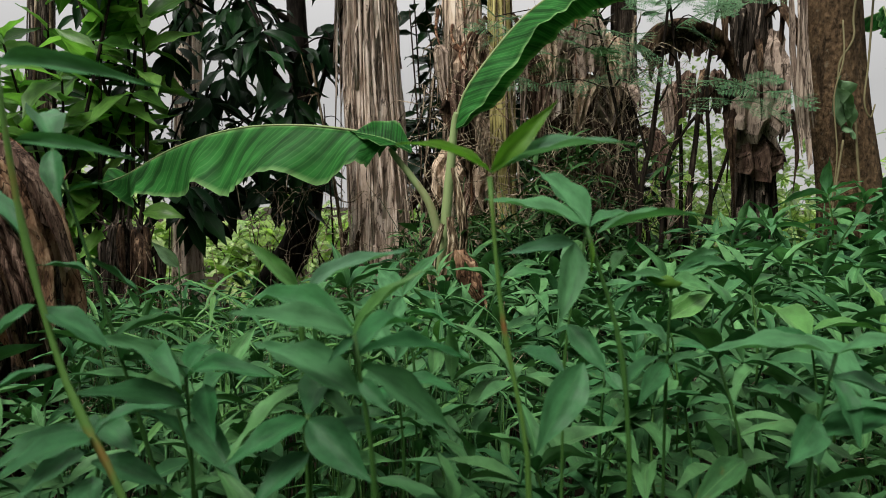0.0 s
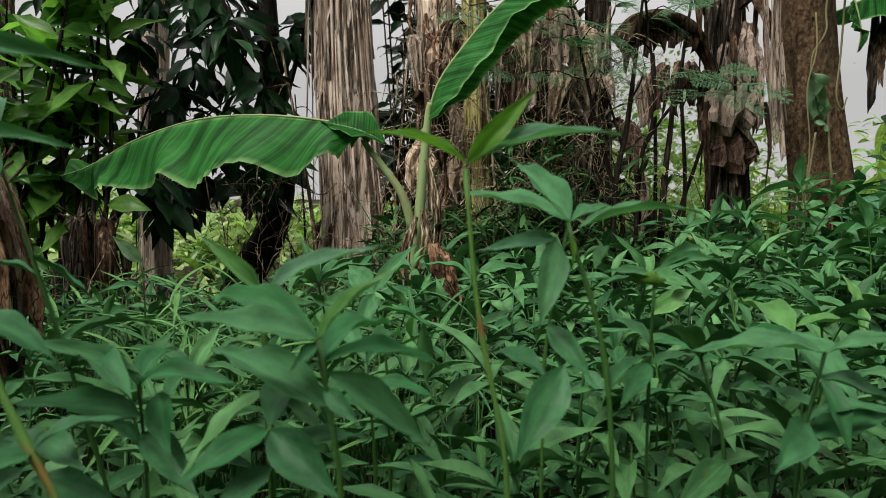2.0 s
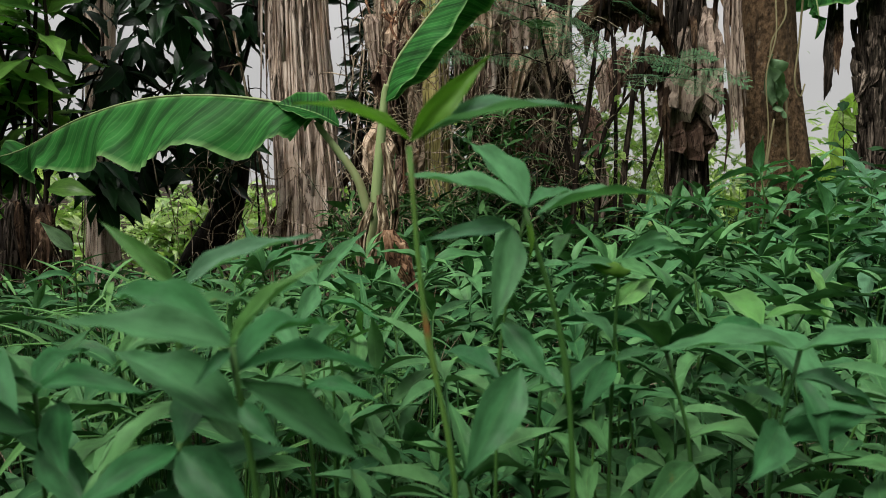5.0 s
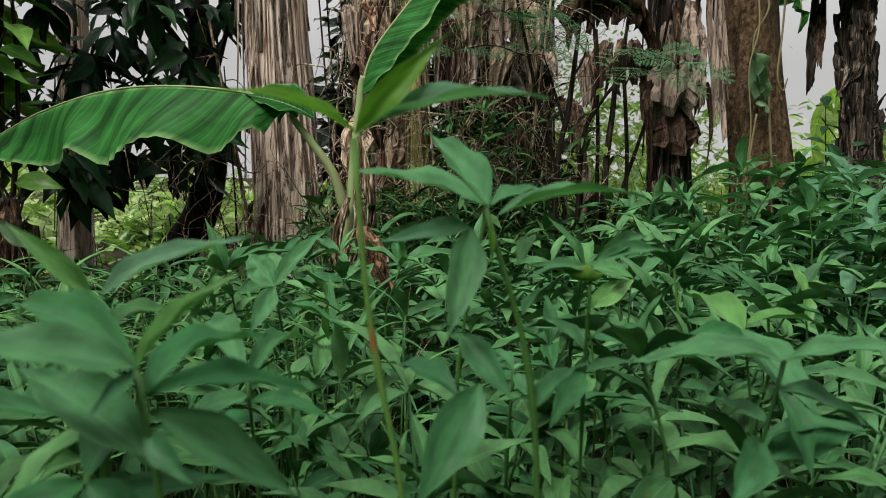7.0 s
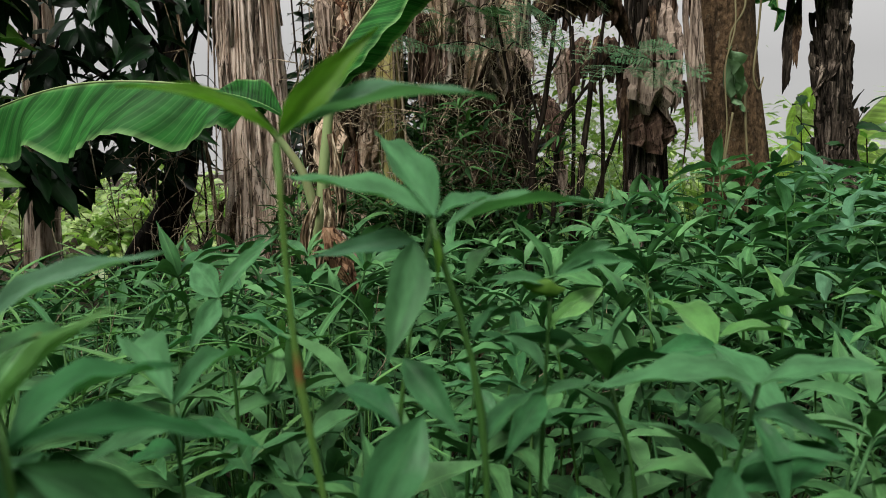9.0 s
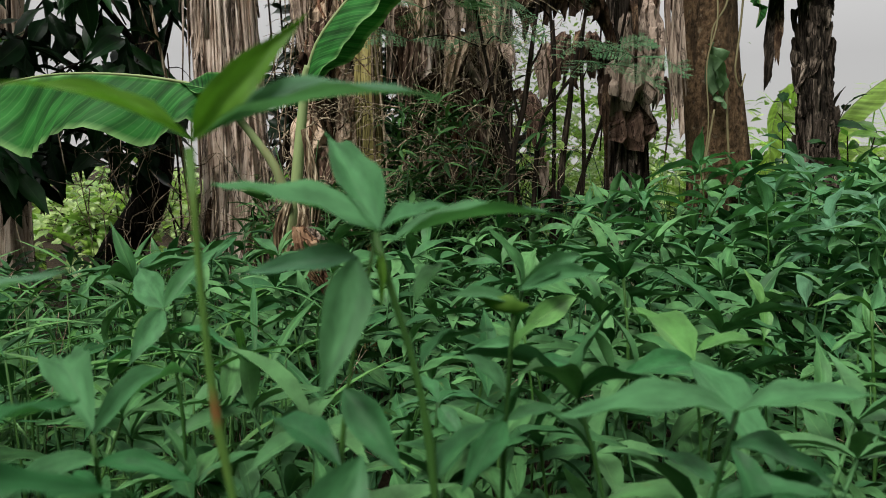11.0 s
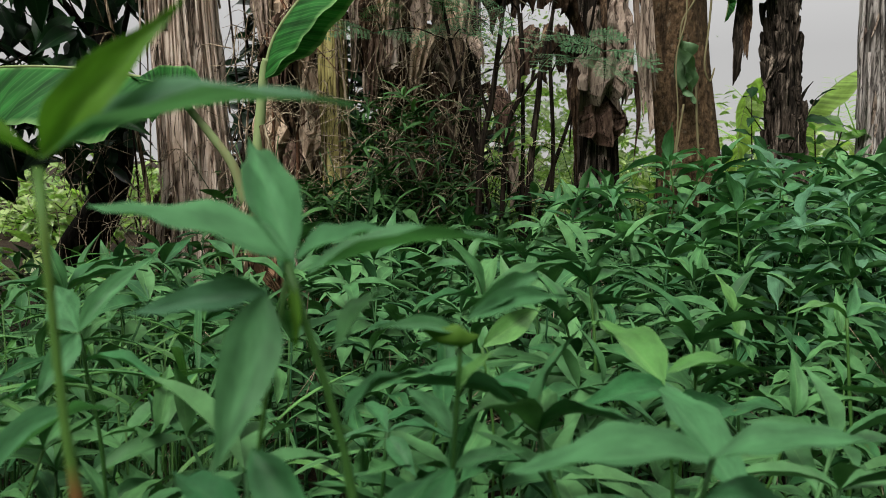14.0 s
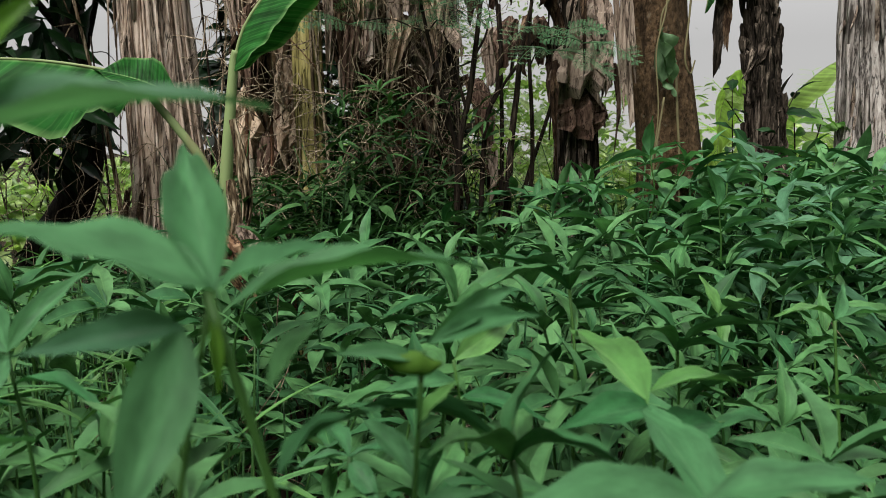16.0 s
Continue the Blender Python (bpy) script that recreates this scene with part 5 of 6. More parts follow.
def scatter_stuff():
    rnd = random.Random(9)
    # tangled dry twigs and fibres between the trunks
    heap = Heap()
    for k in range(580):
        if k < 320:
            x, y = rnd.uniform(-0.1, 0.75), rnd.uniform(2.45, 2.95)
            z = rnd.uniform(0.55, 1.4) if x < 0.8 else rnd.uniform(0.5, 0.95)
        elif k < 470:
            x, y, z = rnd.uniform(-0.85, 0.0), rnd.uniform(2.9, 3.3), rnd.uniform(0.4, 0.82)
        else:
            x, y, z = rnd.uniform(-1.5, -0.7), rnd.uniform(1.9, 2.3), rnd.uniform(0.25, 0.5)
        p = Vector((x, y, z))
        d = away(rnd.uniform(0, 360), rnd.choice((-75, -60, 20, 50, 80)) + rnd.uniform(-20, 20))
        size = rnd.uniform(0.08, 0.3)
        bend = Vector((rnd.gauss(0, 0.03), rnd.gauss(0, 0.03), rnd.gauss(0, 0.03)))
        r = rnd.uniform(0.0008, 0.0026)
        line = spline([p, p + d * size * 0.5 + bend, p + d * size + Vector((0, 0, -0.04))], 7)
        heap.add(tube_data(line, np.linspace(r, r * 0.5, 7), 4), Matrix())
    for k in range(330):
        p = Vector((rnd.uniform(-0.05, 0.8), rnd.uniform(2.3, 2.6), rnd.uniform(0.6, 1.0) if k % 3 else rnd.uniform(0.9, 1.35)))
        d = away(rnd.choice((0, 180)) + rnd.uniform(-40, 40), rnd.uniform(-70, 60))
        size = rnd.uniform(0.06, 0.2)
        bend = Vector((rnd.gauss(0, 0.03), rnd.gauss(0, 0.02), rnd.uniform(-0.01, 0.05)))
        r = rnd.uniform(0.0007, 0.002)
        heap.add(tube_data(spline([p, p + d * size * 0.5 + bend, p + d * size], 7), np.linspace(r, r * 0.5, 7), 4), Matrix())
    ob = new("dry_twigs", heap.mesh("dry_twigs"))
    ob.data.materials.append(TWIG)
    tagged(ob, "tangle of dry brown twigs and fibres between the trunks", "twigs", kind="stuff")

    # undergrowth round the trunks, its shade put into the leaf colour
    heap = Heap()
    kinds = [blade_data(w, 0.1, 0.3, 0.1, t, 4, 2) for w, t in ((0.2, 0.3), (0.26, -0.2), (0.15, 0.5))]
    for k in range(6200):
        x = rnd.uniform(-2.4, 2.9)
        y = rnd.uniform(2.0, 3.4)
        z = rnd.uniform(0.05, 0.68 if x > -0.15 else 0.4)
        if k > 4800:
            x, y = rnd.gauss(0.42, 0.19), rnd.uniform(2.4, 3.1)
            z = 0.42 + (0.62 if y > 2.85 and x < 0.8 else 0.3) * rnd.random() ** 1.8
        d = away(rnd.uniform(0, 360), rnd.uniform(-40, 50))
        p = Vector((x, y, z))
        heap.add(rnd.choice(kinds), aim(p, p + d * rnd.uniform(0.05, 0.12), (0, 0, 1), rnd.uniform(-30, 30)))
    slim = blade_data(0.13, 0.14, 0.35, 0.15, 0.2, 4, 2)
    for k in range(230):
        x, y = (rnd.gauss(0.44, 0.17), rnd.uniform(2.3, 2.65)) if k % 4 else (rnd.uniform(-0.15, 0.4), rnd.uniform(2.4, 2.7))
        p = Vector((x, y, 0.55 + (0.43 if x > 0.3 else 0.15) * rnd.random() ** 1.5))
        spin = rnd.uniform(0, 360)
        for j in range(7):
            heap.add(slim, aim(p, p + away(spin + j * 51 + rnd.uniform(-15, 15), rnd.uniform(-40, 35)) * rnd.uniform(0.06, 0.11), (0, 0, 1), rnd.uniform(-40, 40)))
    for k in range(420):
        x, y = rnd.uniform(-1.9, 2.9), rnd.uniform(2.0, 3.4)
        h = rnd.uniform(0.4, 0.85) if x > -0.15 else rnd.uniform(0.2, 0.45)
        line = spline([(x, y, 0), (x + rnd.gauss(0, 0.03), y, h * 0.6), (x + rnd.gauss(0, 0.08), y, h)], 6)
        heap.add(tube_data(line, np.linspace(0.003, 0.0012, 6), 4), Matrix())
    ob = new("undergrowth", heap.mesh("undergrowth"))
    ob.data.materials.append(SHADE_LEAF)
    tagged(ob, "narrow-leaved undergrowth round the trunks, shade put into its dark green", "undergrowth", kind="stuff")

    # plants beyond the grove, their sunlight put into a bright leaf colour
    heap = Heap()
    kinds = [blade_data(w, 0.1, 0.3, 0.1, t, 4, 2) for w, t in ((0.35, 0.3), (0.5, -0.2), (0.25, 0.5))]
    centres = [(rnd.uniform(-1, 1.25) * y, y, rnd.uniform(0.3, 0.55) * (0.6 + 0.08 * y)) for y in (4.6 + 9 * rnd.random() ** 1.3 for k in range(190))]
    centres = [(x, y, r * (0.42 if -0.42 < x / y < -0.02 else 1.0)) for x, y, r in centres]
    centres += [(2.0 + 0.35 * k, 6.0 + 0.5 * (k % 2), 0.7) for k in range(-1, 3)] * 2
    for cx, cy, cr in centres:
        for k in range(75):
            d = away(rnd.uniform(0, 360), rnd.uniform(-20, 90)) * cr * rnd.uniform(0.5, 1.25)
            p = Vector((cx + d.x, cy + d.y, max(0.03, d.z * 1.5 + 0.1)))
            w = away(rnd.uniform(0, 360), rnd.uniform(-50, 40))
            heap.add(rnd.choice(kinds), aim(p, p + w * rnd.uniform(0.1, 0.24) * (0.6 + 0.08 * cy), (0, 0, 1), rnd.uniform(-40, 40)))
    for k in range(5200):
        y = rnd.uniform(3.8, 5.5)
        p = Vector(((0.3 + 0.04 * rnd.random()) * y + rnd.gauss(0, 0.09) * y, y, rnd.uniform(0.2, 1.5) * y / 4.2))
        w = away(rnd.uniform(0, 360), rnd.uniform(-50, 40))
        heap.add(rnd.choice(kinds), aim(p, p + w * rnd.uniform(0.025, 0.055), (0, 0, 1), rnd.uniform(-40, 40)))
    for k in range(900):
        p = Vector((rnd.gauss(2.6, 1.0), rnd.gauss(6.1, 0.3), rnd.uniform(0.3, 1.4)))
        w = away(rnd.uniform(0, 360), rnd.uniform(-50, 40))
        heap.add(rnd.choice(kinds), aim(p, p + w * rnd.uniform(0.08, 0.18), (0, 0, 1), rnd.uniform(-40, 40)))
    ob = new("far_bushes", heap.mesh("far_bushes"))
    ob.data.materials.append(SUNLIT_TONE_LEAF)
    tagged(ob, "bushes beyond the banana grove, sunlight put into their yellow-green", "bushes", kind="stuff")


scatter_stuff()


def far_banana(base, leaves, label):
    base = Vector(base)
    plant = thing("banana_plant", label, "banana plant", at=base)
    part("pseudostem", tube("pseudostem", [(0, 0, 0), (0.02, 0, 0.5), (0, 0, 0.9)], [0.07, 0.06, 0.05], 12, 12, 0.05), BANANA_RIB, plant)
    for k, (line, w) in enumerate(leaves):
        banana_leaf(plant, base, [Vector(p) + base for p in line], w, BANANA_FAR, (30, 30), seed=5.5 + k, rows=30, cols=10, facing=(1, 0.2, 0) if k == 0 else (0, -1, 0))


far_banana((2.95, 4.1, 0), [([(0, 0, 0.85), (-0.06, -0.05, 1.1), (-0.2, -0.08, 1.22), (-0.29, -0.08, 1.12), (-0.31, -0.08, 0.9), (-0.3, -0.08, 0.55)], 0.24),
                          ([(0, 0, 0.85), (0.1, -0.05, 1.05), (0.22, -0.1, 1.22), (0.4, -0.12, 1.36), (0.6, -0.15, 1.42)], 0.26),
                          ([(0, 0, 0.8), (0.2, 0, 0.92), (0.4, 0, 0.96), (0.65, 0, 0.9)], 0.22)], "sunlit young banana plant beyond the trunks")
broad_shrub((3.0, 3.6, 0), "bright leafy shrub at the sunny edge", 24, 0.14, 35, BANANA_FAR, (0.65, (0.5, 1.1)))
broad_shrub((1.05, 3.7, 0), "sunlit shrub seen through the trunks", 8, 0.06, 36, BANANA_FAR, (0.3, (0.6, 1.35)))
broad_shrub((1.52, 2.3, 0), "thin dark twig with a few drooping leaves", 2, 0.07, 38, MANGO, (0.05, (0.9, 1.0)))
# four dark leaf masses added so the gaps between trunks read as deep shade
broad_shrub((0.3, 3.75, 0), "dense dark leaf mass standing in for shade behind the trunks", 34, 0.15, 41, MANGO, (0.55, (0.5, 1.8)), True)
broad_shrub((0.62, 3.55, 0), "dark narrow-leaved mass standing in for shade between the trunks", 16, 0.12, 42, MANGO, (0.35, (0.5, 1.4)), True)
broad_shrub((0.8, 3.5, 0), "dark leaf mass standing in for the shaded gap between the trunks", 16, 0.13, 43, MANGO, (0.2, (0.8, 1.8)), True)
broad_shrub((0.02, 4.1, 0), "dark leaf mass standing in for shade beside the pale trunk", 20, 0.17, 44, MANGO, (0.3, (0.9, 2.0)), True)


def far_palm(base, seed):
    """A young feather palm: arching fronds with narrow leaflets."""
    rnd = random.Random(seed)
    palm = thing("palm", "pale green feathery palm beyond the grove", "palm", at=base)
    leaflet = blade_data(0.09, 0.05, 0.3, 0.15, 0.1, 4, 2)
    for k in range(9):
        d = away(rnd.uniform(100, 260) if k % 3 else rnd.uniform(-60, 60), rnd.uniform(45, 70))
        size = rnd.uniform(1.2, 1.8)
        line = spline([Vector((0, 0, 0.2)), Vector((0, 0, 0.3)) + d * size * 0.5, Vector((d.x * size * 1.1, d.y * size * 1.1, d.z * size * 0.85 + 0.3))], 24)
        heap = Heap()
        heap.add(tube_data(line, np.linspace(0.014, 0.003, 24), 5), Matrix())
        for i in range(6, 24):
            way = (line[min(i + 1, 23)] - line[i - 1]).normalized()
            side = way.cross(Vector((0, 0, 1))).normalized()
            for sgn in (-1, 1):
                tip = line[i] + (side * sgn * 0.9 + way * 0.6 + Vector((0, 0, -0.25))) * 0.34 * math.sin(math.pi * (0.2 + 0.7 * i / 24))
                heap.add(leaflet, aim(line[i], tip, (0, -0.3, 1)))
        part("frond", heap.mesh("frond"), BANANA_FAR, palm)


far_palm((4.9, 6.0, 0), 3)
far_palm((5.7, 6.3, 0), 4)


def grass_tuft(base, seed):
    """Long narrow arching leaves from one root."""
    rnd = random.Random(seed)
    tuft = thing("grass_tuft", "tuft of long narrow pale green leaves", "grass", "grass tufts", at=base)
    kinds = [mesh("leaf", *blade_data(0.055, a, 0.5, c, t, 10, 2)) for a, c, t in ((0.16, 0.2, 0.2), (0.22, 0.3, -0.3), (0.1, 0.1, 0.4))]
    for k in range(20):
        foot = Vector((rnd.gauss(0, 0.05), rnd.gauss(0, 0.05), 0))
        top = foot + Vector((rnd.gauss(0, 0.04), rnd.gauss(0, 0.04), rnd.uniform(0.36, 0.56)))
        part("stem", tube("stem", [foot, foot.lerp(top, 0.5) + Vector((0.01, 0, 0)), top], [0.002, 0.0012], 4, 5), WEED_STEM, tuft)
        d = away(rnd.uniform(0, 360), rnd.uniform(-5, 35))
        part("leaf", rnd.choice(kinds), WEED_PALE if k % 3 else WEED, tuft, "", aim(top, top + d * rnd.uniform(0.09, 0.19), (0, 0, 1), rnd.uniform(-20, 20)))


spread = random.Random(12)
for k in range(17):
    y = spread.uniform(0.95, 2.05)
    grass_tuft((spread.uniform(-0.5 * y, 0.04), y, 0), 60 + k)
broad_shrub((-1.35, 5.4, 0), "sunlit pale green bush beyond the dark tree", 34, 0.1, 45, SUNLIT_TONE_LEAF, (0.6, (0.35, 0.8)), True)


def fallen_leaf(line, width, seed, material):
    base = Vector(line[0])
    leaf = thing("fallen_leaf", "curled brown dry leaf caught on the weeds", "dry leaf", at=base)
    part("blade", crumpled_leaf([Vector(p) - base for p in line], width, seed, 12, 8, 0.8), material, leaf)


fallen_leaf([(0.035, 1.5, 0.66), (0.05, 1.485, 0.625), (0.07, 1.48, 0.58), (0.095, 1.475, 0.53)], 0.05, 5.2, DRY_BROWN)

# ---- the weeds ----
LEAVES = [mesh("leaf", *blade_data(w, a, f, c, t, 12, 4, b, v, 1.0, s)) for s, (w, a, f, c, t, b, v) in enumerate([
    (0.24, 0.1, 0.7, 0.12, 0.2, 0.34, 0.07), (0.26, 0.15, 0.6, 0.22, -0.4, 0.36, 0.08), (0.2, 0.07, 0.8, -0.05, 0.5, 0.32, 0.07),
    (0.23, 0.19, 0.6, 0.28, 0.25, 0.36, 0.08), (0.31, 0.06, 0.5, 0.08, -0.15, 0.35, 0.06), (0.19, 0.16, 0.7, 0.2, 0.6, 0.34, 0.08), (0.36, 0.03, 0.4, 0.0, 0.1, 0.2, 0.03)])]

# a narrow leaf that tapers from near its base
LEAVES[6] = mesh("leaf", *blade_data(0.36, 0.03, 0.45, 0.0, 0.1, 14, 4, 0.2, 0.04, 1.25, 2.0))


def stem_line(rnd, h, lean):
    pts, n = [], 8
    for i in range(n):
        s = i / (n - 1)
        zig = 0.006 * (1 if i % 2 else -1) * (0 < i)
        pts.append(Vector((lean.x * s * s + zig, lean.y * s * s + zig * 0.6, h * s)))
    return pts


def knotted(line, r0, r1, sides=6):
    """A stem with swollen nodes."""
    pts = spline(even(line, 9), 29)
    radii = [(r0 + (r1 - r0) * i / 28) * (1.35 if i % 4 == 0 else 1.0) for i in range(29)]
    return mesh("stem", *tube_data(pts, radii, sides)), pts


def weed_plan(seed, h):
    """Stem line and leaves (base, tip, roll, kind) of one weed that stands at the origin."""
    rnd = random.Random(seed)
    line = stem_line(rnd, h, Vector((rnd.gauss(0, 0.05), rnd.gauss(0, 0.05), 0)))
    pts = spline(line, 29)
    spin = rnd.uniform(0, 360)
    leaves = []
    for j, i in enumerate((13, 16, 18, 20, 21, 23, 24, 25, 26)):
        size = rnd.uniform(0.075, 0.118) * (1.0 if i < 25 else 0.85)
        d = away(spin + j * 150 + rnd.uniform(-25, 25), rnd.uniform(-35, 30))
        leaves.append((pts[i], pts[i] + d * size, rnd.uniform(-40, 40), rnd.choice((0, 1, 2, 3, 5))))
    for j in range(5):
        d = away(spin + 40 + j * 80 + rnd.uniform(-20, 20), rnd.uniform(-15, 25) if j < 4 else rnd.uniform(30, 65))
        leaves.append((pts[28], pts[28] + d * rnd.uniform(0.06, 0.1), rnd.uniform(-30, 30), rnd.choice((0, 1, 2, 3, 5))))
    return line, leaves


def weed(seed, h, material=None, label="leafy green weed with lance-shaped leaves in the thicket"):
    line, leaves = weed_plan(seed, h)
    plant = thing("weed", label, "weed", "weeds of the thicket")
    me, pts = knotted(line, 0.0024, 0.0013)
    part("stem", me, WEED_STEM, plant)
    for base, tip, roll, kind in leaves:
        part("leaf", LEAVES[kind], material or WEED, plant, "", aim(base, tip, (0, 0, 1), roll, 1.18))
    return plant


def chosen_weed(name, label, stem, leaves, material=None, stem_material=None, radius=0.003):
    """One of the tall weeds in front, with every leaf in its own place: base, tip, roll, kind, wide, material."""
    foot = Vector(stem[-1])
    plant = thing(name, label, "weed", at=(foot.x, foot.y, 0))
    origin = Vector((foot.x, foot.y, 0))
    me, pts = knotted([Vector(p) - origin for p in stem[::-1]], radius * 1.25, radius * 0.75, 8)
    part("stem", me, stem_material or WEED_STEM, plant)
    for base, tip, roll, kind, *rest in leaves:
        wide = rest[0] if rest else 1.0
        mat = rest[1] if len(rest) > 1 else (material or WEED)
        up = rest[2] if len(rest) > 2 else (0, 0, 1)
        part("leaf", LEAVES[kind], mat, plant, "", aim(Vector(base) - origin, Vector(tip) - origin, up, roll, wide))
    return plant


# a leaf that tilts its face forward
FACE = (0, -0.55, 0.85)
# the weeds that stand out in front of the thicket
chosen_weed("weed", "tall single weed with yellow-green young leaves and a rusty stem",
    [(0.033, 0.497, 0.770), (0.034, 0.494, 0.746), (0.035, 0.491, 0.717), (0.039, 0.488, 0.691), (0.044, 0.485, 0.662), (0.051, 0.480, 0.625), (0.059, 0.476, 0.588), (0.064, 0.475, 0.000)],
    [
        ((0.034, 0.497, 0.773), (0.079, 0.490, 0.822), 0, 0, 0.92, WEED_YOUNG, (0.2, -1, 0.3)),
        ((0.034, 0.497, 0.773), (0.130, 0.480, 0.791), 0, 2, 0.8, WEED_LIFTED, (0, -0.5, 0.85)),
        ((0.034, 0.497, 0.773), (-0.031, 0.483, 0.791), -30, 2, 0.62, WEED_YOUNG),
    ], stem_material=RED_STEM, radius=0.0019)

chosen_weed("weed", "tall weed with a crown of broad pale-green leaves",
    [(0.108, 0.534, 0.734), (0.117, 0.532, 0.720), (0.127, 0.529, 0.701), (0.130, 0.525, 0.668), (0.136, 0.519, 0.616), (0.139, 0.514, 0.567), (0.141, 0.512, 0.000)],
    [
        ((0.110, 0.534, 0.734), (0.033, 0.549, 0.755), -18, 4, 1.2, WEED_TALL),
        ((0.110, 0.534, 0.734), (0.085, 0.673, 0.786), 0, 6, 0.42, WEED_TALL, (0, -1, 0.5)),
        ((0.116, 0.532, 0.730), (0.201, 0.524, 0.741), 10, 2, 0.75, WEED_TALL),
        ((0.112, 0.536, 0.735), (0.156, 0.570, 0.745), 10, 4, 0.95, WEED_TALL),
        ((0.101, 0.534, 0.722), (0.040, 0.545, 0.711), 0, 6, 0.6, WEED_LIFTED, (-0.3, -0.8, 0.6)),
        ((0.100, 0.534, 0.722), (0.083, 0.498, 0.664), 5, 4, 1.0, WEED_TALL, (0.3, -1, 0.3)),
        ((0.110, 0.533, 0.728), (0.111, 0.530, 0.697), 0, 2, 0.7, WEED_YOUNG, (0.2, -1, 0.2)),
        ((0.127, 0.529, 0.701), (0.154, 0.578, 0.713), 0, 2, 0.9, WEED),
        ((0.130, 0.526, 0.671), (0.173, 0.562, 0.680), -20, 1, 1.0, WEED),
        ((0.136, 0.519, 0.616), (0.180, 0.557, 0.635), 0, 0, 1.0, WEED),
    ], radius=0.0022)

chosen_weed("weed", "weed with large dark drooping leaves below a tall one",
    [(0.109, 0.534, 0.732), (0.101, 0.533, 0.713), (0.097, 0.541, 0.689), (0.095, 0.538, 0.656), (0.094, 0.534, 0.615), (0.092, 0.529, 0.562), (0.091, 0.528, 0.000)],
    [
        ((0.094, 0.529, 0.661), (0.121, 0.502, 0.628), 15, 4, 1.1, WEED_SHADED, (0.3, -1, 0.4)),
        ((0.102, 0.505, 0.638), (0.065, 0.483, 0.578), 0, 4, 1.2, WEED_SHADED, (0, -1, 0.4)),
        ((0.093, 0.525, 0.625), (0.055, 0.581, 0.631), -20, 1, 1.0, WEED_SHADED),
    ], radius=0.0013)

chosen_weed("weed", "bushy weed with wide dark green leaves in front",
    [(-0.051, 0.413, 0.674), (-0.050, 0.415, 0.661), (-0.046, 0.415, 0.640), (-0.041, 0.413, 0.618), (-0.039, 0.412, 0.595), (-0.034, 0.41, 0.000)],
    [
        ((-0.051, 0.413, 0.674), (-0.121, 0.400, 0.689), 0, 4, 0.95, WEED_TALL, FACE),
        ((-0.051, 0.415, 0.674), (-0.138, 0.500, 0.685), 0, 0, 0.7, WEED_COOL, FACE),
        ((-0.051, 0.413, 0.674), (-0.003, 0.405, 0.715), 0, 2, 0.8, WEED_PALE, (-0.5, -0.6, 0.7)),
        ((-0.050, 0.418, 0.661), (0.022, 0.450, 0.650), 0, 3, 0.75, WEED_COOL, FACE),
        ((-0.048, 0.420, 0.655), (0.010, 0.440, 0.606), 0, 4, 0.85, WEED_TALL, (0.4, -0.8, 0.7)),
        ((-0.046, 0.414, 0.636), (-0.134, 0.500, 0.652), 0, 4, 0.72, WEED_TALL, FACE),
        ((-0.048, 0.414, 0.648), (-0.027, 0.400, 0.631), 0, 4, 1.1, WEED_SHADED, (0, -1, 0.3)),
        ((-0.050, 0.416, 0.661), (-0.012, 0.500, 0.668), 0, 1, 0.9, WEED_COOL),
        ((-0.051, 0.413, 0.673), (-0.064, 0.398, 0.660), 0, 4, 0.9, WEED_SHADED, (0, -1, 0.3)),
    ], radius=0.0019)

chosen_weed("weed", "low weed with broad dark leaves under a taller one",
    [(-0.085, 0.450, 0.616), (-0.084, 0.450, 0.591), (-0.083, 0.450, 0.562), (-0.082, 0.45, 0.000)],
    [
        ((-0.085, 0.450, 0.613), (-0.131, 0.420, 0.591), 0, 4, 1.1, WEED_COOL, FACE),
        ((-0.085, 0.450, 0.613), (-0.040, 0.420, 0.582), 0, 4, 1.35, WEED_SHADED, (0.1, -1, 0.4)),
        ((-0.085, 0.450, 0.614), (-0.086, 0.545, 0.610), 0, 1, 1.0, WEED_SHADED, FACE),
        ((-0.084, 0.450, 0.591), (-0.115, 0.415, 0.566), 0, 4, 1.1, WEED_SHADED, FACE),
        ((-0.084, 0.450, 0.595), (-0.03, 0.505, 0.590), 0, 0, 1.0, WEED_SHADED, FACE),
    ], radius=0.0016)

chosen_weed("weed", "leafy weed with level leaves and one hanging leaf",
    [(-0.192, 0.530, 0.620), (-0.191, 0.530, 0.596), (-0.188, 0.530, 0.546), (-0.186, 0.53, 0.000)],
    [
        ((-0.192, 0.530, 0.620), (-0.250, 0.490, 0.660), 0, 0, 1.0, WEED_TALL, FACE),
        ((-0.192, 0.530, 0.619), (-0.110, 0.500, 0.625), 0, 3, 0.95, WEED_COOL, FACE),
        ((-0.178, 0.530, 0.614), (-0.158, 0.490, 0.582), 0, 4, 1.25, WEED_COOL, (0, -1, 0.2)),
        ((-0.191, 0.530, 0.597), (-0.252, 0.480, 0.621), 0, 4, 1.1, WEED_SHADED, FACE),
        ((-0.192, 0.530, 0.620), (-0.191, 0.610, 0.628), 0, 1, 1.0, WEED_COOL, FACE),
        ((-0.190, 0.530, 0.585), (-0.14, 0.49, 0.555), 0, 4, 1.1, WEED_SHADED, FACE),
    ], radius=0.0017)

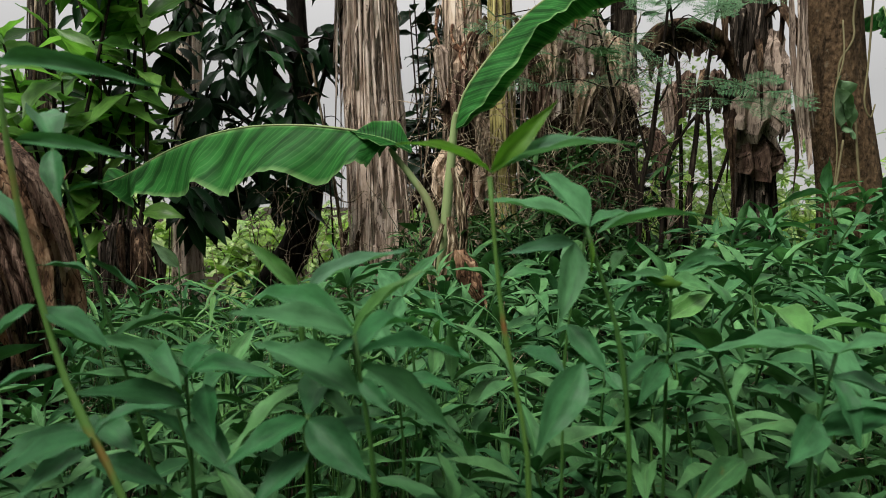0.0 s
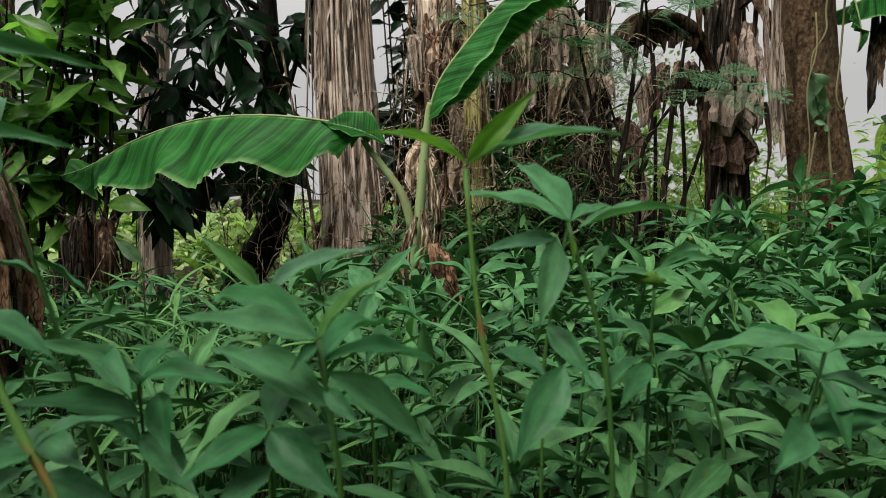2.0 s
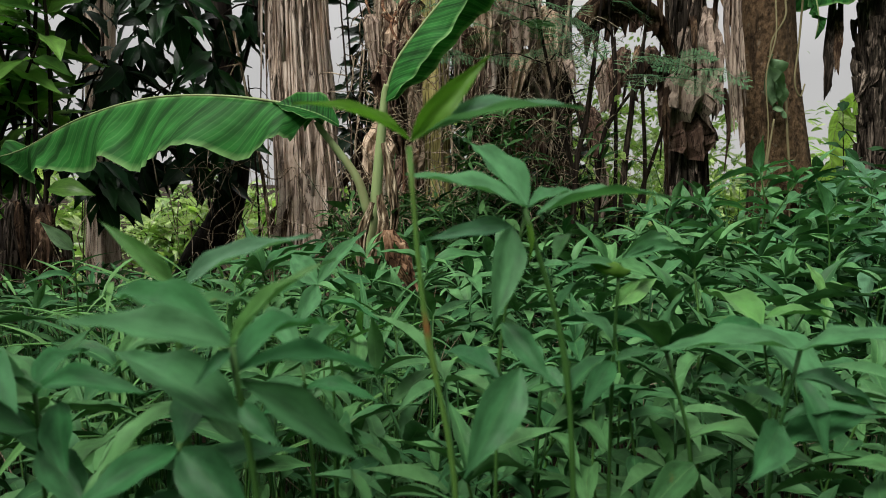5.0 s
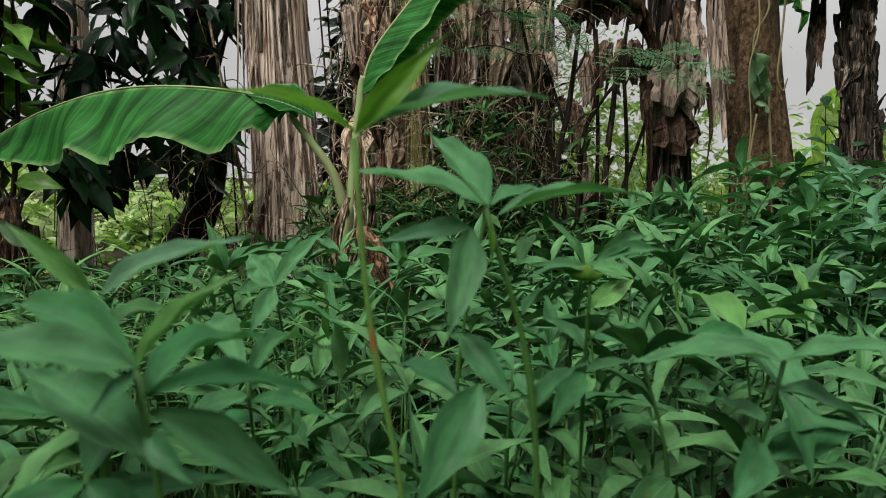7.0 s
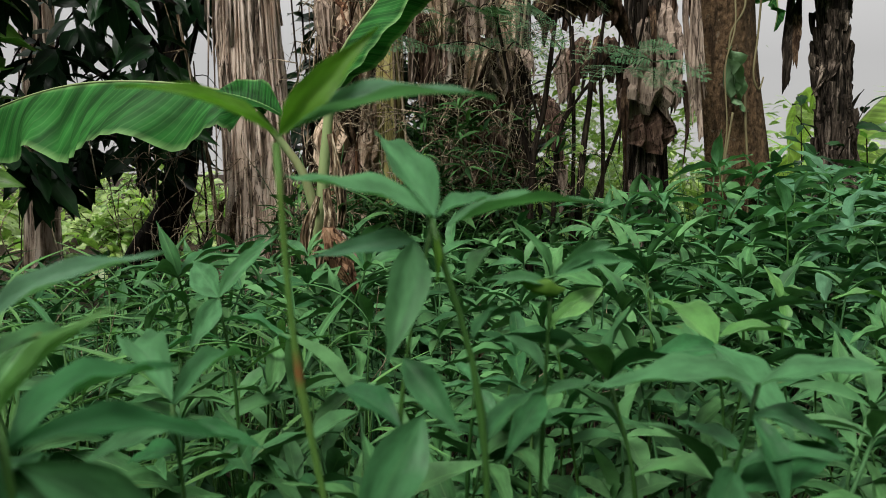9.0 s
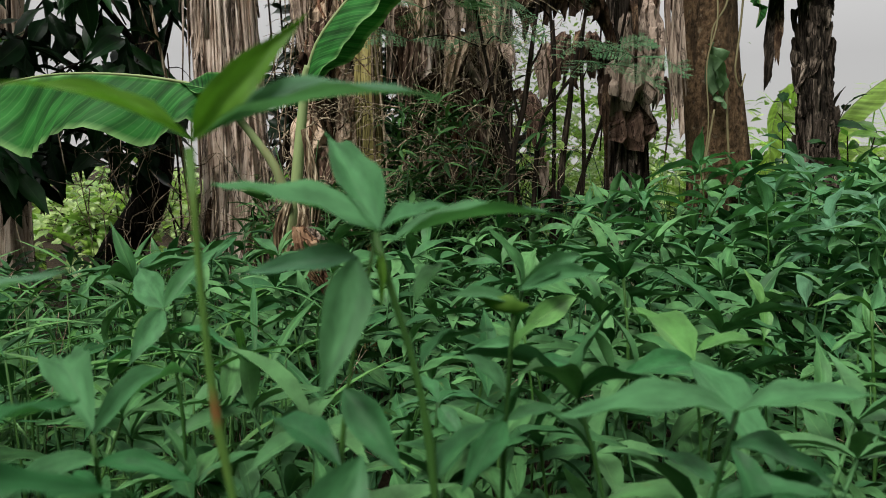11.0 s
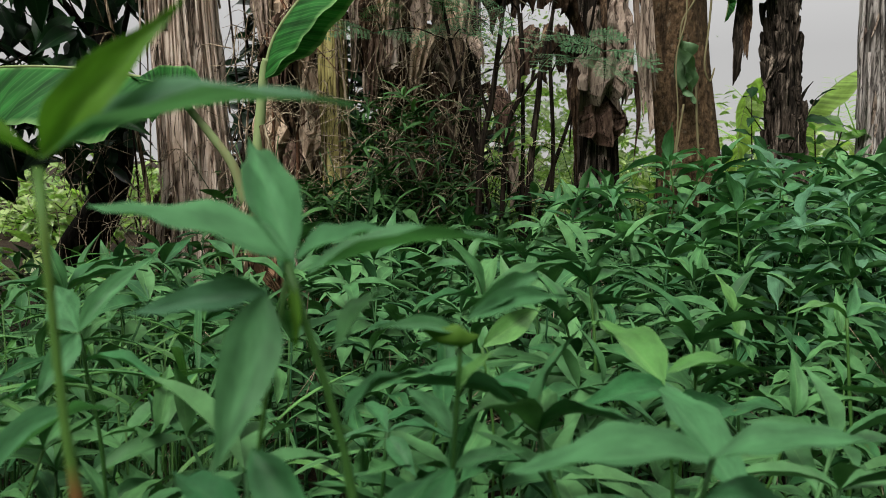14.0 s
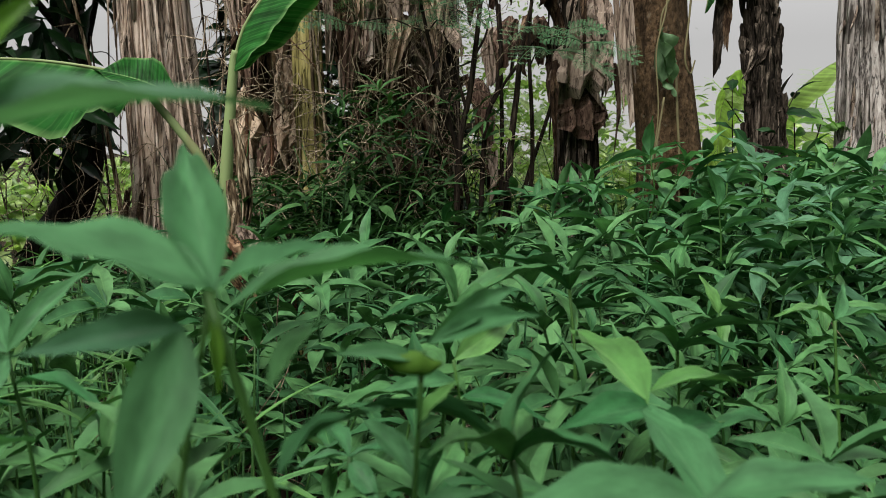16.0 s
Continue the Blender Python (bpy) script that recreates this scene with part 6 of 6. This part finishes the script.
chosen_weed("weed", "low dark-leaved weed beside the leaning stem",
    [(-0.225, 0.470, 0.609), (-0.234, 0.460, 0.587), (-0.229, 0.460, 0.557), (-0.225, 0.46, 0.000)],
    [
        ((-0.239, 0.460, 0.603), (-0.270, 0.415, 0.589), 0, 4, 1.1, WEED_SHADED, FACE),
        ((-0.234, 0.460, 0.587), (-0.257, 0.420, 0.570), 0, 4, 1.2, WEED_SHADED, FACE),
        ((-0.228, 0.465, 0.606), (-0.188, 0.440, 0.592), 0, 4, 1.3, WEED_SHADED, FACE),
        ((-0.230, 0.460, 0.580), (-0.180, 0.47, 0.560), 0, 4, 1.2, WEED_SHADED, FACE),
        ((-0.232, 0.462, 0.590), (-0.27, 0.52, 0.590), 0, 4, 1.2, WEED_SHADED, FACE),
        ((-0.230, 0.460, 0.570), (-0.21, 0.41, 0.550), 0, 4, 1.2, WEED_SHADED, FACE),
    ], radius=0.0018)

chosen_weed("weed", "slender weed with one whitish leaf at its top",
    [(-0.484, 1.3, 0.636), (-0.48, 1.3, 0.57), (-0.478, 1.3, 0.000)],
    [
        ((-0.484, 1.3, 0.636), (-0.526, 1.28, 0.684), 0, 4, 1.2, VINE_LEAF, (0.2, -1, 0.3)),
        ((-0.482, 1.3, 0.60), (-0.43, 1.27, 0.60), 0, 2, 1.0, WEED, FACE),
        ((-0.482, 1.3, 0.59), (-0.55, 1.27, 0.585), 0, 3, 1.0, WEED, FACE),
    ], radius=0.0016)

chosen_weed("weed", "weed with a long pale-green leaf held out level",
    [(-0.039, 0.600, 0.617), (-0.036, 0.600, 0.588), (-0.032, 0.600, 0.559), (-0.03, 0.6, 0.000)],
    [
        ((-0.039, 0.600, 0.617), (-0.012, 0.740, 0.609), 0, 2, 0.62, WEED_TALL, FACE),
        ((-0.039, 0.602, 0.619), (-0.104, 0.740, 0.624), 0, 1, 0.7, WEED_TALL, FACE),
        ((-0.038, 0.600, 0.605), (-0.078, 0.560, 0.598), 0, 4, 1.0, WEED_TALL, FACE),
        ((-0.037, 0.600, 0.600), (0.02, 0.585, 0.592), 0, 3, 1.0, WEED_COOL, FACE),
        ((-0.036, 0.600, 0.588), (-0.075, 0.63, 0.570), 0, 4, 1.1, WEED_COOL, FACE),
    ], radius=0.0015)

chosen_weed("weed", "weed with cool-green drooping leaves round its top",
    [(-0.045, 0.800, 0.647), (-0.042, 0.800, 0.611), (-0.029, 0.790, 0.563), (-0.02, 0.79, 0.000)],
    [
        ((-0.045, 0.800, 0.647), (0.003, 0.840, 0.700), 0, 0, 0.85, WEED_TALL, (-0.3, -1, 0.4)),
        ((-0.045, 0.800, 0.647), (-0.063, 0.760, 0.610), 0, 4, 1.1, WEED_TALL, (0.2, -1, 0.3)),
        ((-0.045, 0.802, 0.647), (-0.078, 0.860, 0.673), 0, 4, 1.2, WEED_TALL, (0, -1, 0.3)),
        ((-0.043, 0.800, 0.625), (0.025, 0.77, 0.610), 0, 3, 0.9, WEED_COOL),
        ((-0.042, 0.800, 0.611), (-0.10, 0.79, 0.600), 0, 1, 0.9, WEED_COOL),
    ], radius=0.0016)

chosen_weed("weed", "weed with a pair of upswept pale leaves",
    [(-0.102, 0.511, 0.685), (-0.101, 0.510, 0.662), (-0.098, 0.507, 0.621), (-0.094, 0.503, 0.548), (-0.092, 0.502, 0.000)],
    [
        ((-0.102, 0.511, 0.686), (-0.145, 0.511, 0.727), 0, 2, 1.0, WEED_PALE, (0.3, -1, 0.6)),
        ((-0.100, 0.511, 0.685), (-0.024, 0.530, 0.717), 0, 0, 0.85, WEED_LIFTED, (-0.3, -0.6, 0.8)),
        ((-0.101, 0.510, 0.666), (-0.063, 0.560, 0.671), 10, 1, 1, WEED),
        ((-0.100, 0.509, 0.654), (-0.143, 0.508, 0.637), -10, 3, 1, WEED),
        ((-0.098, 0.507, 0.621), (-0.054, 0.476, 0.598), 0, 4, 1, WEED),
        ((-0.098, 0.507, 0.621), (-0.146, 0.474, 0.575), 0, 4, 1, WEED),
    ])

chosen_weed("weed", "leaning thick-stemmed weed with long narrow leaves",
    [(-0.291, 0.469, 0.845), (-0.285, 0.467, 0.808), (-0.270, 0.462, 0.724), (-0.262, 0.459, 0.682), (-0.242, 0.447, 0.646), (-0.216, 0.435, 0.608), (-0.185, 0.423, 0.572), (-0.166, 0.419, 0.000)],
    [
        ((-0.291, 0.469, 0.841), (-0.181, 0.468, 0.825), 0, 0, 0.55, WEED_TALL, (0, -1, 0.35)),
        ((-0.277, 0.466, 0.791), (-0.191, 0.465, 0.776), 0, 2, 0.6, WEED_TALL, (0, -1, 0.35)),
        ((-0.270, 0.462, 0.724), (-0.355, 0.514, 0.762), 0, 2, 0.8, WEED_SHADED),
        ((-0.261, 0.459, 0.682), (-0.211, 0.458, 0.653), -40, 4, 1.2, WEED_SHADED, (0, -1, 0.6)),
        ((-0.262, 0.459, 0.684), (-0.301, 0.457, 0.647), 40, 4, 1.2, WEED_SHADED, (0, -1, 0.5)),
        ((-0.216, 0.435, 0.605), (-0.245, 0.384, 0.599), -20, 4, 1.1, WEED_SHADED),
        ((-0.216, 0.435, 0.605), (-0.165, 0.456, 0.619), 10, 3, 1, WEED_SHADED),
        ((-0.242, 0.447, 0.646), (-0.288, 0.426, 0.627), 0, 4, 1, WEED_SHADED),
    ], stem_material=RUST_STEM, radius=0.0026)

chosen_weed("weed", "dark-stemmed weed leaning beside dry leaves",
    [(-0.302, 0.556, 0.792), (-0.290, 0.554, 0.759), (-0.270, 0.550, 0.698), (-0.248, 0.546, 0.628), (-0.215, 0.541, 0.532), (-0.195, 0.540, 0.000)],
    [
        ((-0.302, 0.556, 0.792), (-0.363, 0.638, 0.831), 0, 1, 1, WEED_SHADED),
        ((-0.290, 0.554, 0.759), (-0.260, 0.554, 0.766), 0, 4, 0.9, WEED_SHADED),
        ((-0.277, 0.551, 0.707), (-0.229, 0.549, 0.676), -20, 4, 1.0, WEED_SHADED),
        ((-0.270, 0.550, 0.694), (-0.316, 0.551, 0.702), 0, 0, 1, WEED_SHADED),
        ((-0.248, 0.546, 0.628), (-0.181, 0.516, 0.629), -10, 4, 1.1, WEED),
        ((-0.255, 0.547, 0.646), (-0.210, 0.608, 0.649), 0, 2, 0.9, WEED),
        ((-0.248, 0.546, 0.628), (-0.169, 0.466, 0.623), 0, 3, 1.1, WEED_SHADED),
        ((-0.302, 0.556, 0.792), (-0.284, 0.533, 0.746), 0, 4, 1.1, WEED_SHADED, (0, -1, 0.3)),
    ], radius=0.0017)

chosen_weed("weed", "sturdy weed with long level leaves in front",
    [(0.302, 0.539, 0.639), (0.298, 0.538, 0.620), (0.288, 0.536, 0.588), (0.281, 0.533, 0.553), (0.277, 0.532, 0.000)],
    [
        ((0.302, 0.539, 0.638), (0.199, 0.532, 0.642), -12, 4, 1.0, WEED_TALL),
        ((0.302, 0.539, 0.638), (0.370, 0.513, 0.653), 12, 4, 1.05, WEED_TALL),
        ((0.299, 0.538, 0.620), (0.377, 0.546, 0.586), 20, 4, 1.05, WEED_SHADED),
        ((0.288, 0.536, 0.588), (0.348, 0.510, 0.601), 20, 3, 1.0, WEED_SHADED),
        ((0.292, 0.536, 0.599), (0.272, 0.579, 0.604), -10, 4, 1.0, WEED_SHADED),
        ((0.288, 0.536, 0.588), (0.241, 0.488, 0.568), 0, 4, 1.2, WEED_SHADED, (0, -1, 0.5)),
        ((0.299, 0.538, 0.620), (0.308, 0.512, 0.572), 0, 1, 1.1, WEED_SHADED, (0, -1, 0.5)),
        ((0.340, 0.660, 0.631), (0.348, 0.560, 0.586), 0, 4, 0.9, WEED_TALL, FACE),
        ((0.290, 0.536, 0.575), (0.370, 0.550, 0.596), 0, 4, 1.1, WEED_COOL, FACE),
    ], radius=0.0016)

budding = chosen_weed("weed", "weed topped by a curled yellowish bud leaf",
    [(0.194, 0.598, 0.692), (0.191, 0.594, 0.657), (0.189, 0.591, 0.619), (0.187, 0.586, 0.564), (0.186, 0.585, 0.000)],
    [
        ((0.192, 0.597, 0.687), (0.150, 0.600, 0.692), -10, 3, 0.9, WEED_TALL, FACE),
        ((0.196, 0.599, 0.694), (0.264, 0.630, 0.699), 10, 0, 0.75, WEED_TALL, FACE),
        ((0.196, 0.599, 0.696), (0.258, 0.660, 0.707), 0, 2, 0.7, WEED_TALL, (0, -1, 0.6)),
        ((0.191, 0.595, 0.657), (0.210, 0.585, 0.683), 30, 4, 1.0, WEED_PALE),
        ((0.190, 0.592, 0.634), (0.170, 0.636, 0.649), 0, 0, 1, WEED_TALL, FACE),
        ((0.189, 0.591, 0.619), (0.226, 0.588, 0.627), 0, 0, 1, WEED_TALL, FACE),
        ((0.189, 0.591, 0.619), (0.157, 0.561, 0.590), 0, 4, 1.1, WEED_COOL, FACE),
    ], radius=0.0016)

part("bud", tube("bud", [Vector(p) - Vector((0.186, 0.585, 0)) for p in [(0.171, 0.598, 0.692), (0.176, 0.598, 0.691), (0.183, 0.597, 0.688), (0.190, 0.597, 0.687), (0.196, 0.598, 0.685), (0.203, 0.598, 0.686)]],
                 [0.0006, 0.0028, 0.0046, 0.0052, 0.0038, 0.0006], 10, 22, 0.5, 2.2), WEED_YOUNG, budding, "curled yellow-green bud leaf")

chosen_weed("weed", "weed with a single yellow-green curled leaf",
    [(0.264, 0.820, 0.620), (0.270, 0.820, 0.59), (0.276, 0.820, 0.565), (0.28, 0.82, 0.000)],
    [
        ((0.264, 0.820, 0.620), (0.331, 0.860, 0.646), 0, 4, 0.9, WEED_PALE, (-0.2, -1, 0.4)),
        ((0.268, 0.820, 0.60), (0.20, 0.80, 0.605), 0, 0, 1.0, WEED_TALL, FACE),
        ((0.270, 0.820, 0.59), (0.335, 0.79, 0.575), 0, 0, 1.0, WEED_COOL, FACE),
    ], radius=0.0014)

chosen_weed("weed", "weed with a bright pale leaf over darker ones",
    [(0.364, 0.695, 0.621), (0.366, 0.691, 0.589), (0.370, 0.683, 0.531), (0.372, 0.681, 0.000)],
    [
        ((0.363, 0.695, 0.621), (0.376, 0.853, 0.632), 0, 4, 0.78, WEED_PALE),
        ((0.366, 0.696, 0.630), (0.449, 0.710, 0.622), 10, 2, 1.0, WEED_PALE),
        ((0.363, 0.695, 0.621), (0.364, 0.640, 0.588), 0, 4, 1.1, WEED_TALL, (0, -1, 0.7)),
        ((0.365, 0.694, 0.619), (0.289, 0.667, 0.621), 0, 4, 1, WEED_COOL, FACE),
        ((0.366, 0.692, 0.597), (0.445, 0.728, 0.590), 0, 4, 1.1, WEED_COOL, FACE),
    ], radius=0.0016)

chosen_weed("weed", "weed with two pale leaves held upright and down",
    [(0.634, 1.017, 0.598), (0.636, 1.009, 0.533), (0.640, 0.995, 0.421), (0.642, 0.991, 0.000)],
    [
        ((0.634, 1.017, 0.600), (0.617, 1.036, 0.645), 0, 4, 1.1, WEED_PALE, (0.2, -1, 0.3)),
        ((0.636, 1.017, 0.600), (0.624, 0.993, 0.558), 0, 4, 1.2, WEED_PALE, (0, -1, 0.3)),
        ((0.634, 1.017, 0.598), (0.711, 1.045, 0.604), 0, 3, 1, WEED_PALE),
        ((0.634, 1.016, 0.589), (0.573, 1.026, 0.581), 0, 3, 1, WEED),
        ((0.635, 1.012, 0.561), (0.697, 0.998, 0.534), 0, 1, 1, WEED),
    ], radius=0.002)

chosen_weed("weed", "weed with level leaves between taller ones",
    [(0.707, 0.919, 0.611), (0.708, 0.912, 0.557), (0.712, 0.900, 0.456), (0.714, 0.896, 0.000)],
    [
        ((0.707, 0.919, 0.611), (0.628, 0.914, 0.620), 0, 3, 1, WEED_PALE),
        ((0.707, 0.919, 0.611), (0.732, 0.939, 0.649), 0, 4, 1.1, WEED_TALL, (0, -1, 0.3)),
        ((0.707, 0.919, 0.611), (0.779, 0.906, 0.618), 0, 0, 1, WEED_TALL),
        ((0.708, 0.915, 0.582), (0.653, 0.922, 0.556), 0, 1, 1, WEED),
        ((0.708, 0.915, 0.582), (0.760, 0.902, 0.545), 0, 1, 1, WEED),
    ], radius=0.002)

chosen_weed("weed", "weed with broad dark leaves near the ground",
    [(0.176, 0.755, 0.576), (0.174, 0.752, 0.549), (0.170, 0.749, 0.515), (0.168, 0.748, 0.000)],
    [
        ((0.176, 0.755, 0.573), (0.194, 0.728, 0.551), 0, 4, 1.3, WEED_SHADED, (0, -1, 0.6)),
        ((0.176, 0.755, 0.576), (0.157, 0.810, 0.582), 0, 1, 1, WEED_SHADED),
        ((0.176, 0.755, 0.576), (0.230, 0.744, 0.568), 0, 3, 1, WEED_SHADED),
        ((0.176, 0.755, 0.576), (0.135, 0.761, 0.566), 0, 0, 1, WEED_SHADED),
    ], radius=0.002)

def top_height(x, y):
    """How high the thicket stands: lower in front and on one side, rising to the other."""
    rise = min(1.0, max(0.0, (x - 0.5) / 0.75)) * min(1.0, max(0.0, (y - 1.15) / 0.7))
    near = min(1.0, max(0.0, (y - 0.45) / 0.5))
    dip = min(1.0, max(0.0, (-0.12 - x) / 0.3)) * min(1.0, max(0.0, (y - 0.8) / 0.4))
    return 0.53 + 0.05 * near + 0.19 * rise - 0.1 * dip


FAR = []


def thicket():
    """Weeds all over the clearing: those in front are things of their own, the rest are joined."""
    rnd = random.Random(2024)
    kinds = [weed(100 + k, 0.55) for k in range(10)]
    placed, grid = 0, {}
    for k in range(34000):
        x, y = rnd.uniform(-3.6, 4.6), rnd.uniform(-2.6, 2.75)
        if k % 3:
            x, y = rnd.uniform(-1.4, 2.6), rnd.uniform(0.3, 2.6)
        elif k % 5 == 0:
            x, y = rnd.uniform(-0.9, 1.6), rnd.uniform(0.5, 1.6)
        if ((x - 0.5) / 4.0) ** 2 + ((y - 0.9) / 3.6) ** 2 > 0.9 + 0.5 * noise.noise(Vector((x, y, 7.0))):
            continue
        if y > 2.35 + 0.3 * noise.noise(Vector((x * 1.5, 0.0, 3.0))):
            continue
        ahead = y > 0.5 and -0.25 - 0.72 * y < x < 0.3 + 1.02 * y
        # low unseen weeds round the viewpoint, added to keep light out of the gaps
        under = -0.5 < y < 0.5 and -0.6 < x < 0.9
        gap = 0.055 + 0.008 * abs(y) if ahead or under else 0.105 + 0.05 * max(0, -y, abs(x - 0.5) - 2)
        cell = (int(x * 10), int(y * 10))
        if any((x - a) ** 2 + (y - b) ** 2 < gap * gap for i in (-1, 0, 1) for j in (-1, 0, 1) for a, b in grid.get((cell[0] + i, cell[1] + j), ())):
            continue
        if 0.5 < y < 0.75 and -0.3 < x < 0.5 and rnd.random() < 0.35:
            continue
        if ahead and x < -0.1 and y < 1.1 and rnd.random() < 0.4:
            continue
        if x < -0.12 - 0.3 * y and -0.3 < y < 1.1 and rnd.random() < 0.93:
            continue
        if x < 0.05 and y > 0.95 and rnd.random() < 0.5:
            continue
        grid.setdefault(cell, []).append((x, y))
        h = (0.42 if under else top_height(x, y) if y > 0.3 else 0.54) * rnd.uniform(0.78, 1.03)
        m = pose(x, y, 0, rnd.gauss(0, 4), rnd.gauss(0, 4), rnd.uniform(0, 360)) @ Matrix.Scale(h / 0.55, 4)
        if ahead and y < 1.42 and placed < 205:
            if placed < 10:
                kinds[placed].matrix_basis = m
            else:
                copy_thing(kinds[rnd.randrange(10)], m)
            placed += 1
        else:
            FAR.append((m, rnd.randrange(12)))


thicket()


def tall_clump():
    """Taller, paler weeds crowded round the foot of the brown tree."""
    rnd = random.Random(88)
    label = "tall weed with broad dull green leaves by the tree"
    kinds = [weed(500 + k, 0.55, (WEED_TALL, WEED_LIFTED)[k % 2], label) for k in range(4)]
    for k in range(20, 38):
        x = 0.85 + 0.065 * (k - 20) + rnd.gauss(0, 0.03)
        m = pose(x, 1.48 + rnd.gauss(0, 0.06), 0, rnd.gauss(0, 4), rnd.gauss(0, 4), rnd.uniform(0, 360)) @ Matrix.Scale(rnd.uniform(0.66, 0.73) / 0.55, 4)
        copy_thing(kinds[k % 4], m)
    for k in range(20):
        x = 0.95 + 0.062 * k + rnd.gauss(0, 0.03)
        y = (1.72 if k % 2 else 1.95) + rnd.gauss(0, 0.05)
        h = rnd.uniform(0.7, 0.81)
        m = pose(x, y, 0, rnd.gauss(0, 4), rnd.gauss(0, 4), rnd.uniform(0, 360)) @ Matrix.Scale(h / 0.55, 4)
        if k < 16:
            copy_thing(kinds[k % 4], m)
        else:
            kinds[k - 16].matrix_basis = m


tall_clump()


def far_thicket():
    heap = Heap()
    small = [blade_data(w, a, f, c, t, 5, 2) for w, a, f, c, t in ((0.27, 0.1, 0.5, 0.12, 0.2), (0.3, 0.13, 0.45, 0.18, -0.35), (0.25, 0.08, 0.6, -0.05, 0.45))]
    plans = [weed_plan(300 + k, 0.55) for k in range(12)]
    for m, k in FAR:
        line, leaves = plans[k]
        heap.add(tube_data(spline(line, 9), np.linspace(0.003, 0.0016, 9), 4), m)
        for base, tip, roll, kind in leaves:
            heap.add(small[kind % 3], m @ aim(base, tip, (0, 0, 1), roll))
    ob = new("weed_thicket", heap.mesh("weed_thicket"))
    ob.data.materials.append(WEED_FAR)
    tagged(ob, "dense thicket of green lance-leaved weeds reaching the trunks", "weeds", kind="stuff")


far_thicket()


def low_cover():
    rnd = random.Random(55)
    heap = Heap()
    kinds = [blade_data(w, 0.1, 0.3, 0.1, t, 4, 2) for w, t in ((0.24, 0.3), (0.3, -0.2), (0.1, 0.5))]
    for k in range(350):
        y = 0.35 + 2.2 * rnd.random()
        x = rnd.uniform(-0.3 - 0.8 * y, 0.35 + 1.05 * y)
        p = Vector((x, y, rnd.uniform(0.04, 0.36)))
        d = away(rnd.uniform(0, 360), rnd.uniform(-30, 50))
        heap.add(rnd.choice(kinds), aim(p, p + d * rnd.uniform(0.05, 0.1), (0, 0, 1), rnd.uniform(-30, 30)))
    ob = new("low_weeds", heap.mesh("low_weeds"))
    ob.data.materials.append(WEED_FAR)
    tagged(ob, "low green weeds filling the ground beneath the thicket", "weeds", kind="stuff")


low_cover()


def dry_straws():
    """Thin dry stalks caught between the weeds."""
    rnd = random.Random(91)
    heap = Heap()
    for k in range(420):
        y = 1.0 + 1.3 * rnd.random()
        x = rnd.uniform(-0.1 - 0.55 * y, 0.3 + 0.95 * y)
        p = Vector((x, y, rnd.uniform(0.1, 0.34)))
        d = away(rnd.uniform(0, 360), rnd.choice((15, 35, 60, 80)) + rnd.uniform(-15, 10))
        size = rnd.uniform(0.1, 0.3)
        r = rnd.uniform(0.0006, 0.0014)
        line = spline([p, p + d * size * 0.5 + Vector((rnd.gauss(0, 0.012), rnd.gauss(0, 0.012), 0.01)), p + d * size], 6)
        heap.add(tube_data(line, np.linspace(r, r * 0.6, 6), 4), Matrix())
    ob = new("dry_straws", heap.mesh("dry_straws"))
    ob.data.materials.append(TWIG)
    tagged(ob, "thin pale dry stalks tangled among the weeds", "straw", kind="stuff")


dry_straws()


def canopy():
    """Unseen leaves added above the grove to shade the trunks."""
    rnd = random.Random(303)
    heap = Heap()
    kinds = [blade_data(w, 0.12, 0.3, 0.2, t, 6, 2) for w, t in ((0.3, 0.3), (0.36, -0.3), (0.26, 0.6))]
    for k in range(380):
        y = rnd.uniform(3.3, 4.8)
        x = rnd.uniform(-0.28 * y, 0.52 * y)
        p = Vector((x, y, rnd.uniform(0.72 * y + 0.75, 0.72 * y + 1.7)))
        heap.add(rnd.choice(kinds), aim(p, p + away(rnd.uniform(0, 360), rnd.uniform(-40, 10)) * rnd.uniform(0.4, 0.9), (0, 0, 1), rnd.uniform(-40, 40)))
    ob = new("canopy", heap.mesh("canopy"))
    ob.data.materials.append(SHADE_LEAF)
    tagged(ob, "unseen dark green leaves added overhead to shade the grove", "foliage", kind="stuff")


canopy()
